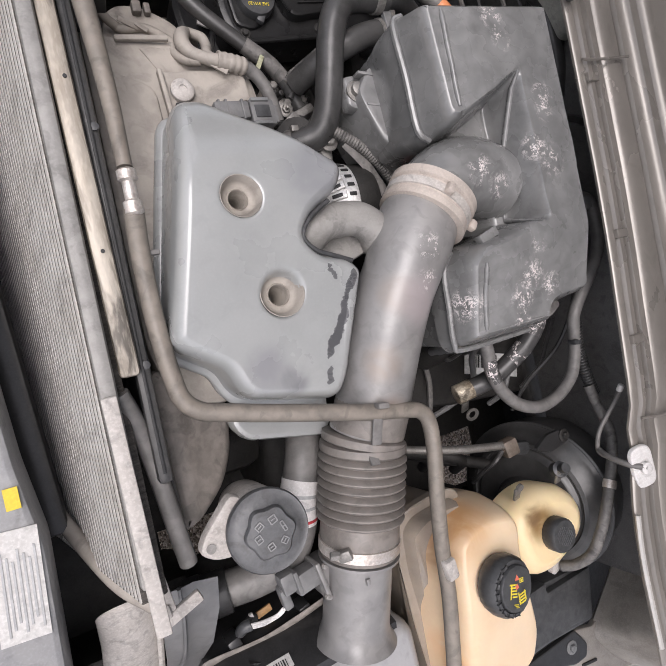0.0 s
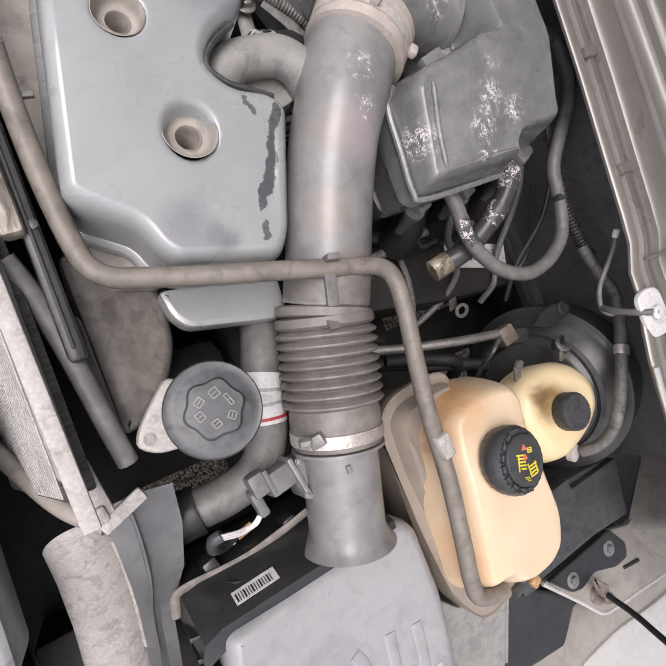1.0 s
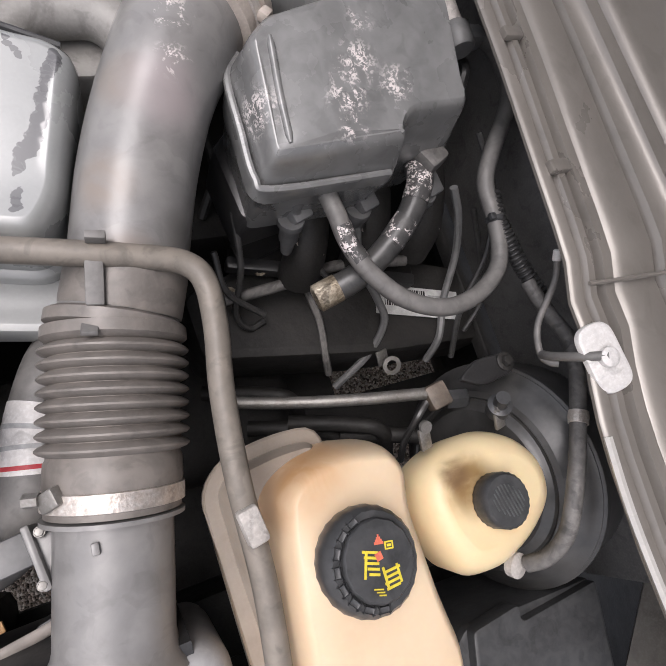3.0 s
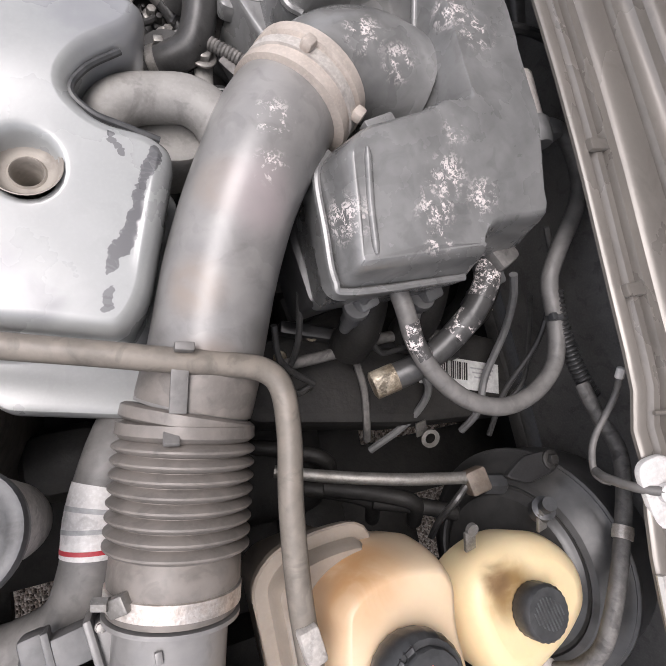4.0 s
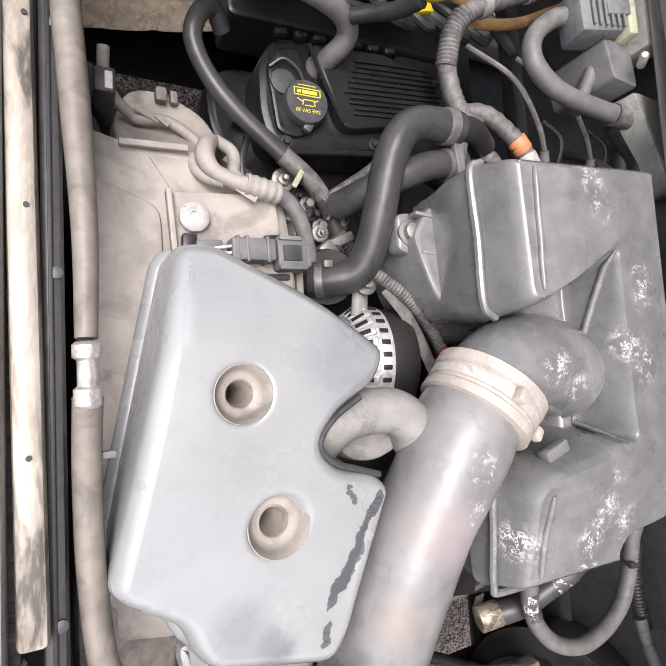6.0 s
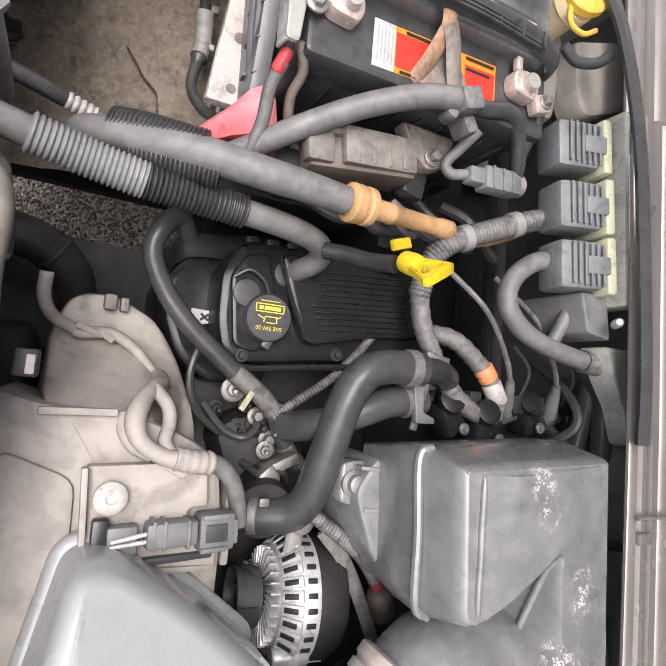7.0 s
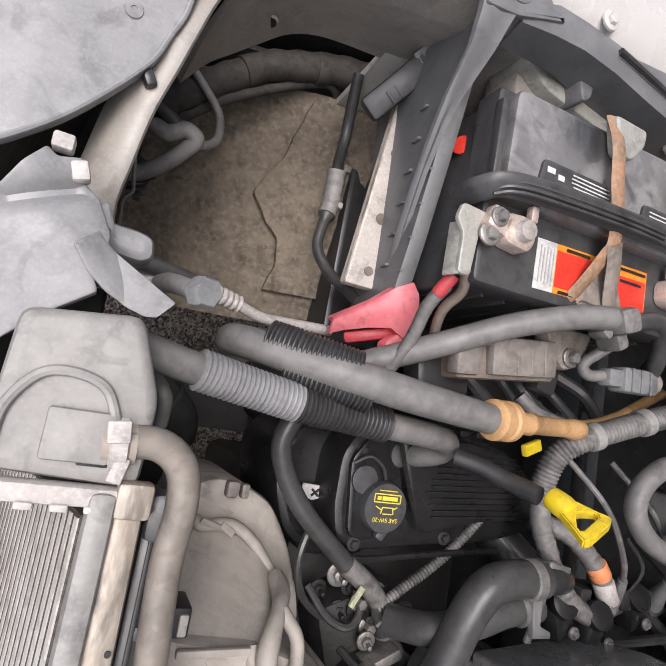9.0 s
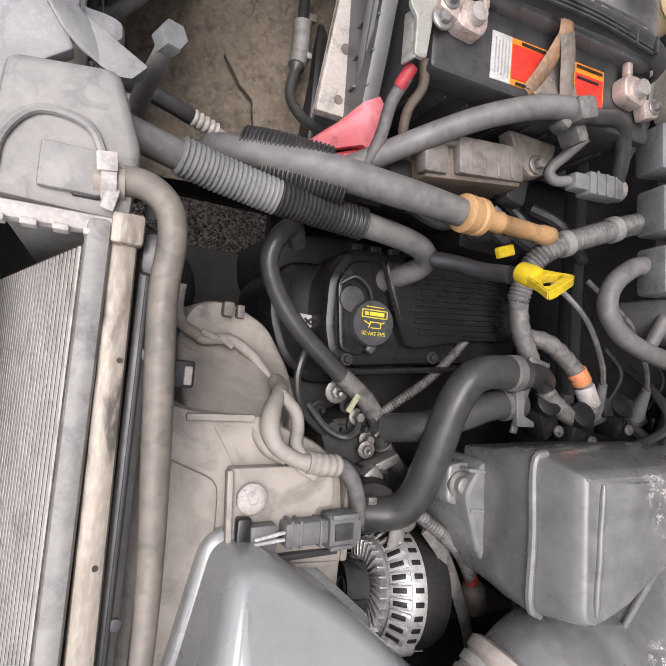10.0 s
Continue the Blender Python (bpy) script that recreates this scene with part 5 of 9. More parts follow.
lab_m = Matrix.Translation((0.221, -0.2795, 0.8445)) @ Matrix.Rotation(radians(3), 4, "Z") @ Matrix.Rotation(radians(-57), 4, "X")
lab = part("part_label", turned(box((0, 0, 0), (0.046, 0.015, 0.001), 0), lab_m), M_PAPER, filt, "small grey printed label")
for k in range(14):
    part("print_bar", turned(box((-0.020 + 0.0028 * k, -0.001, 0.0009), (0.0009 + 0.0008 * (k * 7 % 3 == 0), 0.009, 0.0004), 0), lab_m), M_FLATBLACK, lab)
for x, y in ((0.193, -0.254), (0.284, -0.254)):
    part("latch", box((x, y, 0.796), (0.016, 0.014, 0.03), 0.003, (0, 0, 14)), M_BLACK, filt)
for k in range(4):
    part("worn_patch", box((0.325 + 0.015 * k, -0.475, 0.8545), (0.008, 0.05, 0.0012), 0.0004, (4, 0, 4)), M_GROMMET, filt)

# sensor on the duct
sens = thing("air_flow_sensor", "grey air flow sensor plugged into the duct", "sensor", (0.27, -0.19, 0.84))
part("plate", box((0.302, -0.202, 0.845), (0.024, 0.040, 0.040), 0.003, (0, 0, 10)), M_DUCT, sens)
part("flange", box((0.2935, -0.200, 0.848), (0.006, 0.046, 0.046), 0.002, (0, 0, 10)), M_DUCT, sens, "flat sensor flange")
for y in (-0.184, -0.218):
    part("screw", bolt((0.298 + 0.1 * (y + 0.184), y, 0.868), 0.0034, 0.0025, washer=1.2), M_STEEL, sens)
part("plug", box((0.277, -0.194, 0.853), (0.030, 0.024, 0.024), 0.003, (0, 4, 8)), M_CONN, sens)
part("plug_band", box((0.264, -0.191, 0.854), (0.005, 0.026, 0.026), 0.001, (0, 4, 8)), M_CONN, sens)
part("elbow", join(box((0.2555, -0.190, 0.852), (0.018, 0.024, 0.022), 0.004, (0, 0, 8)), box((0.2515, -0.208, 0.846), (0.011, 0.030, 0.016), 0.003, (16, 0, 12))), M_CONN, sens, "angled grey plug boot")
for k in range(3):
    part("lead_wire", tube([(0.248 + 0.002 * k, -0.221, 0.843), (0.240 + 0.002 * k, -0.2265 - 0.001 * k, 0.840), (0.226, -0.2255 - 0.002 * k, 0.842), (0.214, -0.222 - 0.002 * k, 0.846), (0.204, -0.219 - 0.002 * k, 0.847)], 0.0014, 8), M_WHITEPLASTIC, sens, "thin white wire")
part("wire_boot", tube([(0.208, -0.220, 0.847), (0.200, -0.222, 0.843), (0.199, -0.234, 0.825), (0.210, -0.244, 0.80), (0.225, -0.246, 0.785)], 0.0065, 10), M_CAP, sens)
part("copper_tab", box((0.240, -0.246, 0.781), (0.020, 0.009, 0.004), 0.001, (0, 0, 12)), M_TAN, sens)
part("white_clip", box((0.222, -0.244, 0.790), (0.005, 0.014, 0.006), 0.001, (0, 0, 8)), M_WHITEPLASTIC, sens)

# ---- power steering reservoir ----
ps = thing("power_steering_reservoir", "cream reservoir under a round grey screw cap", "fluid reservoir", (0.23, -0.1, 0.8))
tilt_ps = (-0.10, 0.10, 1)
part("bottle", lathe([(0.028, -0.12), (0.031, -0.10), (0.033, -0.02), (0.030, 0.0)], (0.227, -0.094, 0.912), tilt_ps, 32), M_GROMMET, ps, "stained cream bottle")
part("ear", slab([(0.163, -0.108), (0.172, -0.092), (0.205, -0.06), (0.225, -0.075), (0.215, -0.125), (0.178, -0.12)], 0.885, 0.900, 0.004, 0.008), M_GROMMET, ps, "cream mounting ear")
part("ear_hole", lathe([(0.005, 0), (0.005, 0.001)], (0.1755, -0.1055, 0.9005), (0, 0, 1), 12), M_STEEL, ps)
cap = part("cap", lathe([(0.038, 0.0), (0.041, 0.003), (0.0415, 0.010), (0.040, 0.0135), (0.036, 0.0125), (0.031, 0.014), (0.026, 0.015), (0.01, 0.015)], (0.230, -0.102, 0.912), tilt_ps, 48), M_GREYCAP, ps, "round dusty grey cap with symbols")
part("grip", lathe([(0.024, 0.014), (0.0245, 0.021), (0.0225, 0.024), (0.012, 0.0245)], (0.230, -0.102, 0.912), tilt_ps, 72, wave=lambda a: 1 + 0.07 * math.cos(6 * a)), M_GREYCAP, cap)
for dx, dy, w, h, a in ((-0.010, 0.009, 0.007, 0.006, 15), (0.004, 0.012, 0.007, 0.007, 0), (0.013, 0.003, 0.003, 0.010, 0), (0.011, -0.010, 0.006, 0.006, 30), (-0.003, -0.012, 0.006, 0.006, 0), (-0.013, -0.002, 0.006, 0.007, 0)):
    # each pressed symbol is an open frame with a bar
    frame_s = bmesh.new()
    for ox, oy, sx, sy in ((0, h / 2, w, 0.0011), (0, -h / 2, w, 0.0011), (-w / 2, 0, 0.0011, h), (w / 2, 0, 0.0011, h), (0, 0, 0.6 * w, 0.001)):
        box((ox, oy, 0), (sx, sy, 0.001), 0, bm=frame_s)
    part("symbol", turned(frame_s, pose(0.2275 + dx, -0.0995 + dy, 0.9373 + 0.1 * dx - 0.1 * dy, -5, -5, 20 + a)), M_COVERLIGHT, cap)
low_line = spline([(0.336, -0.03, 0.80), (0.318, -0.065, 0.825), (0.300, -0.11, 0.828), (0.291, -0.15, 0.825), (0.272, -0.185, 0.81), (0.235, -0.2, 0.79), (0.19, -0.203, 0.775), (0.15, -0.206, 0.765)], 12)
part("hose_low", sweep(bmesh.new(), low_line, 0.022, 24), M_RUBBER, ps, "large grey radiator hose below")
part("hose_label", sweep(bmesh.new(), low_line[19:34], 0.0226, 28), M_WHITEPLASTIC, ps, "white printed band")
part("red_line", sweep(bmesh.new(), low_line[31:33], 0.0229, 28), M_REDTAPE, ps)
for k in range(4):
    part("print_bar", sweep(bmesh.new(), low_line[21 + 2 * k : 23 + 2 * k], 0.0228 if k % 2 else 0.0227, 28), M_GREYINK if k % 2 else M_WHITEPLASTIC, ps)
part("hose_end", lathe([(0.026, 0), (0.027, 0.003), (0.027, 0.03), (0.029, 0.032), (0.029, 0.05), (0.02, 0.052)], (0.205, -0.2025, 0.781), (-0.97, -0.05, -0.22), 28), M_BLACK, ps, "black hose connector")

# ---- coolant tank ----
tankc = thing("coolant_tank", "amber translucent coolant tank with a black pressure cap", "coolant tank", (0.5, -0.3, 0.75))
c_line = fillet([(0.450, -0.205), (0.478, -0.190), (0.510, -0.186), (0.556, -0.196), (0.568, -0.222), (0.556, -0.255), (0.560, -0.320), (0.572, -0.365), (0.560, -0.408), (0.535, -0.425), (0.500, -0.428), (0.478, -0.420), (0.468, -0.405), (0.445, -0.408), (0.430, -0.395), (0.434, -0.290), (0.440, -0.24)], 0.02, 5)
part("tank", moulded(c_line, [(0.01, 0.78), (-0.004, 0.80), (-0.006, 0.84), (-0.002, 0.872), (0.003, 0.892), (0.008, 0.905), (0.0125, 0.912), (0.0165, 0.915)], top=lambda x, y: 0.004 - 0.10 * abs(y + 0.28) - 0.12 * max(0, -0.33 - y) - 6.0 * max(0, abs(x - 0.505) - 0.03) ** 2), M_TANK, tankc, "amber translucent plastic tank")
seam_line = fillet([(0.412, -0.195), (0.432, -0.176), (0.475, -0.170), (0.512, -0.172), (0.512, -0.25), (0.510, -0.40), (0.512, -0.436), (0.482, -0.452), (0.452, -0.452), (0.428, -0.41), (0.420, -0.33)], 0.016, 4)
part("side_half", moulded(seam_line, [(0.02, 0.70), (0.008, 0.72), (0.006, 0.842), (0.008, 0.858), (0.013, 0.867)], top=lambda x, y: 0.18 * (y + 0.2) + 0.004 * math.sin(75 * y + 20 * x) * max(0, min(1, (0.455 - x) / 0.02))), M_TANK_EDGE, tankc, "dust-stained lower half")
part("seam_flange", moulded(seam_line, [(-0.004, 0.836), (-0.006, 0.838), (-0.006, 0.844), (-0.004, 0.846)], top=lambda x, y: 0.18 * (y + 0.2) * 1.0), M_TANK_EDGE, tankc)
cap_axis = (0.12, 0.0, 1)
ccap = part("cap", lathe([(0.030, -0.016), (0.034, -0.012), (0.0362, -0.004), (0.0362, 0.004), (0.0348, 0.0095), (0.0318, 0.0135), (0.0275, 0.0135), (0.026, 0.012)], (0.495, -0.268, 0.932), cap_axis, 72, wave=lambda a: 1 + 0.010 * math.cos(24 * a)), M_CAP, tankc, "black ribbed pressure cap")
part("cap_top", lathe([(0.0268, 0.009), (0.0268, 0.0158), (0.0256, 0.0172), (0.02, 0.0176), (0.012, 0.0177)], (0.496, -0.268, 0.932), cap_axis, 72, wave=lambda a: 1 + 0.012 * math.cos(14 * a)), M_CAP, ccap)
for k in range(8):
    a = math.pi * (0.60 + 0.85 * k / 7)
    part("grip_block", box((0.496 + 0.0290 * math.cos(a), -0.268 + 0.0290 * math.sin(a), 0.9447 - 0.12 * 0.029 * math.cos(a)), (0.004, 0.007, 0.0035), 0.0012, (0, 7, math.degrees(a))), M_CAP, ccap)
cu, cv = Vector((math.cos(radians(-12)), math.sin(radians(-12)), 0)), Vector((-math.sin(radians(-12)), math.cos(radians(-12)), 0))


def cap_sign(px, py, w, h, material, turn=0):
    """A printed stroke on the pressure cap, its place in millimetres from the middle."""
    q = Vector((0.4955, -0.267, 0)) + cu * (px - 3.5) * 0.00095 + cv * py * 0.00095
    part("sign", box((q.x, q.y, 0.9500 - 0.12 * (q.x - 0.496)), (w * 0.001, h * 0.001, 0.0006), 0, (0, 7, -12 + turn)), material, ccap)


for k in range(5):  # tank symbol
    cap_sign(-1.5 + 0.4 * k, 6 - 3.6 * k, 12 - k, 1.7, M_YELLOWINK, -10)
cap_sign(-6, -1.5, 1.8, 17, M_YELLOWINK, -10)
for k in range(4):  # book symbol
    cap_sign(14, -7 - 3.6 * k, 13 - 2 * (k % 2), 1.7, M_YELLOWINK, 12)
cap_sign(8.5, -12, 1.8, 14, M_YELLOWINK, 12)
cap_sign(19.5, -10, 1.6, 12, M_YELLOWINK, 12)
for k in range(3):
    cap_sign(2 + 1.2 * k, -18 - 2 * k, 7 - k, 0.9, M_YELLOWINK, -8)
for k in range(4):  # warning triangle
    cap_sign(6, 11 + 1.6 * k, 7 - 2 * k, 1.7, M_REDINK)
cap_sign(5, 2.5, 5, 5, M_REDINK, 20)
for dx, dy, w, h in ((14, 11, 6, 1), (14, 6.5, 6, 1), (11, 8.8, 1, 5), (17, 8.8, 1, 5), (14, 8.8, 3, 1.6)):
    cap_sign(dx, dy, w, h, M_YELLOWINK)
part("outlet", tube([(0.505, -0.415, 0.868), (0.500, -0.428, 0.868), (0.482, -0.432, 0.868)], 0.006, 10), M_HOSE, tankc)
part("mount_tab", box((0.512, -0.432, 0.872), (0.014, 0.012, 0.01), 0.003, (0, 0, 25)), M_TAN, tankc)

# steam hose over the duct
steam = thing("steam_hose", "thin dusty grey coolant hose bent over the duct", "hose", (0.3, 0.1, 0.9))
part("hose", tube([(0.120, 0.586, 0.928), (0.1425, 0.587, 0.929), (0.158, 0.576, 0.930), (0.163, 0.554, 0.930), (0.161, 0.514, 0.929), (0.166, 0.428, 0.929), (0.170, 0.335, 0.932), (0.169, 0.262, 0.937)], lambda f, s: 0.0098 - 0.0028 * max(0, f - 0.55) / 0.45, 14), M_TANHOSE, steam, "beige-dusted rubber hose")
part("coupling", lathe([(0.0065, -0.020), (0.0085, -0.018), (0.0085, -0.008), (0.006, -0.006), (0.006, 0.010), (0.0088, 0.012), (0.0088, 0.020), (0.0065, 0.022)], (0.169, 0.238, 0.938), (0, 1, 0.06), 12), M_LEAD, steam, "bright metal coupling")
part("hose", tube([(0.169, 0.225, 0.935), (0.168, 0.178, 0.921), (0.169, 0.115, 0.916), (0.1735, 0.062, 0.915), (0.179, 0.042, 0.915), (0.193, 0.029, 0.916), (0.215, 0.022, 0.918), (0.265, 0.008, 0.924), (0.312, -0.004, 0.930), (0.362, -0.017, 0.935), (0.405, -0.0265, 0.934), (0.428, -0.034, 0.932), (0.438, -0.05, 0.931), (0.437, -0.085, 0.930), (0.430, -0.13, 0.928), (0.4265, -0.192, 0.920), (0.428, -0.26, 0.910), (0.4235, -0.33, 0.900), (0.420, -0.372, 0.894), (0.426, -0.396, 0.885), (0.442, -0.409, 0.878), (0.470, -0.420, 0.871)], 0.0092, 14), M_TANHOSE, steam, "grey rubber hose with two bends")
part("white_clip", box((0.4275, -0.222, 0.925), (0.015, 0.026, 0.012), 0.003, (8, 0, 10)), M_GROMMET, steam, "white plastic clip")
part("tick", box((0.180, 0.186, 0.921), (0.012, 0.005, 0.005), 0.001), M_RUBBER, steam)

# ---- brake booster and reservoir ----
boost = thing("brake_booster", "black round brake booster against the firewall", "brake booster", (0.72, -0.28, 0.65))
bd = Vector((-1.0, 0.03, 0.30)).normalized()
part("drum", lathe([(0.06, -0.09), (0.115, -0.085), (0.122, -0.06), (0.122, -0.012), (0.126, -0.008), (0.126, 0.004), (0.118, 0.008), (0.112, 0.018), (0.085, 0.026), (0.080, 0.032), (0.045, 0.036), (0.04, 0.05), (0.02, 0.05)], (0.735, -0.275, 0.762), tuple(bd), 56), M_BOOST, boost, "dusty black painted steel drum")
part("rim_band", lathe([(0.1262, -0.007), (0.129, -0.005), (0.129, 0.001), (0.1262, 0.003)], (0.735, -0.275, 0.762), tuple(bd), 56), M_BOOST, boost, "crimped drum rim")
part("face_ring", lathe([(0.098, 0.0225), (0.1005, 0.0255), (0.094, 0.0275), (0.092, 0.0250)], (0.735, -0.275, 0.762), tuple(bd), 56), M_BOOST, boost)
part("mount_ear", slab([(0.672, -0.165), (0.70, -0.150), (0.735, -0.150), (0.742, -0.172), (0.70, -0.178)], 0.845, 0.852, 0.002, 0.008), M_BLACK, boost)
part("ear_nut", bolt((0.733, -0.160, 0.853), 0.006, 0.006), M_DARK, boost)
part("check_valve", lathe([(0.012, 0), (0.012, 0.014), (0.007, 0.016), (0.007, 0.03)], (0.70, -0.205, 0.855), (-0.3, 0.4, 1), 16), M_CAP, boost)
part("master_cylinder", lathe([(0.022, 0), (0.022, 0.1), (0.018, 0.115), (0.008, 0.118)], (0.69, -0.275, 0.78), tuple(bd), 24), M_STEEL, boost)
bres = thing("brake_fluid_reservoir", "cream brake fluid reservoir with a black ribbed cap", "fluid reservoir", (0.65, -0.275, 0.8))
b_line = fillet([(0.592, -0.232), (0.625, -0.218), (0.665, -0.214), (0.705, -0.228), (0.730, -0.262), (0.724, -0.300), (0.690, -0.325), (0.645, -0.340), (0.605, -0.334), (0.586, -0.300), (0.580, -0.262)], 0.02, 5)
part("bottle", moulded(b_line, [(0.014, 0.80), (0.002, 0.81), (0.0, 0.845), (0.004, 0.858), (0.011, 0.867), (0.022, 0.872)]), M_RESERVOIR, bres, "cream translucent bottle")
bcap = part("cap", lathe([(0.0225, 0), (0.024, 0.002), (0.024, 0.018), (0.0215, 0.021), (0.01, 0.0212)], (0.650, -0.278, 0.872), (0, 0, 1), 48, wave=lambda a: 1 + 0.015 * math.cos(24 * a)), M_CAP, bres, "black cap with raised lettering lines")
for k in range(9):
    part("raised_line", box((0.636 + 0.0035 * k, -0.278, 0.8935), (0.0012, 0.030 - 0.0012 * (k - 4) ** 2, 0.0012), 0.0003, (0, 0, 12)), M_GREYCAP, bcap)
for x, y in ((0.694, -0.212), (0.608, -0.208)):
    part("tab", join(box((x, y, 0.862), (0.012, 0.022, 0.004), 0.001, (30, 0, 10)), lathe([(0.006, 0), (0.006, 0.004), (0.003, 0.004)], (x, y + 0.011, 0.868), (0, -0.4, 0.9), 14)), M_STEEL, bres)
part("lower_tab", lathe([(0.012, 0), (0.012, 0.008), (0.008, 0.01)], (0.668, -0.344, 0.838), (0.2, -0.3, 1), 16), M_GROMMET, bres)

# ---- engine ----
engine = thing("engine", "black engine block and gearbox deep in the bay", "engine", (0.45, 0.3, 0.2))
part("block", box((0.48, 0.31, 0.50), (0.26, 0.44, 0.40), 0.02), M_DARK, engine)
part("rear_bank", box((0.66, 0.06, 0.60), (0.22, 0.18, 0.22), 0.02, (0, -12, 8)), M_DARK, engine)
part("gearbox", box((0.46, -0.06, 0.45), (0.26, 0.26, 0.28), 0.04, seg=3), M_DARK, engine)
part("gearbox_bell", lathe([(0.11, -0.06), (0.13, -0.04), (0.13, 0.04), (0.11, 0.06)], (0.44, 0.06, 0.52), (0, 1, 0), 32), M_DARK, engine)
part("oil_pan", box((0.45, 0.28, 0.27), (0.24, 0.38, 0.12), 0.02), M_DARK, engine)
SITE = FAR_SIDE
part("timing_front", slab([(0.292, 0.565), (0.315, 0.592), (0.42, 0.60), (0.42, 0.455), (0.345, 0.452), (0.312, 0.478), (0.296, 0.52)], 0.60, 0.742, 0.010, 0.014), M_VALVE, engine, "black plastic front cover")
SITE = FAR_SIDE @ Matrix.Translation((0.0179, 0.0708, 0.1385)) @ Matrix.Scale(0.893, 4)
vc = part("valve_cover", slab([(0.362, 0.560), (0.385, 0.598), (0.44, 0.606), (0.536, 0.610), (0.62, 0.585), (0.662, 0.555), (0.665, 0.49), (0.60, 0.472), (0.485, 0.462), (0.40, 0.452), (0.372, 0.462), (0.362, 0.50)], 0.66, 0.735, 0.010, 0.014), M_VALVE, engine, "black plastic valve cover")
part("raised_deck", slab([(0.428, 0.588), (0.53, 0.596), (0.60, 0.585), (0.640, 0.555), (0.645, 0.508), (0.56, 0.500), (0.478, 0.482), (0.462, 0.490)], 0.72, 0.752, 0.005, 0.008), M_VALVE, vc)
part("front_step", slab([(0.372, 0.555), (0.39, 0.582), (0.418, 0.588), (0.432, 0.53), (0.448, 0.492), (0.41, 0.466), (0.382, 0.472)], 0.72, 0.741, 0.004, 0.010), M_VALVE, vc)
for k in range(11):
    part("rib", box((0.545 + 0.004 * (k % 2), 0.507 + 0.0072 * k, 0.7535), (0.15 - 0.006 * abs(k - 4), 0.0020, 0.004), 0.0006, (0, 0, 4)), M_VALVE, vc)
part("edge_rib", tube([(0.425, 0.584, 0.753), (0.446, 0.53, 0.755), (0.466, 0.488, 0.755)], 0.003, 6), M_VALVE, vc)
for k in range(7):
    part("clip", box((0.392 + 0.026 * k, 0.599 + 0.0012 * k, 0.742), (0.016, 0.008, 0.010), 0.002, (0, 0, 8)), M_VALVE, vc)
part("seal_rail", tube([(0.375, 0.458, 0.742), (0.40, 0.448, 0.742), (0.485, 0.456, 0.742), (0.60, 0.466, 0.742)], 0.004, 8), M_VALVE, vc)
oil = part("oil_cap", lathe([(0.025, 0), (0.028, 0.002), (0.029, 0.018), (0.027, 0.022), (0.012, 0.0225)], (0.418, 0.508, 0.733), (0, 0, 1), 40), M_CAP, vc, "black oil cap with yellow print")
part("cap_grip", box((0.429, 0.494, 0.747), (0.050, 0.012, 0.010), 0.003, (0, 0, 60)), M_CAP, oil)
# yellow oil-can sign and the oil grade, read from the other side
for dx, dy, sx, sy, a in ((0, 0.0165, 0.034, 0.0012, 0), (0, 0.0075, 0.034, 0.0012, 0), (-0.017, 0.012, 0.0012, 0.009, 0), (0.017, 0.012, 0.0012, 0.009, 0), (0.003, 0.012, 0.020, 0.0045, 0), (-0.011, 0.012, 0.005, 0.004, 0), (0, 0.0205, 0.024, 0.001, 0), (0.002, 0.002, 0.016, 0.0012, 0), (0.002, -0.005, 0.012, 0.0012, 0), (-0.006, -0.0015, 0.0012, 0.007, -15), (0.009, -0.0015, 0.0012, 0.007, 12), (-0.010, 0.001, 0.009, 0.0012, -25), (0.012, 0.002, 0.005, 0.0012, 30)):
    part("sign", box((0.418 + dx, 0.507 + dy, 0.7558), (sx, sy, 0.0006), 0, (0, 0, a)), M_YELLOWINK, oil)
def lettering(words, size, m, material, parent, label=""):
    cu = bpy.data.curves.new("lettering", "FONT")
    cu.body, cu.size, cu.align_x, cu.align_y, cu.extrude = words, size, "CENTER", "CENTER", 0.0003
    src = bpy.data.objects.new("lettering", cu)
    scene.collection.objects.link(src)
    me = bpy.data.meshes.new_from_object(src.evaluated_get(bpy.context.evaluated_depsgraph_get()))
    bpy.data.objects.remove(src)
    me.transform(SITE @ m)
    me.materials.append(material)
    ob = new("lettering", me)
    ob.parent = parent
    ob.matrix_parent_inverse = ROOTS.get(parent.name, Matrix()).inverted()
    if label:
        tagged(ob, label)
    return ob


lettering("SAE 5W-20", 0.0068, pose(0.418, 0.4955, 0.7562, 0, 0, 180), M_YELLOWINK, oil, "yellow oil grade lettering")
part("filler_neck", lathe([(0.016, 0), (0.016, 0.012), (0.011, 0.013)], (0.392, 0.535, 0.732), (0, 0, 1), 20), M_CAP, vc)
part("wire_loop", tube([(0.375, 0.552, 0.742), (0.392, 0.562, 0.748), (0.410, 0.552, 0.748), (0.418, 0.538, 0.745)], 0.002, 6), M_HOSE, vc)
for x, y in ((0.388, 0.566), (0.395, 0.462), (0.52, 0.475), (0.583, 0.53)):
    part("cover_bolt", bolt((x, y, 0.735), 0.005, 0.005), M_DARK, vc)
SITE = FAR_SIDE
part("tag", slab([(0.320, 0.520), (0.323, 0.531), (0.346, 0.530), (0.349, 0.518), (0.335, 0.514)], 0.753, 0.756, 0.001), M_PAPER, engine, "small white tag")
part("tag_mark", box((0.337, 0.5225, 0.7565), (0.011, 0.0026, 0.0006), 0, (0, 0, 40)), M_FLATBLACK, engine)
part("tag_mark", box((0.337, 0.5225, 0.7565), (0.011, 0.0026, 0.0006), 0, (0, 0, -40)), M_FLATBLACK, engine)
SITE = HOME
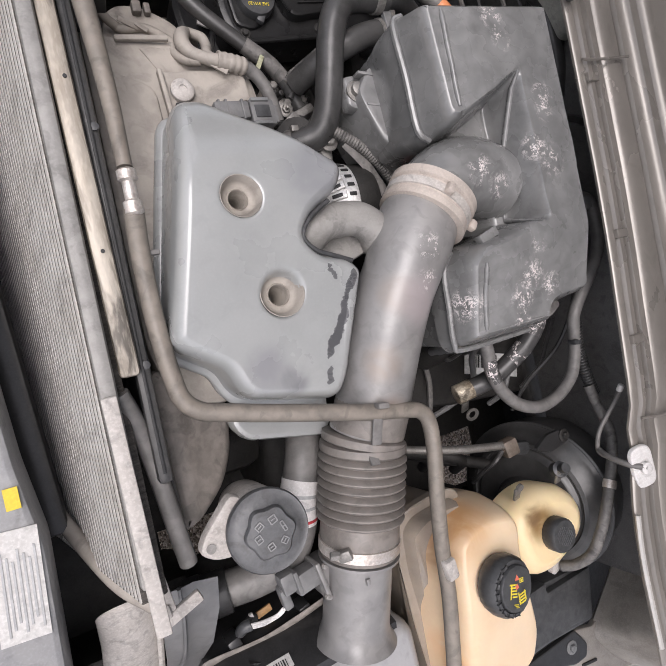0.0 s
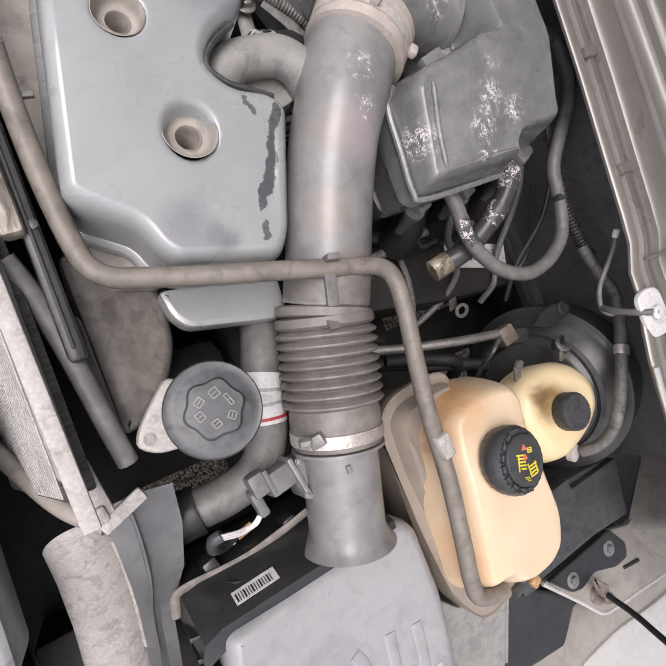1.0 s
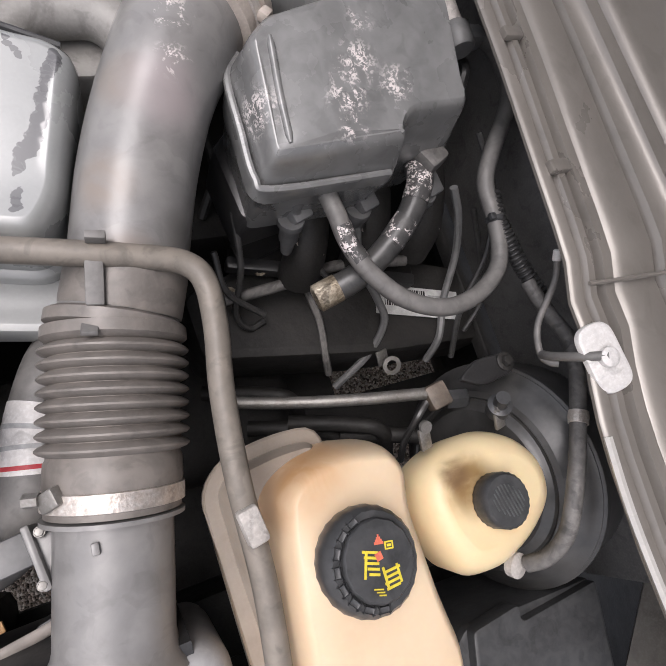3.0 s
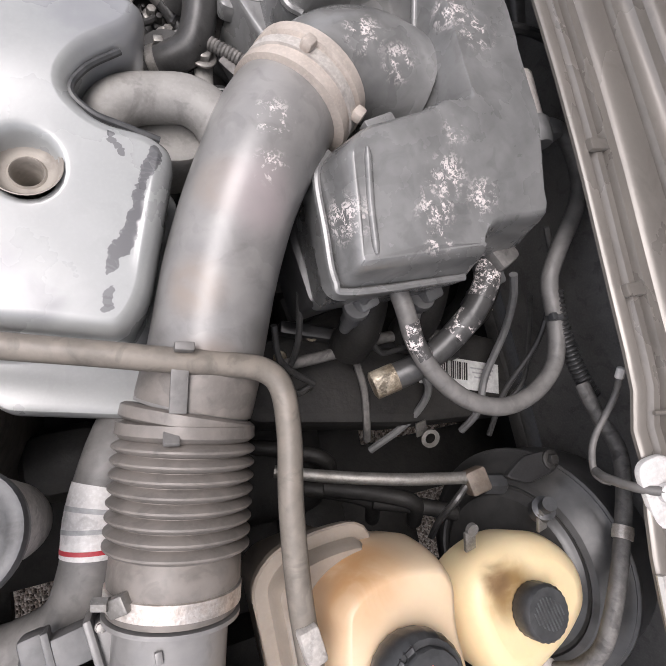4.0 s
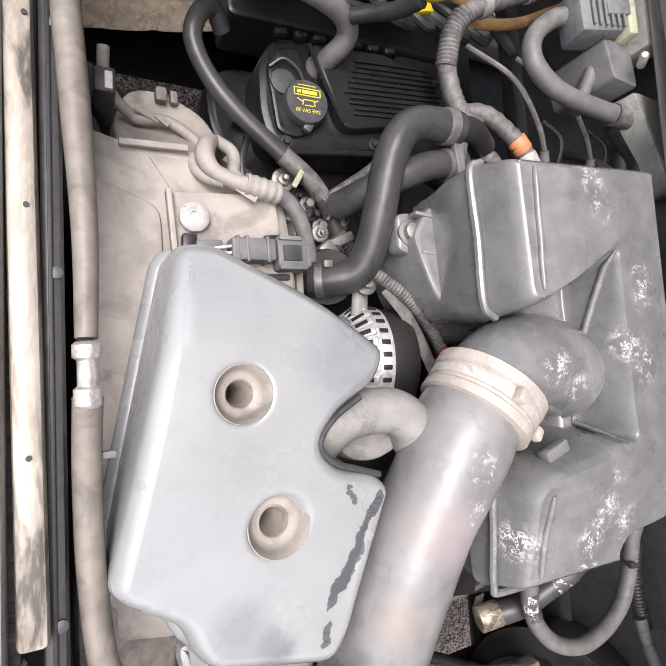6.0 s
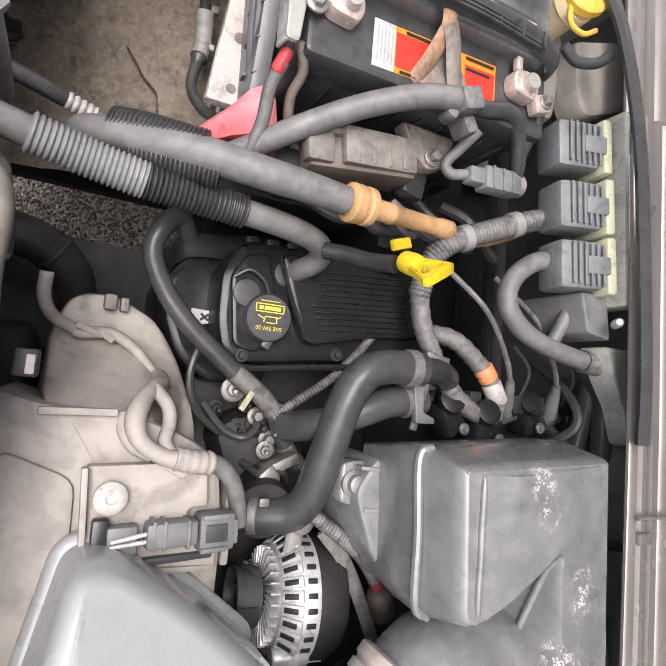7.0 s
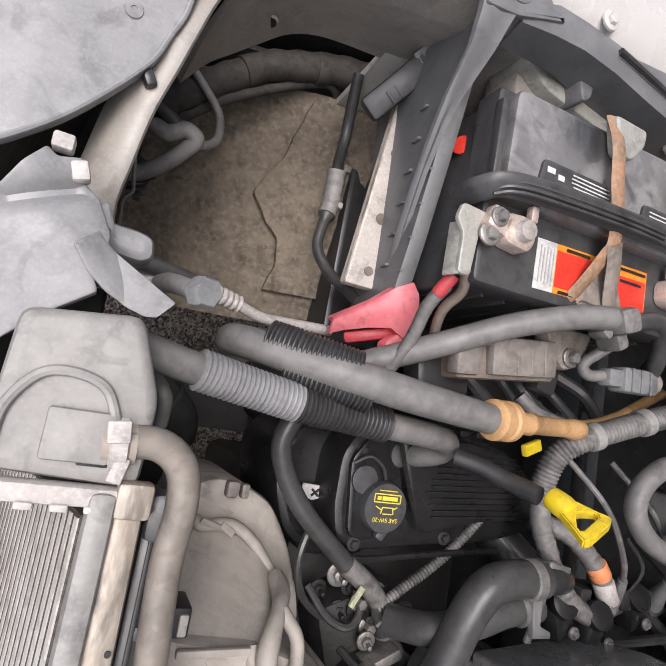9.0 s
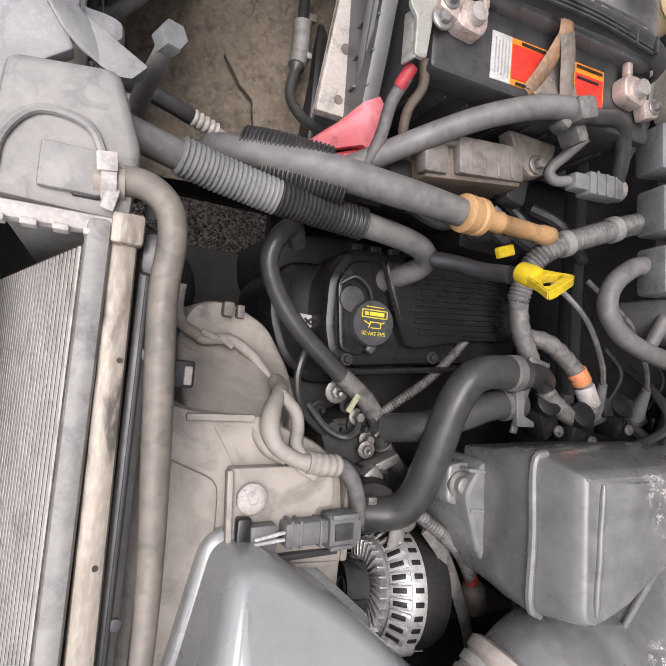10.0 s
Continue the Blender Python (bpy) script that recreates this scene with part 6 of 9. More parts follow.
# rear bank cover under the driver side hoses
rb = part("rear_cover", slab([(0.45, 0.02), (0.455, -0.06), (0.66, -0.098), (0.84, -0.115), (0.84, -0.01), (0.60, 0.07)], 0.62, 0.715, 0.012, 0.015), M_DARK, engine, "dark rear engine cover")
part("rear_rail", box((0.62, 0.01, 0.735), (0.24, 0.016, 0.02), 0.004, (0, 0, -15)), M_BLACK, engine)
white_label = part("white_label", box((0.745, -0.046, 0.7185), (0.122, 0.040, 0.001), 0, (0, 0, -16)), M_WHITEINK, engine, "white barcode label")
lq = pose(0.745, -0.046, 0.7194, 0, 0, -16)
for k in range(18):
    part("barcode_bar", turned(box((-0.048 + 0.0034 * k, 0.004, 0), (0.0010 + 0.0008 * (k * 7 % 3), 0.024, 0.0004), 0), lq), M_FLATBLACK, white_label)
for k in range(3):
    part("print_line", turned(box((0.034, 0.010 - 0.006 * k, 0), (0.036 - 0.006 * k, 0.002, 0.0004), 0), lq), M_GREYINK, white_label)
for x, y, z in ((0.545, 0.03, 0.73), (0.60, 0.025, 0.735), (0.505, 0.01, 0.72), (0.66, 0.02, 0.74)):
    part("brass_plug", lathe([(0.007, 0), (0.008, 0.004), (0.008, 0.010), (0.005, 0.012), (0.004, 0.008)], (x, y, z), (-0.4, -0.3, 1), 12), M_GOLD, engine)
SITE = FAR_SIDE
for k in range(5):
    part("injector", join(lathe([(0.010, 0), (0.010, 0.03), (0.007, 0.032), (0.007, 0.05)], (0.60 + 0.035 * k, 0.45 - 0.004 * k, 0.80), (0.1, 0.2, 1), 14), box((0.605 + 0.035 * k, 0.455, 0.845), (0.018, 0.024, 0.022), 0.003)), M_BLACK, engine)
part("runner", tube([(0.58, 0.50, 0.76), (0.62, 0.46, 0.79), (0.66, 0.43, 0.80), (0.72, 0.43, 0.79)], 0.025, 14), M_BLACK, engine)
part("coolant_outlet", lathe([(0.026, 0), (0.026, 0.04), (0.03, 0.045), (0.03, 0.06)], (0.415, 0.345, 0.76), (-0.2, -0.3, 1), 20), M_DARK, engine)
part("timing_cover", box((0.42, 0.37, 0.70), (0.10, 0.12, 0.14), 0.02, (0, 0, 20)), M_DARK, engine)
for x, y in ((0.415, 0.395), (0.44, 0.40), (0.40, 0.42)):
    part("timing_bolt", bolt((x, y, 0.775), 0.006, 0.01), M_STEEL, engine)
part("pump_body", box((0.37, 0.24, 0.62), (0.12, 0.18, 0.16), 0.02), M_DARK, engine)

SITE = HOME
# ---- alternator ----
alt = thing("alternator", "cast aluminium alternator with slotted cooling vents", "alternator", (0.45, 0.245, 0.7))
ac, ax_a = Vector((0.468, 0.238, 0.782)), Vector((0.985, -0.05, 0.12)).normalized()
part("housing", lathe([(0.020, -0.034), (0.046, -0.034), (0.050, -0.032), (0.060, -0.020), (0.065, -0.010), (0.065, 0.006), (0.062, 0.008)], tuple(ac), tuple(ax_a), 56), M_ALU, alt, "bright cast aluminium housing")
part("stator", lathe([(0.0615, 0.006), (0.0635, 0.007), (0.0635, 0.030), (0.058, 0.040), (0.03, 0.046)], tuple(ac), tuple(ax_a), 48), M_DARK, alt, "dark rear half")
u_a = Vector((0, 0, 1)) - ax_a * ax_a.z
u_a.normalize()
v_a = ax_a.cross(u_a)
for k in range(30):
    a = 2 * math.pi * (k + 0.5) / 30
    d = math.cos(a) * u_a + math.sin(a) * v_a
    n_f = (d * 0.78 - ax_a * 0.62).normalized()
    p = ac - ax_a * 0.0215 + d * 0.0590
    t_f = ax_a.cross(d).normalized()
    q = Matrix((t_f.cross(n_f), t_f, n_f)).transposed().to_4x4()
    part("vent_frame", turned(box((0, 0, 0.0005), (0.023, 0.0108, 0.004), 0.0012), Matrix.Translation(p) @ q), M_ALU, alt)
    part("vent", turned(box((0.001, 0, 0.0018), (0.015, 0.0052, 0.003), 0.0008), Matrix.Translation(p) @ q), M_FLATBLACK, alt)
    part("vent", turned(box((0, 0, 0), (0.010, 0.0052, 0.003), 0.0008), Matrix.Translation(ac + ax_a * -0.003 + d * 0.0648) @ Matrix((ax_a, t_f, d)).transposed().to_4x4()), M_FLATBLACK, alt)
for k in range(30):
    a = 2 * math.pi * k / 30
    d = math.cos(a) * u_a + math.sin(a) * v_a
    p = ac - ax_a * 0.036 + d * 0.036
    q = Matrix((d, ax_a.cross(d), ax_a)).transposed().to_4x4()
    part("fan_fin", turned(box((0, 0, 0), (0.026, 0.0016, 0.010), 0.0004, (0, 0, 14)), Matrix.Translation(p) @ q), M_ALU, alt)
boss_d = (0.72 * u_a + 0.70 * v_a).normalized()
part("boss", lathe([(0.008, -0.030), (0.0095, -0.028), (0.0095, 0.006), (0.008, 0.008)], tuple(ac - ax_a * 0.004 + boss_d * 0.062), tuple(ax_a), 20), M_ALU, alt)
part("sticker", turned(box((0, 0, 0), (0.018, 0.026, 0.001), 0), Matrix.Translation(ac + ax_a * 0.017 + (0.35 * u_a + 0.937 * v_a) * 0.0637) @ Matrix((ax_a, (0.35 * u_a + 0.937 * v_a).cross(ax_a), (0.35 * u_a + 0.937 * v_a))).transposed().to_4x4()), M_PAPER, alt)
pul = part("pulley", lathe([(0.006, -0.062), (0.010, -0.064), (0.018, -0.058), (0.026, -0.060), (0.029, -0.070), (0.031, -0.070), (0.031, -0.044), (0.027, -0.042), (0.016, -0.038)], tuple(ac), tuple(ax_a), 40), M_CAP, alt, "black grooved pulley")
part("hub", lathe([(0.004, -0.058), (0.011, -0.0655), (0.0115, -0.061)], tuple(ac), tuple(ax_a), 24), M_STEEL, pul)
part("belt", tube([ac - ax_a * 0.057 + (math.cos(a) * u_a + math.sin(a) * v_a) * 0.0325 for a in (2 * math.pi * k / 16 for k in range(14))] + [ac - ax_a * 0.057 - u_a * 0.12 + v_a * 0.02], 0.011, 8, flat=0.18), M_HOSE, alt, "black ribbed drive belt")
part("mount_bolt", bolt((0.452, 0.325, 0.820), 0.008, 0.008, (0, 0.1, 1)), M_STEEL, alt)
part("mount_arm", tube([(0.45, 0.29, 0.805), (0.452, 0.312, 0.806), (0.455, 0.335, 0.806)], 0.010, 12, flat=0.6), M_RADTANK, alt)
part("plug", box((0.505, 0.232, 0.80), (0.02, 0.03, 0.02), 0.003, (0, 0, 10)), M_CONN, alt)
part("terminal_boot", lathe([(0.012, 0), (0.015, 0.006), (0.016, 0.028), (0.012, 0.036), (0.008, 0.038)], (0.577, 0.205, 0.800), (-0.35, 0.85, 0.2), 18), M_BROWN, alt, "dusty brown rubber boot")
part("boot_cable", corrugated([(0.564, 0.238, 0.808), (0.545, 0.262, 0.818), (0.520, 0.288, 0.828), (0.488, 0.312, 0.835), (0.455, 0.335, 0.832)], 0.0078, 0.004, 0.0012, 12), M_TAPE, alt, "ribbed cable sleeve")
part("red_end", lathe([(0.0075, 0), (0.008, 0.002), (0.008, 0.012), (0.007, 0.014)], (0.560, 0.243, 0.811), (-0.5, 0.8, 0.2), 14), M_REDTAPE, alt, "red cable end")
part("side_bracket", tube([(0.470, 0.318, 0.832), (0.500, 0.285, 0.828), (0.530, 0.235, 0.822), (0.560, 0.175, 0.812), (0.575, 0.12, 0.80)], 0.008, 8, flat=0.35), M_TAPE, alt, "flat dark strap")
part("wire_drop", tube([(0.50, 0.255, 0.79), (0.512, 0.21, 0.77), (0.52, 0.16, 0.74), (0.50, 0.12, 0.70)], 0.006, 8), M_HOSE, alt)

SITE = FAR_SIDE
# ---- hoses and lines ----
def hose(name, pts, r, material, label, category="hose", seg=14, n=8):
    return solid(name, tube(pts, r, seg, n), material, label, category)


upper = thing("upper_radiator_hose", "thick black radiator hose bent up to the engine", "hose", (0.45, 0.4, 0.8))
part("hose", tube([(0.385, 0.325, 0.806), (0.405, 0.324, 0.818), (0.428, 0.330, 0.832), (0.440, 0.352, 0.846), (0.446, 0.395, 0.863), (0.454, 0.442, 0.875), (0.470, 0.472, 0.880), (0.495, 0.483, 0.881), (0.540, 0.484, 0.880)], 0.0178, 24), M_HOSE, upper)
part("spring_clamp", lathe([(0.0182, -0.005), (0.0192, -0.004), (0.0192, 0.004), (0.0182, 0.005)], (0.395, 0.3245, 0.812), (0.85, 0, 0.5), 24), M_STEEL, upper, "steel spring clamp")
part("clamp_ear", box((0.398, 0.340, 0.828), (0.010, 0.008, 0.006), 0.001), M_STEEL, upper)
part("pipe_stub", tube([(0.535, 0.484, 0.880), (0.56, 0.484, 0.878), (0.59, 0.478, 0.86)], 0.015, 18), M_BLACK, upper)
heater = thing("heater_hose", "short black heater hose held by a steel bracket", "hose", (0.52, 0.44, 0.83))
part("hose", tube([(0.425, 0.412, 0.80), (0.448, 0.420, 0.84), (0.480, 0.434, 0.857), (0.515, 0.447, 0.862), (0.556, 0.452, 0.862)], 0.016, 20), M_HOSE, heater)
part("bracket", join(box((0.545, 0.462, 0.878), (0.008, 0.085, 0.004), 0.001, (8, 0, -8)), box((0.550, 0.468, 0.868), (0.004, 0.06, 0.024), 0.001, (8, 0, -8)), box((0.556, 0.498, 0.886), (0.03, 0.006, 0.004), 0.001, (0, 0, -10))), M_STEEL, heater, "dull steel bracket")
part("clip_plate", slab([(0.527, 0.501), (0.556, 0.501), (0.557, 0.496), (0.544, 0.492), (0.545, 0.440), (0.560, 0.434), (0.560, 0.428), (0.536, 0.428)], 0.876, 0.882, 0.0015, 0.002), M_SHIELD, heater, "grey plastic double hose clip")
part("clamp", lathe([(0.0165, -0.006), (0.018, -0.005), (0.018, 0.005), (0.0165, 0.006)], (0.535, 0.450, 0.862), (1, 0.2, 0), 24), M_STEEL, heater)
part("clamp", lathe([(0.018, -0.006), (0.0195, -0.005), (0.0195, 0.005), (0.018, 0.006)], (0.525, 0.484, 0.881), (1, 0.05, 0), 24), M_STEEL, heater)

lineA = thing("coolant_return_pipe", "grey hose with black ribbed sleeve crossing the bay", "hose", (0.25, 0.61, 0.85))
part("hose", tube([(0.118, 0.633, 0.902), (0.150, 0.627, 0.896), (0.200, 0.620, 0.886), (0.260, 0.613, 0.880), (0.335, 0.608, 0.878), (0.385, 0.605, 0.870), (0.415, 0.602, 0.858), (0.429, 0.596, 0.845), (0.430, 0.588, 0.832), (0.421, 0.581, 0.812), (0.412, 0.577, 0.785)], 0.0120, 18), M_RUBBER, lineA, "dusty grey rubber hose")
part("ribbed_sleeve", corrugated([(0.164, 0.625, 0.8935), (0.200, 0.620, 0.886), (0.248, 0.6135, 0.8815)], 0.0158, 0.0042, 0.0025, 20), M_COVERLIGHT, lineA, "dusty pale ribbed sleeve")
part("ribbed_sleeve", corrugated([(0.248, 0.6135, 0.8815), (0.290, 0.611, 0.879), (0.335, 0.608, 0.878)], 0.0155, 0.0042, 0.0025, 20), M_CONDUIT, lineA, "black ribbed sleeve")
part("end_ring", lathe([(0.013, -0.007), (0.015, -0.006), (0.015, 0.006), (0.013, 0.007)], (0.414, 0.578, 0.792), (-0.4, -0.2, -0.9), 20), M_RUBBER, lineA)
lineB = thing("engine_harness_tube", "thick taped harness tube with tan end connector", "wiring harness", (0.3, 0.64, 0.88))
part("tube", tube([(0.212, 0.648, 0.828), (0.197, 0.655, 0.836), (0.204, 0.655, 0.852), (0.238, 0.649, 0.876), (0.285, 0.642, 0.898), (0.335, 0.636, 0.907), (0.380, 0.632, 0.911), (0.420, 0.629, 0.911)], lambda f, s: 0.0130 + 0.0017 * math.sin(3 * f), 20), M_RUBBER, lineB, "dusty grey smooth tube")
part("ribbed_sleeve", corrugated([(0.222, 0.6585, 0.860), (0.245, 0.6545, 0.874), (0.270, 0.6495, 0.8855), (0.292, 0.646, 0.893)], 0.0190, 0.0037, 0.0020, 24), M_CONDUIT, lineB, "split black ribbed sleeve")
part("ribbed_sleeve", corrugated([(0.238, 0.6395, 0.870), (0.262, 0.6355, 0.882), (0.285, 0.632, 0.890), (0.306, 0.629, 0.895)], 0.0145, 0.0037, 0.0020, 20), M_CONDUIT, lineB, "lower half of the split sleeve")
part("tan_collar", lathe([(0.014, 0), (0.0185, 0.003), (0.0185, 0.012), (0.0165, 0.014), (0.0165, 0.018), (0.0185, 0.020), (0.0185, 0.026), (0.0105, 0.030), (0.0100, 0.050), (0.0110, 0.052), (0.0110, 0.056), (0.0095, 0.058), (0.0090, 0.120), (0.0105, 0.124), (0.0105, 0.140), (0.008, 0.143)], (0.420, 0.629, 0.911), (0.985, 0.05, -0.16), 28), M_TAN, lineB, "tan plastic connector collar")

hret = thing("heater_return_hose", "black hose curling over the valve cover", "hose", (0.36, 0.47, 0.78))
part("hose", tube([(0.305, 0.600, 0.79), (0.292, 0.612, 0.806), (0.276, 0.598, 0.812), (0.270, 0.572, 0.808), (0.285, 0.540, 0.803), (0.312, 0.508, 0.802), (0.360, 0.468, 0.80), (0.395, 0.444, 0.795), (0.415, 0.425, 0.787), (0.428, 0.405, 0.78), (0.445, 0.378, 0.772), (0.480, 0.350, 0.760), (0.52, 0.33, 0.74)], 0.0098, 14), M_HOSE, hret)
part("wire_wrap", corrugated([(0.436, 0.390, 0.776), (0.445, 0.378, 0.772), (0.462, 0.364, 0.766)], 0.0106, 0.004, 0.001, 14), M_TAPE, hret, "ribbed grey wrap")
solid("taped_sleeve", tube([(0.363, 0.4655, 0.80), (0.395, 0.444, 0.795), (0.413, 0.428, 0.788)], 0.0108, 14), M_TAPE, "grey taped sleeve on the black hose", "sleeve")
solid("zip_tie_end", box((0.377, 0.437, 0.808), (0.006, 0.022, 0.004), 0.001, (0, 10, -30)), M_SEALRING, "pale yellow cable tie end", "cable tie")
solid("coil_conduit", corrugated([(0.412, 0.420, 0.792), (0.440, 0.440, 0.792), (0.477, 0.466, 0.793), (0.505, 0.495, 0.797), (0.525, 0.520, 0.800), (0.545, 0.528, 0.79)], 0.0058, 0.004, 0.0012, 12), M_TAPE, "thin grey ribbed wire conduit", "conduit")
hose("ignition_wire", [(0.452, 0.605, 0.80), (0.470, 0.578, 0.800), (0.490, 0.540, 0.795), (0.500, 0.510, 0.785), (0.508, 0.485, 0.77)], 0.0045, M_TAPE, "thin grey wire loom", "wire", 8)

# main harness with plugs to the control module
main_h = thing("main_harness", "ribbed dusty grey main wiring harness at the control module", "wiring harness", (0.6, 0.64, 0.88))
part("sleeve", corrugated([(0.712, 0.679, 0.915), (0.670, 0.668, 0.906), (0.635, 0.655, 0.900), (0.598, 0.640, 0.893), (0.567, 0.626, 0.886), (0.549, 0.604, 0.872), (0.543, 0.565, 0.862)], 0.0128, 0.0045, 0.0014, 16), M_TAPE, main_h, "ribbed split sleeve")
part("taped_end", tube([(0.688, 0.673, 0.910), (0.702, 0.677, 0.913), (0.716, 0.680, 0.916)], lambda f, s: 0.0152 + 0.0006 * math.sin(700 * s), 16), M_RADTANK, main_h, "pale taped end")
for x, y, z in ((0.640, 0.657, 0.901), (0.580, 0.632, 0.889)):
    part("tape_wrap", lathe([(0.0135, -0.006), (0.0148, -0.005), (0.0148, 0.005), (0.0135, 0.006)], (x, y, z), (0.9, 0.4, 0.18), 16), M_RADTANK, main_h)
solid("harness_branch", tube([(0.543, 0.57, 0.862), (0.552, 0.535, 0.860), (0.566, 0.508, 0.860), (0.587, 0.475, 0.860), (0.618, 0.450, 0.860), (0.648, 0.438, 0.858), (0.664, 0.440, 0.858), (0.668, 0.458, 0.860), (0.655, 0.480, 0.860), (0.630, 0.505, 0.858), (0.60, 0.525, 0.852), (0.57, 0.53, 0.83)], lambda f, s: 0.0108 + 0.0007 * math.sin(s * 900), 16), M_TAPE, "grey taped wiring harness loop", "wiring harness")
solid("orange_band", lathe([(0.0114, -0.009), (0.0119, -0.008), (0.0119, 0.008), (0.0114, 0.009)], (0.648, 0.489, 0.860), (-0.65, 0.75, 0), 18), M_ORANGERING, "orange band on the wiring loop", "band")
solid("white_band", lathe([(0.0114, -0.013), (0.0119, -0.012), (0.0119, 0.012), (0.0114, 0.013)], (0.6635, 0.467, 0.860), (-0.5, 0.85, 0), 18), M_GROMMET, "pale tape band on the wiring loop", "band")
mloop = thing("module_loop", "grey wiring sheath looped below the control module", "wiring harness", (0.66, 0.57, 0.9))
part("sheath", tube([(0.703, 0.614, 0.925), (0.680, 0.618, 0.922), (0.655, 0.613, 0.918), (0.630, 0.592, 0.914), (0.624, 0.567, 0.912), (0.640, 0.544, 0.912), (0.668, 0.528, 0.914), (0.710, 0.516, 0.920), (0.760, 0.508, 0.925)], 0.0108, 16), M_RUBBER, mloop)
part("plug_sleeve", corrugated([(0.705, 0.614, 0.925), (0.690, 0.616, 0.9235), (0.678, 0.618, 0.922)], 0.0145, 0.005, 0.002, 14), M_CONN, mloop)
part("tape_end", tube([(0.735, 0.511, 0.9225), (0.75, 0.509, 0.924), (0.765, 0.508, 0.925)], 0.0132, 14), M_TAPE, mloop)
hose("module_lead", [(0.722, 0.592, 0.92), (0.712, 0.565, 0.918), (0.70, 0.535, 0.912), (0.692, 0.515, 0.905)], 0.008, M_RUBBER, "grey wire lead below the module", "wire", 12)

pcm = thing("engine_control_module", "pale control module with three grey plugs at the cowl", "control module", (0.75, 0.68, 0.9))
part("case", box((0.756, 0.685, 0.925), (0.034, 0.225, 0.085), 0.004, (0, 0, 2)), M_PCMCASE, pcm, "pale metal case")
part("label", box((0.7500, 0.685, 0.9685), (0.012, 0.12, 0.0012), 0, (0, 0, 2)), M_PAPER, pcm)
for y, z in ((0.752, 0.925), (0.680, 0.930), (0.612, 0.934)):
    pl = part("plug", box((0.694, y, z), (0.056, 0.054, 0.042), 0.006, (0, -12, 4)), M_PLUG, pcm, "dusty grey plug")
    part("seal", box((0.7285, y + 0.002, z + 0.006), (0.013, 0.064, 0.052), 0.004, (0, -12, 4)), M_SEALRING, pcm, "pale yellow seal")
    part("latch", box((0.706, y, z + 0.0262), (0.03, 0.020, 0.006), 0.002, (0, -12, 4)), M_PLUG, pl)
    for k in range(6):
        part("plug_rib", box((0.675 + 0.0075 * k, y, z + 0.0202 + 0.0016 * k), (0.003, 0.046, 0.003), 0.0008, (0, -12, 4)), M_PLUG, pl)
part("bracket", slab([(0.700, 0.585), (0.745, 0.588), (0.752, 0.535), (0.712, 0.54)], 0.86, 0.945, 0.004, 0.005), M_CONN, pcm)
part("stud", lathe([(0.005, 0), (0.005, 0.020), (0.003, 0.022)], (0.737, 0.551, 0.960), (-0.7, 0, 0.7), 8), M_LEAD, pcm, "bright stud")
solid("pale_bracket", slab([(0.739, 0.528), (0.799, 0.529), (0.817, 0.460), (0.815, 0.415), (0.797, 0.418), (0.782, 0.460), (0.757, 0.494)], 0.915, 0.945, 0.004, 0.006, top=lambda x, y: 0.003 * math.sin(70 * x)), M_PCMCASE, "pale dusty bracket below the control module", "bracket")
hose("cowl_drain_hose", [(0.765, 0.515, 0.90), (0.780, 0.500, 0.90), (0.803, 0.471, 0.90), (0.811, 0.427, 0.895), (0.820, 0.389, 0.885), (0.82, 0.341, 0.87)], 0.0125, M_HOSE, "black hose low beside the cowl", "hose", 14)
for x, y, tx, ty in ((0.702, 0.446, 0.657, 0.508), (0.782, 0.446, 0.735, 0.508)):
    coil = thing("coil_boot", "grey coil plug boot with a thin wire", "plug boot", (x, y, 0.84), "coil boots")
    part("boot", tube([(x, y, 0.838), (x - 0.008, y + 0.012, 0.848), (x - 0.016, y + 0.026, 0.860), (x - 0.022, y + 0.036, 0.868)], lambda f, s: 0.0125 - 0.0075 * f, 14), M_CONN, coil)
    part("collar", box((x + 0.003, y - 0.004, 0.834), (0.030, 0.026, 0.018), 0.004, (-20, 0, 20)), M_CAP, coil)
    part("wire", tube([(x - 0.022, y + 0.036, 0.868), (tx, ty, 0.882), (tx - 0.03, ty + 0.05, 0.88), (tx - 0.07, ty + 0.10, 0.85)], 0.0034, 8), M_TAPE, coil)
    part("wire", tube([(x + 0.008, y + 0.01, 0.85), (x + 0.004, y + 0.05, 0.872), (x - 0.01, y + 0.08, 0.86)], 0.0022, 6), M_HOSE, coil)
for x, y, z, a in ((0.735, 0.44, 0.838, 20), (0.655, 0.425, 0.85, -10), (0.605, 0.435, 0.845, 30), (0.825, 0.44, 0.83, 0)):
    lump = thing("ignition_coil", "black ignition coil with a ribbed top", "ignition coil", (x, y, 0.78), "ignition coils")
    part("body", box((x, y, z), (0.034, 0.040, 0.030), 0.006, (10, 8, a)), M_VALVE, lump)
    part("cap", lathe([(0.014, 0), (0.016, 0.004), (0.015, 0.012), (0.008, 0.014)], (x - 0.006, y + 0.016, z + 0.010), (-0.2, 0.4, 1), 16), M_VALVE, lump)
    part("bolt", bolt((x + 0.014, y - 0.012, z + 0.016), 0.004, 0.004), M_STEEL, lump)
hose("rear_bay_hose", [(0.79, 0.52, 0.90), (0.80, 0.48, 0.885), (0.805, 0.42, 0.865), (0.80, 0.34, 0.85), (0.79, 0.26, 0.83)], 0.013, M_HOSE, "black hose down the rear of the bay", "hose", 12)
bigh = thing("lower_coolant_hose", "thick black coolant hose low beside the shroud", "hose", (0.18, 0.57, 0.75))
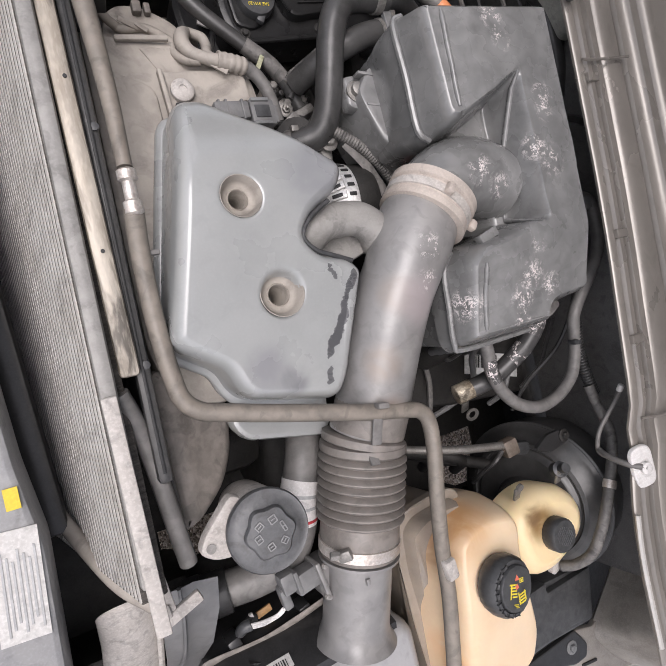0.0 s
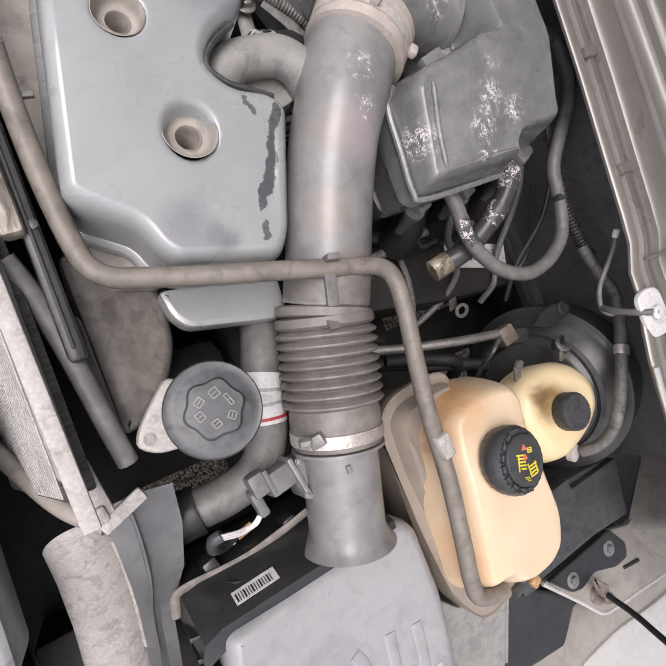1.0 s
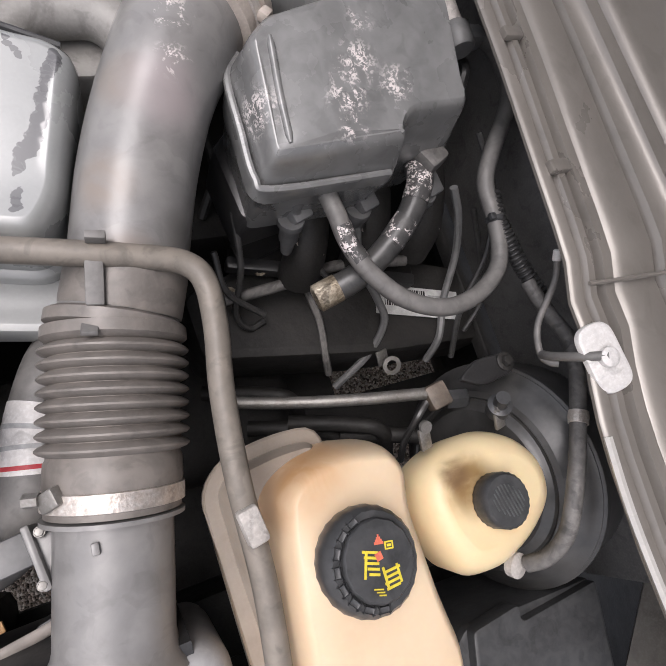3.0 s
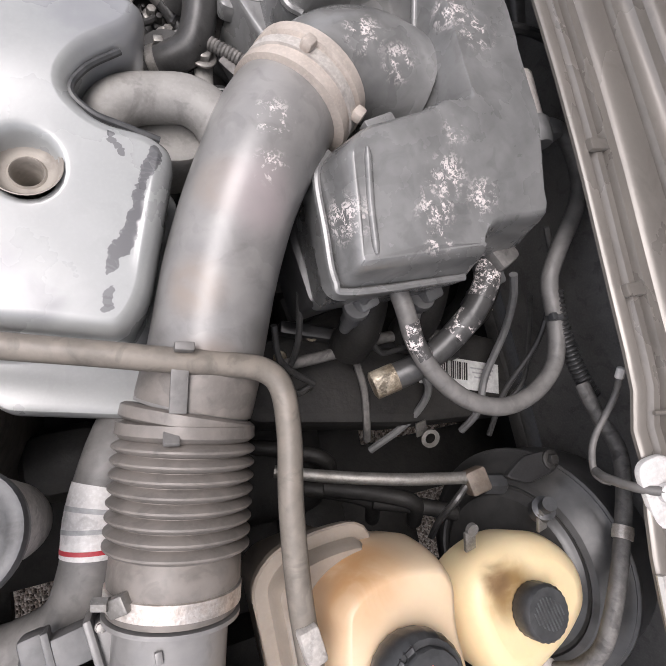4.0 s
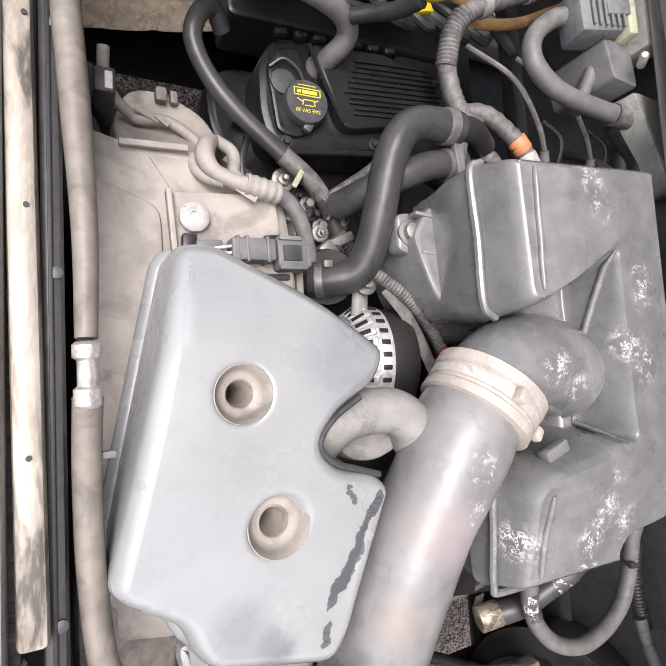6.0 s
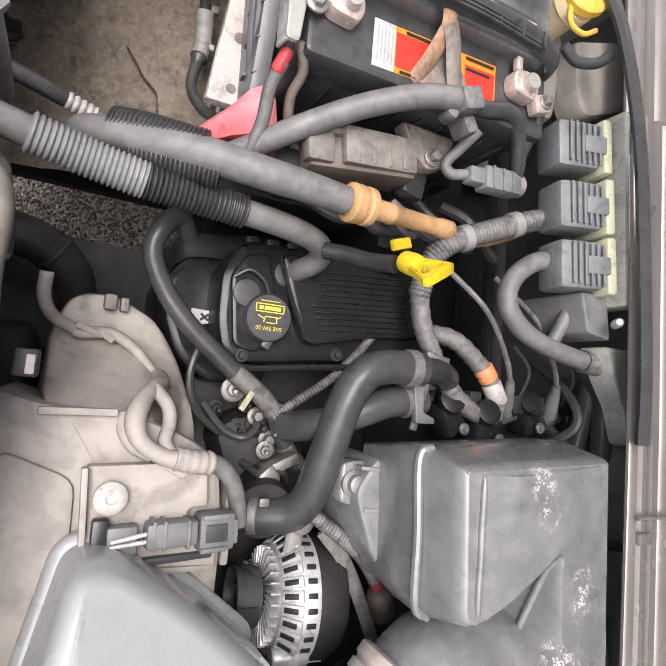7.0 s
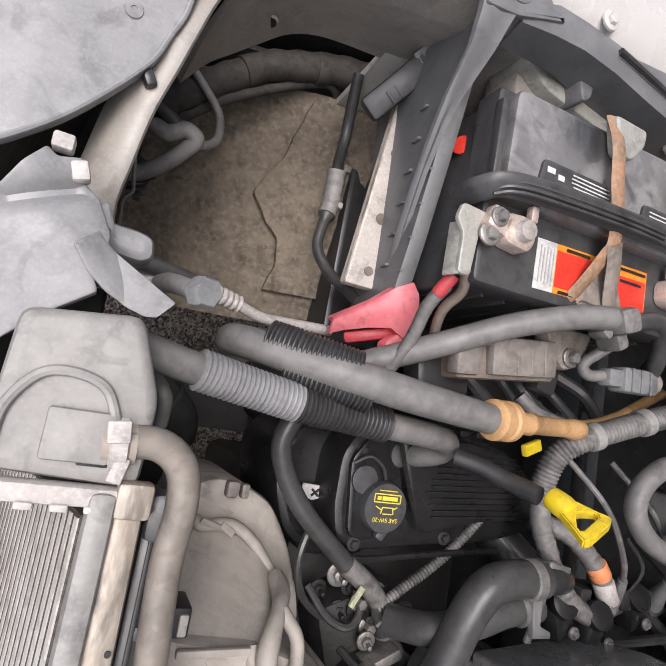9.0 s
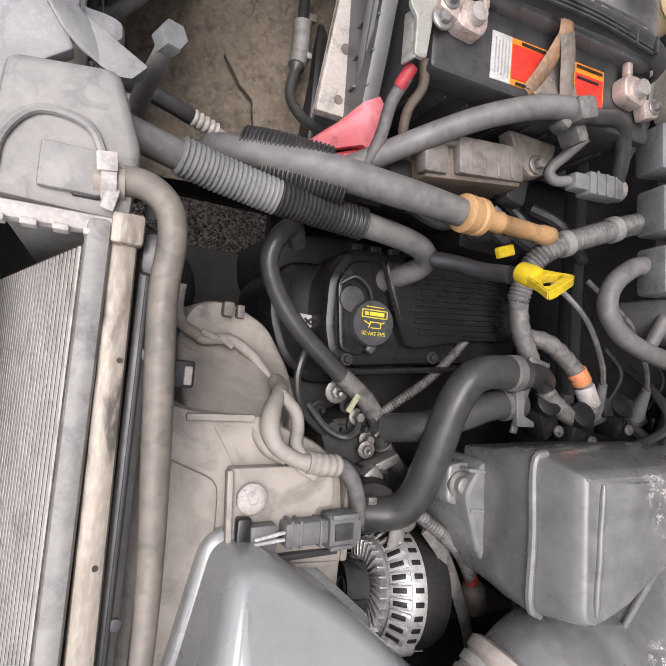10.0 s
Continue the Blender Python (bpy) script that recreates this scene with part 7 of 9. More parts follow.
part("hose", tube([(0.09, 0.602, 0.66), (0.140, 0.600, 0.655), (0.172, 0.592, 0.645), (0.198, 0.574, 0.63), (0.210, 0.550, 0.60), (0.212, 0.53, 0.54)], 0.024, 22), M_HOSE, bigh)
part("joint_ring", lathe([(0.0255, -0.003), (0.0265, -0.002), (0.0265, 0.002), (0.0255, 0.003)], (0.182, 0.588, 0.641), (0.8, -0.5, -0.3), 24), M_CAP, bigh)
hose("bleed_hose", [(0.152, 0.580, 0.86), (0.150, 0.600, 0.87), (0.142, 0.612, 0.862), (0.135, 0.618, 0.84), (0.14, 0.61, 0.80)], 0.0055, M_RUBBER, "small pale hose hooked behind the radiator tank", "hose", 10)
for k, (x, y, z, r) in enumerate(((0.372, 0.447, 0.775, 0.008), (0.392, 0.432, 0.765, 0.006), (0.405, 0.41, 0.77, 0.009), (0.43, 0.425, 0.76, 0.006), (0.385, 0.405, 0.76, 0.007), (0.36, 0.425, 0.755, 0.006), (0.41, 0.385, 0.785, 0.006), (0.445, 0.405, 0.775, 0.007))):
    part("front_stud", join(bolt((x, y, z), r, 0.8 * r, (0.1 * (k % 3 - 1), -0.15, 1)), lathe([(0.4 * r, 0), (0.4 * r, 2.2 * r), (0.2 * r, 2.3 * r)], (x, y, z), (0.1 * (k % 3 - 1), -0.15, 1), 8)), M_STEEL if k % 3 == 0 else M_DARK, engine)
for pts in ([(0.345, 0.43, 0.76), (0.365, 0.405, 0.775), (0.385, 0.398, 0.785), (0.40, 0.41, 0.78), (0.398, 0.425, 0.772)], [(0.335, 0.50, 0.77), (0.325, 0.46, 0.772), (0.335, 0.425, 0.77), (0.365, 0.40, 0.762), (0.40, 0.392, 0.755)], [(0.42, 0.40, 0.785), (0.435, 0.418, 0.79), (0.455, 0.42, 0.785), (0.47, 0.405, 0.77)], [(0.39, 0.37, 0.77), (0.405, 0.36, 0.80), (0.425, 0.365, 0.80), (0.44, 0.35, 0.78)]):
    hose("front_wire", pts, 0.0042, M_HOSE, "thin black wire at the front of the engine", "wire", 8)
solid("front_bracket", join(box((0.425, 0.372, 0.79), (0.04, 0.012, 0.03), 0.003, (0, 0, 25)), box((0.41, 0.36, 0.80), (0.02, 0.02, 0.02), 0.004, (0, 0, 40))), M_STEEL, "dull steel bracket at the front of the engine", "bracket")

# dipstick
dip = thing("oil_dipstick", "bright yellow plastic dipstick handle on a black tube", "dipstick", (0.48, 0.57, 0.85))
SITE = HOME
hub, tip_a, tip_b = Vector((0.470, 0.5765, 0.952)), Vector((0.489, 0.5725, 0.982)), Vector((0.4605, 0.5545, 0.982))
mid_d = tip_a.lerp(tip_b, 0.5)
side_d, up_d = (tip_a - tip_b).normalized(), (mid_d - hub).normalized()
flat_d = side_d.cross(up_d).normalized()
outer_d = [hub - side_d * 0.0085, hub + side_d * 0.0085, tip_a - side_d * 0.002 - up_d * 0.010, tip_a + side_d * 0.002, tip_a + up_d * 0.003 - side_d * 0.004, tip_b + up_d * 0.003 + side_d * 0.004, tip_b - side_d * 0.002, tip_b + side_d * 0.002 - up_d * 0.010]
h0, h1, h2 = hub.lerp(mid_d, 0.42), mid_d - up_d * 0.006 + side_d * 0.0112, mid_d - up_d * 0.006 - side_d * 0.0112
inner_d = [h0 - side_d * 0.002, h0 + side_d * 0.002, h1 - up_d * 0.004 + side_d * 0.001, h1, h1.lerp(h2, 0.25), h1.lerp(h2, 0.75), h2, h2 - up_d * 0.004 - side_d * 0.001]
handle = bmesh.new()
layers = [[handle.verts.new(p + flat_d * h) for p in loop] for loop, h in ((outer_d, 0.0045), (inner_d, 0.0045), (inner_d, -0.0045), (outer_d, -0.0045))]
for a, b in ((0, 1), (1, 2), (2, 3), (3, 0)):
    for k in range(8):
        handle.faces.new((layers[a][k], layers[a][(k + 1) % 8], layers[b][(k + 1) % 8], layers[b][k]))
bmesh.ops.recalc_face_normals(handle, faces=handle.faces)
bmesh.ops.bevel(handle, geom=handle.edges[:], offset=0.0012, segments=2, affect="EDGES")
part("handle", handle, M_YELLOW, dip, "yellow pull loop")
part("hub", lathe([(0.0085, -0.012), (0.0098, -0.010), (0.0105, 0.002), (0.0095, 0.008), (0.006, 0.010)], tuple(hub), tuple(up_d), 24), M_YELLOW, dip)
SITE = FAR_SIDE
part("tube", tube([(0.420, 0.590, 0.872), (0.435, 0.586, 0.888), (0.450, 0.578, 0.91), (0.460, 0.572, 0.938)], 0.0085, 12), M_BLACK, dip, "black rubber tube")
solid("yellow_clip", box((0.500, 0.610, 0.885), (0.026, 0.012, 0.007), 0.002, (0, 10, 20)), M_YELLOW, "small yellow plastic clip", "clip")

# shroud wiring
SITE = HOME
hose("fan_wiring", [(0.196, 0.545, 0.80), (0.196, 0.525, 0.795), (0.205, 0.510, 0.778), (0.223, 0.502, 0.763), (0.231, 0.498, 0.764), (0.257, 0.500, 0.765), (0.280, 0.486, 0.768), (0.298, 0.464, 0.776), (0.309, 0.450, 0.786)], 0.0058, M_SHROUD, "dust-coated fan wiring in tape", "wiring harness", 12)
conduit = thing("fan_conduit", "dust-caked taped fan wiring looped over the shroud", "wiring harness", (0.29, 0.42, 0.83))
part("taped_stem", tube([(0.300, 0.462, 0.790), (0.297, 0.456, 0.812), (0.286, 0.452, 0.836), (0.275, 0.440, 0.853), (0.270, 0.425, 0.862), (0.275, 0.410, 0.870), (0.291, 0.400, 0.876), (0.310, 0.396, 0.877), (0.328, 0.395, 0.874)], lambda f, s: 0.0078 + 0.0010 * math.sin(90 * s), 14, 12), M_SHROUD, conduit)
part("strand", tube([(0.288, 0.452, 0.838), (0.297, 0.438, 0.852), (0.298, 0.424, 0.858), (0.294, 0.411, 0.866), (0.297, 0.402, 0.874)], 0.0060, 10), M_SHROUD, conduit, "second dusty strand")
part("strand", tube([(0.262, 0.430, 0.846), (0.263, 0.418, 0.852), (0.270, 0.406, 0.862), (0.284, 0.400, 0.872)], 0.0055, 10), M_SHROUD, conduit)
part("tape_wrap", tube([(0.300, 0.3985, 0.877), (0.318, 0.3955, 0.8765), (0.332, 0.394, 0.873)], lambda f, s: 0.0098 + 0.0006 * math.sin(900 * s), 14), M_SHROUD, conduit, "crusted tape wrap")
part("tape_tail", box((0.303, 0.393, 0.878), (0.020, 0.014, 0.003), 0.001, (10, 0, -30)), M_SHROUD, conduit)
part("plug_lead", tube([(0.326, 0.395, 0.873), (0.340, 0.391, 0.871), (0.352, 0.380, 0.868), (0.360, 0.365, 0.864), (0.365, 0.350, 0.860), (0.368, 0.338, 0.856)], 0.0078, 12), M_RUBBER, conduit, "grey rubber lead to the plug")
solid("tape_flag", join(box((0.237, 0.501, 0.772), (0.026, 0.006, 0.003), 0.001, (25, 10, -20)), box((0.252, 0.497, 0.772), (0.016, 0.007, 0.002), 0.0008, (-20, 0, -35))), M_SHROUD, "loose flap of dusty tape on the fan wiring", "tape")
SITE = FAR_SIDE
solid("wire_strip", box((0.222, 0.424, 0.877), (0.056, 0.006, 0.006), 0.0015, (0, 0, 1)), M_SHROUD, "dusty cable strip on the shroud", "cable strip")
fanplug = thing("fan_plug", "dark fan wiring plug on the shroud", "plug", (0.30, 0.332, 0.885))
part("base_clip", box((0.246, 0.331, 0.889), (0.012, 0.030, 0.012), 0.002), M_BLACK, fanplug)
part("socket", box((0.262, 0.330, 0.890), (0.022, 0.022, 0.014), 0.002, (0, 0, 3)), M_CONN, fanplug)
for dy in (-0.003, 0.002):
    part("pin", box((0.270, 0.332 + dy, 0.8985), (0.034, 0.0028, 0.004), 0.0012, (0, 2, 9 + 900 * dy)), M_WHITEPLASTIC, fanplug, "white fork-shaped pin")
part("body", box((0.298, 0.334, 0.892), (0.040, 0.020, 0.018), 0.003, (0, 4, 2)), M_CONN, fanplug)
for x in (0.284, 0.292, 0.310):
    part("band", box((x, 0.334, 0.8925), (0.003, 0.0225, 0.019), 0.001, (0, 4, 2)), M_CONN, fanplug)
latch_f = part("collar", box((0.334, 0.333, 0.886), (0.030, 0.030, 0.020), 0.003, (0, 6, 2)), M_CONN, fanplug)
part("window", box((0.334, 0.333, 0.8965), (0.018, 0.014, 0.002), 0.0005, (0, 6, 2)), M_CAP, latch_f)
part("grip", box((0.350, 0.332, 0.884), (0.006, 0.020, 0.016), 0.002, (0, 6, 2)), M_CONN, latch_f)
for dy in (-0.013, 0.013):
    part("rail", box((0.332, 0.333 + dy, 0.8965), (0.022, 0.004, 0.004), 0.001, (0, 6, 2)), M_PLUG, latch_f)
part("tray", box((0.292, 0.312, 0.886), (0.085, 0.006, 0.008), 0.002, (0, 4, 2)), M_CAP, fanplug)

SITE = HOME
# ---- driver side hoses behind the tube ----
vac = thing("vacuum_hose", "grey rubber vacuum hose hanging in a loop", "hose", (0.66, -0.05, 0.88))
part("hose", tube([(0.568, 0.030, 0.905), (0.573, 0.005, 0.902), (0.580, -0.022, 0.894), (0.597, -0.052, 0.886), (0.628, -0.081, 0.880), (0.668, -0.096, 0.879), (0.708, -0.090, 0.880), (0.740, -0.070, 0.882), (0.753, -0.045, 0.885), (0.754, -0.015, 0.892), (0.752, 0.02, 0.900), (0.768, 0.05, 0.908), (0.794, 0.083, 0.914), (0.814, 0.113, 0.916), (0.820, 0.145, 0.917), (0.812, 0.178, 0.92), (0.792, 0.188, 0.922), (0.772, 0.180, 0.925)], 0.0090, 14), M_RUBBER, vac)
part("foil_scrap", tube([(0.5755, -0.005, 0.9), (0.580, -0.022, 0.8945), (0.588, -0.038, 0.8905)], 0.0091, 12), M_FOIL, vac, "scraps of silver wrap")
part("hose_tie", lathe([(0.0092, -0.003), (0.0100, -0.002), (0.0100, 0.002), (0.0092, 0.003)], (0.7535, -0.018, 0.8915), (0, 0.95, 0.2), 14), M_CAP, vac)
part("tie_head", box((0.745, -0.018, 0.899), (0.008, 0.008, 0.007), 0.002), M_CAP, vac)
foilhose = thing("heat_wrapped_hose", "black hose with flaking silver wrap and brass end", "hose", (0.62, 0.0, 0.85))
part("hose", tube([(0.678, 0.060, 0.900), (0.672, 0.028, 0.902), (0.655, 0.0, 0.892), (0.634, -0.020, 0.878), (0.603, -0.040, 0.862), (0.580, -0.046, 0.850)], 0.0128, 16), M_HOSE, foilhose)
for pts in ([(0.675, 0.045, 0.902), (0.672, 0.028, 0.902), (0.662, 0.010, 0.897)], [(0.652, -0.004, 0.890), (0.634, -0.020, 0.878)]):
    part("foil_wrap", tube(pts, 0.0132, 16), M_FOIL, foilhose, "flaking silver foil wrap")
part("black_end", tube([(0.612, -0.036, 0.866), (0.590, -0.044, 0.855), (0.572, -0.048, 0.846)], 0.0135, 16), M_HOSE, foilhose)
part("brass_end", lathe([(0.014, 0), (0.0142, 0.001), (0.0142, 0.024), (0.010, 0.026)], (0.578, -0.0465, 0.849), (-0.9, -0.2, -0.35), 16), M_GOLD, foilhose, "brassy hose end")
part("connector", box((0.682, 0.050, 0.912), (0.030, 0.034, 0.026), 0.006, (0, 0, 30)), M_TAPE, foilhose)
hose("injector_wire", [(0.550, 0.036, 0.885), (0.556, 0.034, 0.85), (0.575, 0.022, 0.795), (0.590, -0.004, 0.74), (0.600, -0.045, 0.724), (0.598, -0.085, 0.715), (0.605, -0.105, 0.69)], 0.0048, M_TAPE, "thin grey wire with a small plug", "wire", 8)
solid("injector_plug", lathe([(0.008, 0), (0.008, 0.012), (0.005, 0.016), (0.005, 0.026)], (0.546, 0.034, 0.895), (0.1, -0.3, -0.9), 14), M_CONN, "small grey wire plug under the plenum", "plug")
thin = [
    [(0.50, 0.05, 0.84), (0.505, 0.01, 0.79), (0.50, -0.02, 0.74), (0.515, -0.035, 0.72), (0.535, -0.03, 0.72)],
    [(0.62, 0.02, 0.85), (0.635, -0.01, 0.80), (0.665, -0.04, 0.76), (0.678, -0.066, 0.735), (0.66, -0.095, 0.70), (0.62, -0.12, 0.66)],
    [(0.755, 0.045, 0.85), (0.772, 0.022, 0.82), (0.784, -0.01, 0.775), (0.772, -0.055, 0.735), (0.756, -0.098, 0.722), (0.745, -0.12, 0.69)],
    [(0.77, 0.08, 0.90), (0.79, 0.03, 0.87), (0.785, -0.03, 0.83), (0.76, -0.08, 0.78), (0.75, -0.13, 0.74)],
    [(0.48, 0.03, 0.80), (0.49, -0.005, 0.77), (0.53, -0.03, 0.745)],
    [(0.59, 0.03, 0.82), (0.585, 0.01, 0.80), (0.61, -0.01, 0.77), (0.65, -0.005, 0.76)],
    [(0.78, 0.02, 0.84), (0.80, -0.02, 0.80), (0.81, -0.07, 0.76), (0.79, -0.10, 0.73)],
]
for k, pts in enumerate(thin):
    hose("engine_wire", pts, 0.005 if k in (1, 2) else 0.0036, M_CONN if k in (1, 2) else M_HOSE, "thin grey engine wire" if k in (1, 2) else "thin black engine wire", "wire", 8)
hose("fuel_rail_line", [(0.49, -0.005, 0.745), (0.56, 0.0, 0.75), (0.63, 0.01, 0.755), (0.72, 0.0, 0.76)], 0.007, M_TAPE, "grey ribbed line along the rear cover", "line", 10)
for x, y in ((0.548, 0.02), (0.622, 0.022), (0.705, 0.03)):
    solid("injector_boot", join(lathe([(0.006, -0.03), (0.008, -0.012), (0.010, -0.008), (0.010, 0.010), (0.013, 0.014), (0.013, 0.022)], (x, y, 0.842), (-0.1, 0.2, 1), 14), box((x + 0.004, y + 0.012, 0.868), (0.022, 0.026, 0.016), 0.003, (15, 0, 20))), M_CONN, "dusty grey injector plug under the plenum", "plug", "injector plugs")
for x, y in ((0.585, 0.035), (0.665, 0.04), (0.742, 0.045)):
    solid("intake_runner", tube([(x, y + 0.06, 0.83), (x, y + 0.02, 0.818), (x - 0.004, y - 0.015, 0.79), (x - 0.006, y - 0.03, 0.75)], 0.024, 16), M_DARK, "dark rounded intake runner below the plenum", "intake runner", "intake runners")
    solid("wire_clip", tube([(x - 0.026, y - 0.004, 0.822), (x - 0.014, y - 0.022, 0.808), (x + 0.010, y - 0.028, 0.804)], 0.0010, 6), M_LEAD, "bright spring wire clip on the runner", "wire clip", "wire clips")
solid("steel_tab", join(lathe([(0.007, -0.0015), (0.012, -0.001), (0.012, 0.001), (0.007, 0.0015)], (0.676, -0.119, 0.722), (-0.2, -0.4, 1), 20, caps=False), box((0.672, -0.105, 0.712), (0.016, 0.02, 0.003), 0.001, (30, 0, 10))), M_STEEL, "small steel lifting tab", "tab")
solid("cowl_conduit", corrugated([(0.757, 0.01, 0.898), (0.758, -0.02, 0.892), (0.770, -0.068, 0.885), (0.786, -0.105, 0.880)], 0.0092, 0.0048, 0.0018, 14), M_CONDUIT, "black ribbed conduit beside the cowl", "conduit")
hose("booster_vacuum_hose", [(0.770, -0.090, 0.885), (0.775, -0.126, 0.89), (0.777, -0.157, 0.90), (0.767, -0.188, 0.905), (0.752, -0.219, 0.906), (0.729, -0.261, 0.906), (0.709, -0.300, 0.90), (0.698, -0.326, 0.888), (0.686, -0.342, 0.868), (0.675, -0.346, 0.85)], 0.0078, M_TAPE, "grey vacuum hose curving down the booster", "hose", 14)
hose("cable_loop", [(0.747, -0.090, 0.952), (0.745, -0.109, 0.94), (0.718, -0.141, 0.93), (0.713, -0.166, 0.925), (0.717, -0.176, 0.927), (0.722, -0.18, 0.932)], 0.0032, M_RUBBER, "grey cable loop at the grommet", "cable", 10)
solid("cable_tip", lathe([(0.003, 0), (0.0042, 0.001), (0.0042, 0.010), (0.003, 0.011)], (0.747, -0.092, 0.950), (0.1, 0.8, 0.5), 10), M_WHITEPLASTIC, "small white tip of the cable loop", "cable tip")
grom = thing("cowl_grommet", "white oval plastic grommet on the cowl", "grommet", (0.74, -0.185, 0.95))
gq = pose(0.722, -0.186, 0.977, 4, -16, 8)
gm = turned(slab([(-0.029, -0.0165), (0.029, -0.0165), (0.029, 0.0165), (-0.029, 0.0165)], 0, 0.006, 0.0025, 0.0145, 6), Matrix.Rotation(math.pi / 2, 4, "Z"))
part("plate", turned(gm, gq), M_WHITEPLASTIC, grom)
part("boss", turned(lathe([(0.008, 0.007), (0.008, 0.012), (0.005, 0.014)], (0, 0, 0), (0, 0, 1), 16), gq), M_WHITEPLASTIC, grom)
part("wire", tube([(0.718, -0.186, 0.988), (0.705, -0.180, 0.972), (0.704, -0.172, 0.945), (0.712, -0.168, 0.928)], 0.004, 10), M_RUBBER, grom)
solid("silver_tape", lathe([(0.0092, -0.006), (0.0097, 0), (0.0092, 0.006)], (0.745, -0.232, 0.9065), (-0.48, -0.87, 0.0), 14), M_LEAD, "scrap of silver tape on the vacuum hose", "tape")
solid("steering_line", sweep(bmesh.new(), spline([(0.47, -0.115, 0.735), (0.53, -0.134, 0.752), (0.60, -0.152, 0.772), (0.672, -0.166, 0.784)]), 0.0068, 12), M_STEEL, "dull steel shaft in the dark", "shaft")
bc = thing("brake_sensor_plug", "brown plug on a black sensor", "plug", (0.69, -0.17, 0.77))
part("plug", box((0.684, -0.172, 0.783), (0.026, 0.028, 0.022), 0.004, (0, -10, 10)), M_BROWN, bc)
part("sensor", lathe([(0.012, 0), (0.012, 0.024), (0.009, 0.026)], (0.697, -0.178, 0.778), (0.9, -0.2, 0.2), 6), M_CAP, bc)
part("wire", tube([(0.672, -0.175, 0.78), (0.655, -0.19, 0.775), (0.645, -0.21, 0.75), (0.648, -0.23, 0.72)], 0.004, 8), M_HOSE, bc)
for k, (x, y, z) in enumerate(((0.60, -0.17, 0.70), (0.56, -0.16, 0.66), (0.66, -0.20, 0.70), (0.52, -0.10, 0.64))):
    solid("dark_pipe", tube([(x - 0.06, y + 0.02, z - 0.02), (x, y, z), (x + 0.04, y - 0.02, z + 0.01), (x + 0.06, y - 0.05, z - 0.04)], 0.010, 10), M_DARK, "dark oily pipe low in the bay", "pipe", "low pipes")
sol = thing("vacuum_solenoid", "white capped solenoid behind the plenum", "solenoid", (0.735, 0.2, 0.9))
part("cap", lathe([(0.010, 0), (0.0112, 0.003), (0.0112, 0.052), (0.009, 0.056)], (0.761, 0.188, 0.930), (0.03, 1, 0.02), 20), M_GROMMET, sol, "white cap")
part("body", join(lathe([(0.013, -0.03), (0.016, -0.026), (0.016, -0.004), (0.013, 0)], (0.761, 0.188, 0.930), (0.03, 1, 0.02), 20), box((0.778, 0.177, 0.928), (0.03, 0.02, 0.022), 0.005)), M_CONN, sol)
hose("cowl_wire", [(0.70, 0.315, 0.915), (0.74, 0.308, 0.928), (0.768, 0.304, 0.93), (0.80, 0.302, 0.93), (0.838, 0.296, 0.925)], 0.006, M_HOSE, "thin black wire to the firewall", "wire", 8)
for k in range(5):
    hose("firewall_loom", [(0.76, 0.10 + 0.07 * k, 0.80), (0.775, 0.13 + 0.07 * k, 0.86 + 0.01 * (k % 2)), (0.785, 0.16 + 0.07 * k, 0.90), (0.79, 0.2 + 0.07 * k, 0.88), (0.795, 0.24 + 0.07 * k, 0.82)], 0.006 + 0.002 * (k % 2), M_HOSE, "black wiring loom on the firewall", "wiring harness", 8)

# ---- driver side corner ----
fuse = thing("fuse_box", "dusty black plastic box behind the coolant tank", "fuse box", (0.66, -0.45, 0.6))
part("lid", slab([(0.531, -0.460), (0.625, -0.396), (0.789, -0.408), (0.771, -0.494), (0.556, -0.500)], 0.62, 0.79, 0.004, 0.006, top=lambda x, y: 0.001 * noise.noise((25 * x, 25 * y, 1))), M_CAP, fuse, "black dusty lid")
part("raised_lid", slab([(0.625, -0.397), (0.684, -0.394), (0.682, -0.410), (0.787, -0.409), (0.770, -0.492), (0.60, -0.480)], 0.78, 0.802, 0.003, 0.005, top=lambda x, y: 0.001 * noise.noise((20 * x, 20 * y, 4))), M_CAP, fuse)
part("latch", box((0.565, -0.500, 0.78), (0.03, 0.010, 0.02), 0.003, (0, 0, -4)), M_CAP, fuse)
tower = thing("tower_bracket", "dusty grey metal bracket beside the tank", "bracket", (0.45, -0.5, 0.70))
part("plate", slab([(0.410, -0.412), (0.438, -0.443), (0.518, -0.450), (0.484, -0.56), (0.41, -0.58)], 0.70, 0.815, 0.004, 0.006, top=lambda x, y: 0.2 * (y + 0.44)), M_RADTANK, tower)
part("rolled_edge", tube([(0.518, -0.450, 0.812), (0.502, -0.50, 0.802), (0.486, -0.555, 0.79)], 0.003, 6), M_RADTANK, tower)
hinge = thing("hood_hinge_plate", "black hinge plate with two bolts on the fender", "hinge plate", (0.68, -0.52, 0.76))
part("plate", slab([(0.600, -0.512), (0.741, -0.506), (0.764, -0.540), (0.757, -0.560), (0.729, -0.561), (0.686, -0.545), (0.653, -0.553), (0.634, -0.548)], 0.777, 0.784, 0.002, 0.006), M_BLACK, hinge)
for x, y in ((0.726, -0.529), (0.641, -0.532)):
    part("bolt", bolt((x, y, 0.784), 0.0068, 0.005), M_PLUG, hinge)
part("slot", box((0.764, -0.576, 0.7795), (0.036, 0.005, 0.003), 0.001, (0, 0, -10)), M_FLATBLACK, hinge)
rod = thing("hood_strut", "thin black hood strut with a ball end on the fender", "hood strut", (0.63, -0.52, 0.8), "hood struts")
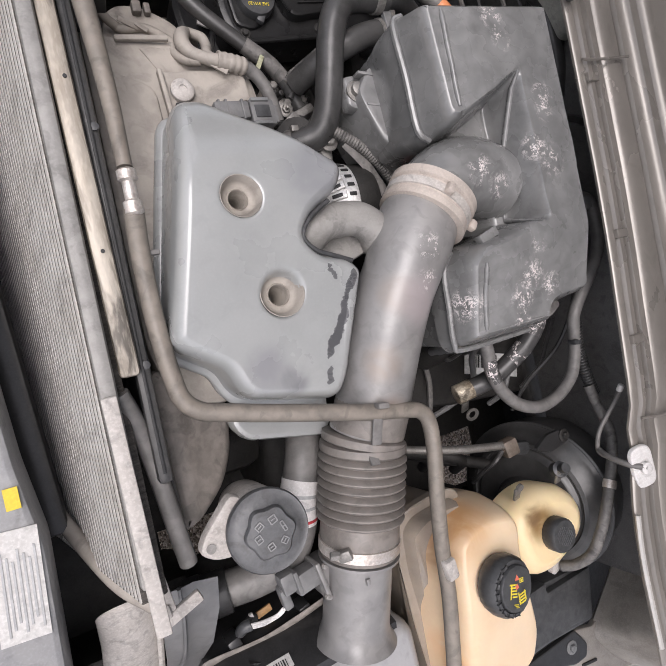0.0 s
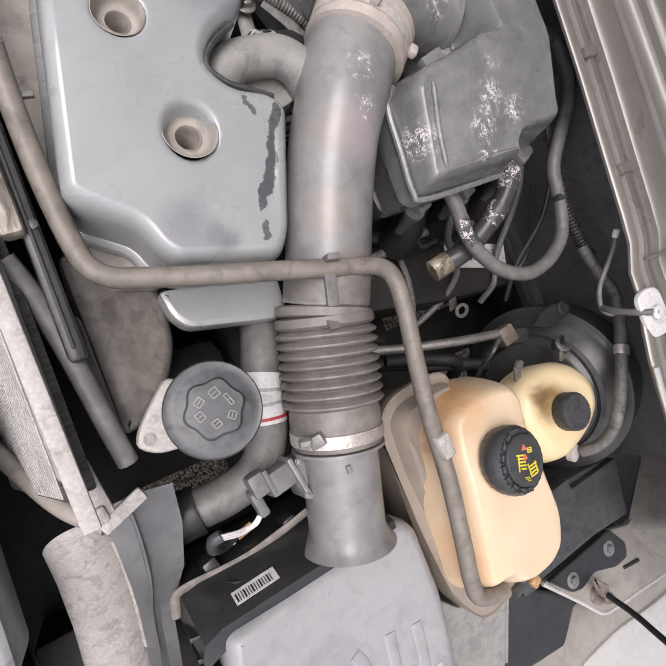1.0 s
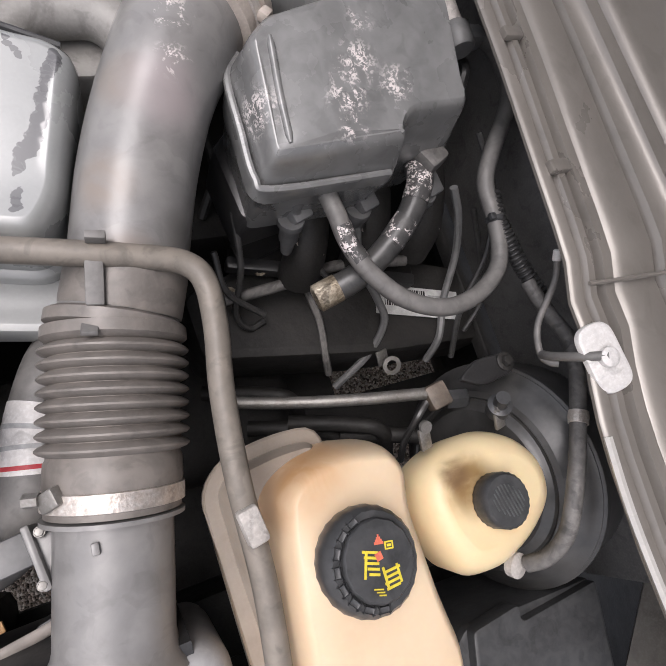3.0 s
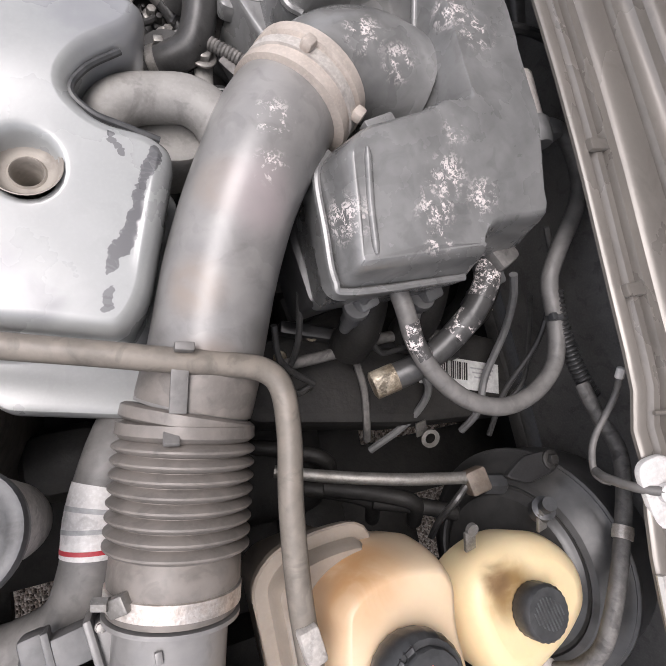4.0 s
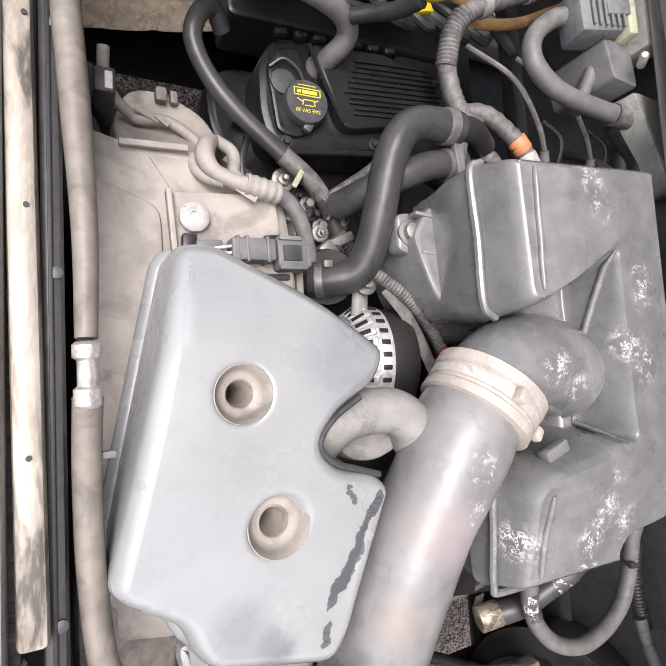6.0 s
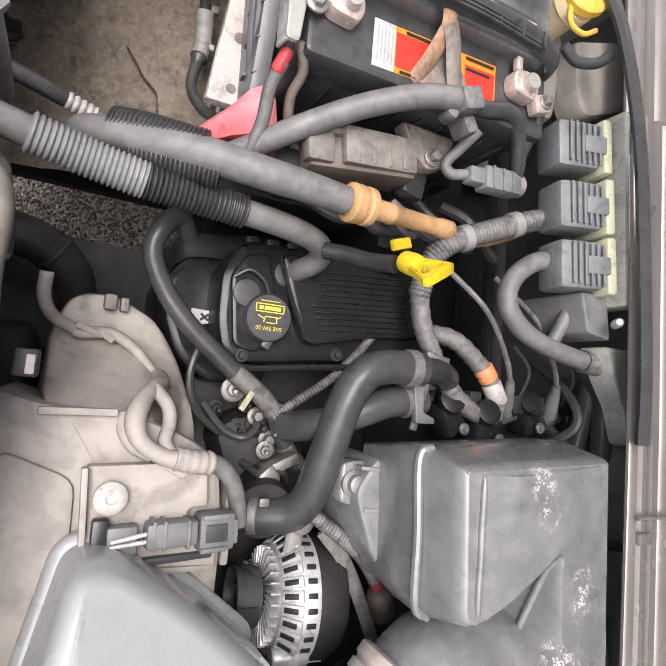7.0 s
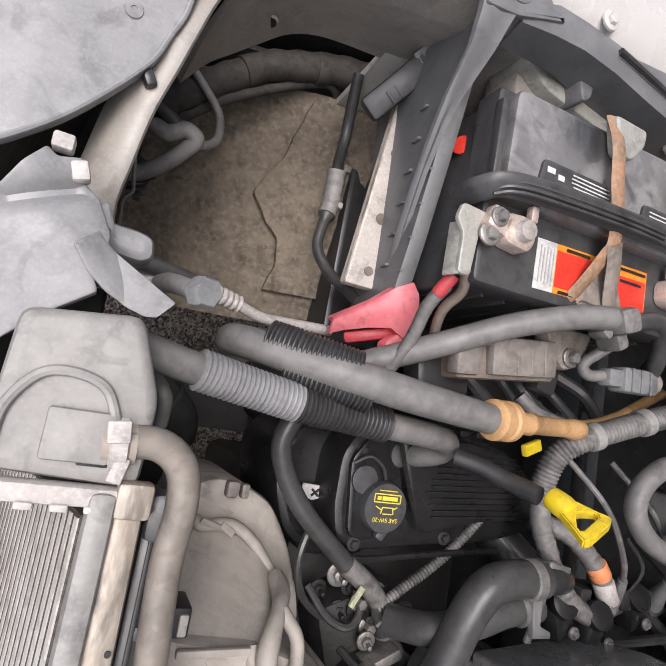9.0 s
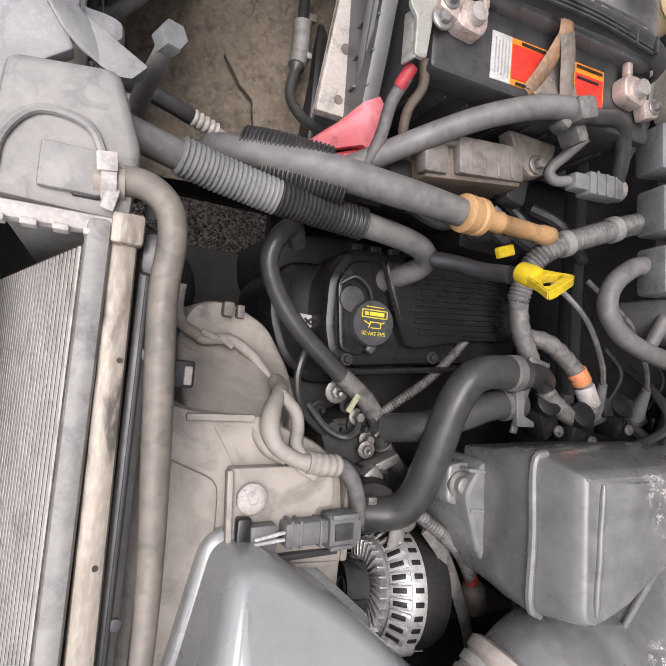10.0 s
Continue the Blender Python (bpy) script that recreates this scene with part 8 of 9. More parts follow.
solid("inner_splash_panel", slab([(0.530, -0.512), (0.571, -0.514), (0.675, -0.588), (0.62, -0.64), (0.50, -0.62)], 0.70, 0.742, 0.004, 0.006), M_BLACK, "black plastic splash panel beside the fender", "splash panel")
part("ball", join(lathe([(0.013, 0.0), (0.0135, 0.003), (0.010, 0.006), (0.007, 0.014), (0.009, 0.020), (0.008, 0.028)], (0.677, -0.578, 0.779), (-0.1, 0.25, 1), 18), slab([(0.658, -0.530), (0.682, -0.556), (0.672, -0.572), (0.660, -0.560)], 0.800, 0.806, 0.002, 0.003)), M_CRUST, rod, "rusty ball end")
part("rod", tube([(0.672, -0.566, 0.806), (0.663, -0.574, 0.85), (0.645, -0.580, 0.90), (0.61, -0.605, 1.02), (0.59, -0.65, 1.25), (0.60, -0.70, 1.60)], 0.0042, 10), M_FLATBLACK, rod)
duct_f = thing("front_duct", "pale plastic air inlet duct beside the radiator", "duct", (0.085, -0.23, 0.62))
shell_d = bmesh.new()
rings(shell_d, [[(cx + math.cos(a) * r, cy + math.sin(a) * r * 0.5, z + math.sin(a) * r * 0.85) for a in (2 * math.pi * k / 28 for k in range(28))] for cx, cy, z, r in ((0.070, -0.40, 0.66, 0.034), (0.078, -0.34, 0.69, 0.034), (0.086, -0.27, 0.722, 0.033), (0.090, -0.215, 0.755, 0.032), (0.090, -0.178, 0.776, 0.031), (0.090, -0.176, 0.777, 0.0295), (0.090, -0.186, 0.770, 0.029), (0.089, -0.23, 0.745, 0.029))], cap=False)
part("shell", shell_d, M_GROMMET, duct_f, "dusty white open duct")
part("rear_rib", tube([(0.119, -0.190, 0.785), (0.120, -0.22, 0.765), (0.117, -0.27, 0.735), (0.110, -0.33, 0.705)], 0.004, 8), M_GROMMET, duct_f)
support = thing("side_support", "creased dusty grey plastic radiator side support", "support", (0.14, -0.25, 0.62))
sup = bmesh.new()
rings(sup, [[(x0, y, z), (x0 + 0.35 * w, y + 0.002, z + 0.010), (x0 + 0.6 * w, y, z + 0.002), (x0 + w, y - 0.004, z + 0.004), (x0 + w, y - 0.012, z - 0.02), (x0, y - 0.012, z - 0.02)] for x0, w, y, z in ((0.120, 0.064, -0.150, 0.846), (0.121, 0.060, -0.190, 0.830), (0.120, 0.050, -0.235, 0.806), (0.117, 0.036, -0.270, 0.772), (0.113, 0.032, -0.30, 0.745), (0.108, 0.032, -0.34, 0.71), (0.10, 0.032, -0.40, 0.66))])
part("panel", sup, M_SHIELD, support)
part("crease", tube([(0.1424, -0.148, 0.8565), (0.142, -0.188, 0.8405), (0.1375, -0.233, 0.8165), (0.1296, -0.268, 0.7825), (0.1242, -0.298, 0.7555), (0.1192, -0.338, 0.7205)], 0.0022, 6), M_SHIELD, support)
# lower frame edge of the radiator as a thin swept strip
solid("radiator_edge_strip", tube([(0.03, -0.03, 0.72), (0.06, -0.09, 0.76), (0.09, -0.14, 0.80), (0.12, -0.17, 0.82)], 0.009, 12), M_SHROUD, "dusty lower radiator edge strip", "strip")
hose("low_cable", [(0.15, -0.22, 0.80), (0.17, -0.25, 0.76), (0.15, -0.30, 0.70), (0.16, -0.36, 0.64)], 0.006, M_HOSE, "black cable beside the filter box", "cable", 8)

SITE = FAR_SIDE
# ---- battery corner ----
bat = thing("battery", "black car battery with red and orange label and dusty top", "battery", (0.5, 0.82, 0.7))
part("case", slab([(0.358, 0.738), (0.630, 0.742), (0.630, 0.910), (0.358, 0.904)], 0.70, 0.925, 0.005, 0.006), M_BATTERY, bat, "black plastic case")
part("lid", slab([(0.354, 0.735), (0.635, 0.739), (0.635, 0.914), (0.354, 0.908)], 0.915, 0.942, 0.004, 0.006), M_BATTERY, bat, "black lid")
part("raised_top", slab([(0.360, 0.806), (0.624, 0.812), (0.624, 0.911), (0.362, 0.902)], 0.935, 0.957, 0.005, 0.010), M_BATTOP, bat, "dusty raised top")
for x0, x1, y0 in ((0.392, 0.482, 0.826), (0.520, 0.606, 0.828)):
    part("cell_cover", slab([(x0, y0), (x1, y0 + 0.002), (x1 - 0.006, y0 + 0.026), (x0 + 0.004, y0 + 0.024)], 0.95, 0.9600, 0.002, 0.005), M_BATTERY, bat)
for x0, w, y, h in ((0.404, 0.010, 0.841, 0.009), (0.416, 0.008, 0.838, 0.009), (0.452, 0.050, 0.846, 0.0022), (0.452, 0.052, 0.8425, 0.0022), (0.452, 0.052, 0.839, 0.0022), (0.449, 0.040, 0.8355, 0.0022), (0.545, 0.030, 0.846, 0.0022), (0.582, 0.034, 0.846, 0.0022), (0.545, 0.030, 0.842, 0.0022), (0.582, 0.030, 0.842, 0.0022)):
    part("print_line", box((x0, y, 0.9604), (w * 0.9, h * 0.55, 0.0005), 0, (0, 0, 1)), M_WHITEINK, bat)
lab_b = part("label_white", slab([(0.417, 0.745), (0.440, 0.746), (0.440, 0.791), (0.417, 0.790)], 0.9415, 0.9428, 0.0003), M_PAPER, bat, "white label end")
for k in range(5):
    part("print_line", box((0.4215 + 0.0038 * k, 0.768, 0.9432), (0.0013, 0.034 - 0.004 * (k % 2), 0.0003), 0), M_GREYINK, lab_b)
part("label_orange", slab([(0.440, 0.746), (0.562, 0.751), (0.562, 0.797), (0.440, 0.791)], 0.9415, 0.9426, 0.0003), M_ORANGE, bat, "orange label")
part("label_red", slab([(0.441, 0.752), (0.486, 0.754), (0.484, 0.787), (0.441, 0.785)], 0.942, 0.9434, 0.0003), M_REDLABEL, bat, "red label field")
part("label_red", slab([(0.522, 0.754), (0.560, 0.756), (0.560, 0.786), (0.522, 0.784)], 0.942, 0.9434, 0.0003), M_REDLABEL, bat)
for x, y, w in ((0.466, 0.7885, 0.03), (0.540, 0.7915, 0.036), (0.538, 0.780, 0.030), (0.455, 0.7485, 0.018)):
    part("print_line", box((x, y, 0.9438), (w, 0.0026, 0.0004), 0, (0, 0, 2)), M_FLATBLACK, bat)
for k in range(10):
    part("front_rib", box((0.370 + 0.0265 * k, 0.7375, 0.82), (0.003, 0.004, 0.17), 0.0008), M_BATTERY, bat)
part("side_lip", box((0.360, 0.852, 0.942), (0.012, 0.085, 0.012), 0.003), M_BATTERY, bat)
part("red_dot", lathe([(0.009, 0), (0.009, 0.0015), (0.007, 0.002)], (0.3575, 0.872, 0.894), (-0.85, 0, 0.5), 20), M_REDLABEL, bat, "round red sticker")
for x in (0.384, 0.593):
    part("post", lathe([(0.0092, 0), (0.0088, 0.030), (0.008, 0.032), (0.004, 0.0322)], (x, 0.781, 0.934), (0, 0, 1), 24), M_LEAD, bat, "lead post")
hnd = thing("battery_carry_handle", "black ribbed plastic carry strap across the battery", "strap", (0.49, 0.815, 0.95))
part("band", tube([(0.336, 0.803, 0.925), (0.343, 0.807, 0.950), (0.362, 0.812, 0.963), (0.42, 0.815, 0.970), (0.50, 0.818, 0.972), (0.56, 0.821, 0.971), (0.605, 0.820, 0.966), (0.632, 0.815, 0.952), (0.638, 0.810, 0.92)], 0.0105, 10, flat=0.3), M_BATTERY, hnd, "flat black band")
for dy in (-0.0066, -0.0022, 0.0022, 0.0066):
    part("rib", tube([(0.350, 0.809 + dy, 0.9575), (0.364, 0.8125 + dy, 0.9665), (0.40, 0.8145 + dy, 0.972), (0.50, 0.818 + dy, 0.9765), (0.60, 0.8205 + dy, 0.970)], 0.0018, 6), M_BATTERY, hnd)
for x in (0.50, 0.535, 0.565, 0.595):
    part("cross_rib", box((x, 0.8200, 0.974), (0.003, 0.018, 0.004), 0.0008), M_BATTERY, hnd)

hold = thing("battery_hold_down", "worn brown strap hold-down over the battery", "hold-down", (0.5, 0.8, 0.92))
part("top_plate", slab([(0.463, 0.914), (0.507, 0.914), (0.505, 0.897), (0.489, 0.878), (0.471, 0.880)], 0.958, 0.969, 0.003, 0.006), M_PCMCASE, hold, "corroded pale plate")
part("band", tube([(0.467, 0.914, 0.962), (0.470, 0.885, 0.969), (0.474, 0.850, 0.969), (0.478, 0.835, 0.968), (0.484, 0.802, 0.964), (0.483, 0.790, 0.957), (0.475, 0.768, 0.948), (0.463, 0.745, 0.940)], 0.0085, 8, flat=0.32), M_RUST, hold, "rusty narrow band")
part("arm", tube([(0.486, 0.800, 0.963), (0.495, 0.785, 0.957), (0.503, 0.765, 0.950), (0.513, 0.742, 0.942)], 0.010, 8, flat=0.4), M_CRUST, hold, "crusted grey arm")
part("web", slab([(0.467, 0.742), (0.539, 0.740), (0.528, 0.765), (0.507, 0.795), (0.489, 0.795), (0.479, 0.770)], 0.932, 0.944, 0.005, 0.008), M_CRUST, hold, "crusted bracket web")
part("foot_arm", slab([(0.483, 0.735), (0.553, 0.735), (0.543, 0.700), (0.518, 0.690), (0.498, 0.705)], 0.880, 0.897, 0.004, 0.006), M_CRUST, hold)
part("foot_bolt", bolt((0.523, 0.705, 0.898), 0.006, 0.008), M_STEEL, hold)

for x, d in ((0.384, -1), (0.593, 1)):
    cl = thing("battery_clamp", "tarnished battery clamp on a lead post", "battery clamp", (x, 0.78, 0.93), "battery clamps")
    part("ring", slab([(x - 0.013, 0.768), (x + 0.010, 0.766), (x + 0.016, 0.776), (x + 0.015, 0.790), (x + 0.004, 0.796), (x - 0.014, 0.794), (x - 0.019, 0.788), (x - 0.019, 0.774)], 0.943, 0.958, 0.003, 0.006), M_CLAMP, cl, "tarnished clamp ring")
    part("jaw", box((x + d * 0.022, 0.784 - 0.016 * (d > 0), 0.951), (0.022, 0.020, 0.014), 0.003, (0, 0, 20 * d)), M_CLAMP, cl)
    part("jaw_bolt", bolt((x + d * 0.025, 0.786 - 0.016 * (d > 0), 0.958), 0.0048, 0.006), M_STEEL, cl)
    part("ear", box((x - 0.012 * d, 0.800, 0.954), (0.008, 0.014, 0.008), 0.002), M_CLAMP, cl)
pos = thing("positive_terminal_plate", "pale green-grey bent terminal plate with cables", "terminal", (0.345, 0.76, 0.92))
part("plate", slab([(0.326, 0.778), (0.330, 0.792), (0.362, 0.790), (0.366, 0.780), (0.350, 0.776), (0.346, 0.735), (0.334, 0.735), (0.334, 0.768)], 0.944, 0.948, 0.001, 0.004), M_PCMCASE, pos)
part("fold", box((0.3345, 0.757, 0.938), (0.003, 0.045, 0.016), 0.001, (0, 12, 0)), M_PCMCASE, pos)
part("bolt", bolt((0.357, 0.773, 0.951), 0.006, 0.005), M_STEEL, pos)
part("red_sleeve", lathe([(0.0052, 0), (0.006, 0.003), (0.006, 0.018), (0.0052, 0.021)], (0.344, 0.738, 0.930), (-0.3, -0.8, -0.5), 14), M_REDTAPE, pos, "red sleeve")
part("cable", tube([(0.342, 0.730, 0.925), (0.337, 0.712, 0.91), (0.338, 0.690, 0.895), (0.335, 0.672, 0.885), (0.33, 0.655, 0.875)], 0.006, 10), M_TAPE, pos)
part("cable", tube([(0.352, 0.745, 0.935), (0.362, 0.730, 0.92), (0.360, 0.715, 0.90), (0.368, 0.695, 0.882), (0.385, 0.682, 0.87)], 0.0048, 10), M_BROWN, pos)
hose("battery_cable", [(0.305, 0.655, 0.858), (0.332, 0.668, 0.874), (0.366, 0.686, 0.900), (0.394, 0.701, 0.915), (0.421, 0.714, 0.928), (0.451, 0.725, 0.941), (0.480, 0.733, 0.950), (0.515, 0.738, 0.955)], 0.0112, M_RUBBER, "thick grey battery cable", "cable", 16)
hose("negative_cable", [(0.515, 0.738, 0.953), (0.550, 0.745, 0.946), (0.580, 0.752, 0.945), (0.600, 0.745, 0.938), (0.622, 0.718, 0.92), (0.635, 0.70, 0.90)], 0.0085, M_HOSE, "black negative battery cable", "cable", 12)
hose("ground_cable", [(0.616, 0.778, 0.952), (0.628, 0.762, 0.94), (0.628, 0.738, 0.925), (0.634, 0.712, 0.90)], 0.006, M_HOSE, "thin black ground cable on the battery", "cable", 10)
solid("cable_clip", join(box((0.516, 0.737, 0.955), (0.026, 0.024, 0.026), 0.006, (0, 0, 20)), box((0.526, 0.726, 0.938), (0.016, 0.028, 0.026), 0.005, (0, 0, 30)), box((0.505, 0.728, 0.945), (0.014, 0.02, 0.02), 0.005, (0, 0, -25))), M_TAPE, "dark clip bunching the battery cables", "cable clip")

boot = thing("red_terminal_cover", "faded red rubber cover hanging beside the battery", "terminal cover", (0.3, 0.69, 0.87))
fl = bmesh.new()
# top edge, lower edge of the folded flap, end to end
flap_rows = (((0.294, 0.699, 0.818), (0.296, 0.684, 0.812)), ((0.304, 0.707, 0.829), (0.306, 0.689, 0.820)), ((0.320, 0.719, 0.845), (0.325, 0.695, 0.834)), ((0.334, 0.734, 0.860), (0.343, 0.698, 0.846)), ((0.349, 0.742, 0.864), (0.358, 0.690, 0.848)), ((0.358, 0.733, 0.862), (0.371, 0.690, 0.846)))
loops = []
for a, b in flap_rows:
    a, b = Vector(a), Vector(b)
    up = Vector((-0.15, 0.1, 0.5)) * 0.008
    loops.append([a, a.lerp(b, 0.25) + up, a.lerp(b, 0.6) + up, b, b + Vector((0, 0.001, -0.012)), a.lerp(b, 0.6) - Vector((0, 0, 0.003)), a.lerp(b, 0.25) - Vector((0, 0, 0.003)), a + Vector((0, 0.002, -0.014))])
rings(fl, [[p for p in loop] for loop in loops])
part("flap", fl, M_RED, boot, "faded red folded flap")
part("tail", slab([(0.352, 0.694), (0.364, 0.698), (0.377, 0.688), (0.372, 0.682), (0.358, 0.684)], 0.828, 0.845, 0.003, 0.003), M_RED, boot)
part("tag", slab([(0.338, 0.684), (0.350, 0.694), (0.360, 0.687), (0.348, 0.672), (0.338, 0.674)], 0.834, 0.850, 0.003, 0.003), M_RED, boot)
part("fold", box((0.333, 0.690, 0.822), (0.05, 0.012, 0.012), 0.004, (0, -25, 18)), M_REDTAPE, boot, "dark inside of the cover")

# modules under the battery cables
mod = thing("relay_module", "dusty brown-grey relay module below the battery", "relay module", (0.46, 0.68, 0.8))
part("body", box((0.442, 0.688, 0.874), (0.120, 0.042, 0.050), 0.005, (0, 0, 8)), M_BROWN, mod)
part("step", box((0.392, 0.684, 0.898), (0.030, 0.040, 0.016), 0.004, (4, 6, 8)), M_MODULE, mod)
part("cover", box((0.458, 0.692, 0.900), (0.086, 0.036, 0.012), 0.003, (3, 4, 8)), M_MODULE, mod, "dust-covered top")
part("bridge", box((0.408, 0.703, 0.900), (0.020, 0.020, 0.014), 0.003, (0, 0, 12)), M_MODULE, mod)
for k in range(4):
    part("ridge", box((0.430 + 0.018 * k, 0.688 + 0.0025 * k, 0.9065 - 0.001 * k), (0.004, 0.032, 0.003), 0.001, (0, 0, 8)), M_MODULE, mod)
for k in range(3):
    part("latch", box((0.395 + 0.045 * k, 0.668 + 0.006 * k, 0.876), (0.018, 0.010, 0.030), 0.003, (0, 0, 8)), M_CONN, mod)
part("rail", box((0.39, 0.662, 0.862), (0.06, 0.046, 0.03), 0.008, (0, 0, 10)), M_BLACK, mod)
part("foot", box((0.515, 0.685, 0.872), (0.03, 0.04, 0.022), 0.006, (0, 5, -10)), M_BLACK, mod)
plug = thing("grey_harness_plug", "dusty grey harness plug beside the relay module", "plug", (0.6, 0.69, 0.85))
part("body", box((0.606, 0.696, 0.908), (0.052, 0.026, 0.022), 0.004, (0, 0, 4)), M_PLUG, plug)
part("neck", box((0.572, 0.694, 0.908), (0.022, 0.018, 0.016), 0.003, (0, 0, 4)), M_PLUG, plug)
for k in range(3):
    part("rib", box((0.590 + 0.014 * k, 0.6955, 0.9195), (0.003, 0.024, 0.002), 0.0006, (0, 0, 4)), M_PLUG, plug)
part("wire", tube([(0.562, 0.694, 0.906), (0.545, 0.692, 0.902), (0.538, 0.702, 0.902), (0.548, 0.718, 0.915), (0.556, 0.732, 0.930)], 0.006, 10), M_RUBBER, plug)
part("ring", lathe([(0.012, 0), (0.013, 0.002), (0.013, 0.007), (0.010, 0.008)], (0.631, 0.699, 0.906), (1, 0.2, 0), 16), M_MODULE, plug)
hose("tray_wire", [(0.50, 0.660, 0.86), (0.515, 0.646, 0.868), (0.535, 0.640, 0.876), (0.560, 0.636, 0.882), (0.58, 0.638, 0.885)], 0.0075, M_TAPE, "grey taped wire branch beside the battery", "wire", 10)
for k in range(6):
    hose("tray_wiring", [(0.39 + 0.045 * k, 0.70, 0.80), (0.42 + 0.045 * k, 0.66 + 0.01 * (k % 3), 0.815 + 0.006 * (k % 2)), (0.46 + 0.045 * k, 0.645, 0.82), (0.50 + 0.04 * k, 0.66 - 0.01 * (k % 2), 0.81)], 0.006 + 0.002 * (k % 2), M_HOSE, "black wiring below the battery tray", "wire", 8)
solid("copper_pipe", tube([(0.598, 0.640, 0.850), (0.645, 0.651, 0.846), (0.690, 0.668, 0.842), (0.735, 0.692, 0.84), (0.760, 0.705, 0.84)], 0.007, 12), M_TAN, "thin tan pipe running to the cowl", "pipe")
solid("battery_tray", slab([(0.335, 0.69), (0.665, 0.695), (0.665, 0.93), (0.335, 0.925)], 0.62, 0.70, 0.006, 0.012), M_BLACK, "black plastic battery tray", "battery tray")

# battery shield, rail and fender details
shield = thing("battery_heat_shield", "dark grey plastic battery shield bolted to the fender", "heat shield", (0.34, 0.86, 0.8))
wall = bmesh.new()
rings(wall, [[(x0, y, z0), (x0, y, z1), (x0 + 0.008, y, z1 + 0.003), (x0 + 0.016, y, z1), (x0 + 0.012, y, z0)] for x0, y, z0, z1 in ((0.334, 0.715, 0.77, 0.850), (0.333, 0.78, 0.77, 0.872), (0.331, 0.85, 0.77, 0.894), (0.328, 0.92, 0.77, 0.916), (0.324, 0.975, 0.77, 0.936))])
part("wall", wall, M_SHIELD, shield, "leaning dark grey wall")
for k in range(6):
    part("notch", box((0.3325 - 0.001 * k, 0.760 + 0.03 * k, 0.832 + 0.007 * k), (0.006, 0.003, 0.012), 0.001, (0, 0, 20)), M_SHIELD, shield)
for k in range(7):
    part("notch", box((0.3365 - 0.0012 * k, 0.752 + 0.030 * k, 0.861 + 0.0095 * k), (0.010, 0.002, 0.005), 0.0008, (0, 0, 35)), M_SHIELD, shield)
SITE = HOME
part("tab", slab([(0.309, 0.947), (0.307, 0.981), (0.313, 0.997), (0.322, 1.007), (0.339, 1.013), (0.357, 1.007), (0.383, 0.978), (0.396, 0.976), (0.341, 0.953)], 0.9575, 0.9625, 0.0015, 0.004), M_SHIELD, shield, "flat bolted plastic tab")
strut_b = bmesh.new()
rings(strut_b, [[(x0, y, z), (x0 + 0.25 * w, y + 0.001, z + 0.003), (x0 + 0.6 * w, y + 0.001, z + 0.0005), (x0 + w, y, z + 0.002), (x0 + w, y - 0.002, z - 0.006), (x0, y - 0.002, z - 0.006)] for x0, w, y, z in ((0.307, 0.034, 0.958, 0.9605), (0.308, 0.029, 0.946, 0.958), (0.314, 0.022, 0.928, 0.944), (0.318, 0.014, 0.897, 0.916), (0.321, 0.011, 0.877, 0.901), (0.328, 0.009, 0.845, 0.876), (0.338, 0.008, 0.802, 0.846), (0.348, 0.008, 0.768, 0.822))])
part("strut", strut_b, M_SHIELD, shield, "narrow angular strut")
part("tab_washer", lathe([(0.0152, -0.001), (0.0160, 0.0004), (0.0150, 0.0010), (0.008, 0.0012)], (0.338, 0.9795, 0.9628), (0, 0, 1), 24), M_SHIELD, shield)
part("tab_washer", lathe([(0.0120, 0), (0.0128, 0.0008), (0.0122, 0.0022), (0.006, 0.0024)], (0.338, 0.988, 0.9636), (0, 0, 1), 24), M_PLUG, shield, "dusty round washer")
part("bolt", bolt((0.339, 0.988, 0.9655), 0.0058, 0.006), M_PLUG, shield, "dusty hex bolt")
# open dark channel along the fender with the cream inner panel behind it
bar_rows = []
for x, yt, zt, yl, drop in ((0.350, 0.962, 0.9595, 0.955, 0.030), (0.390, 0.979, 0.9590, 0.964, 0.034), (0.430, 0.984, 0.9575, 0.971, 0.038), (0.476, 0.987, 0.9560, 0.972, 0.044), (0.53, 0.984, 0.9550, 0.967, 0.046), (0.604, 0.979, 0.9535, 0.962, 0.046), (0.67, 0.980, 0.9535, 0.962, 0.046)):
    bar_rows.append([(x, yt + 0.012, zt), (x, yt, zt + 0.002), (x, yl, zt - 0.002), (x + 0.004, yl - 0.004, zt - drop), (x + 0.004, yl - 0.001, zt - drop), (x, yl + 0.004, zt - 0.006), (x, yt + 0.012, zt - 0.004)])
bar_b = bmesh.new()
rings(bar_b, bar_rows)
part("fender_bar", bar_b, M_SHIELD, shield, "dark thin channel along the fender")
part("shelf", slab([(0.470, 0.985), (0.472, 0.991), (0.564, 1.007), (0.66, 1.021), (0.66, 0.985), (0.629, 0.966), (0.600, 0.977)], 0.950, 0.9585, 0.0015, 0.003), M_SHIELD, shield, "grey flat shelf")
part("edge_rod", tube([(0.472, 0.989, 0.960), (0.53, 0.985, 0.959), (0.58, 0.980, 0.958), (0.603, 0.975, 0.957)], 0.0034, 8), M_BLACK, shield, "thin black edge")
part("gusset", slab([(0.455, 0.982), (0.482, 0.985), (0.478, 0.958), (0.466, 0.950)], 0.905, 0.930, 0.003, 0.005), M_SHIELD, shield)
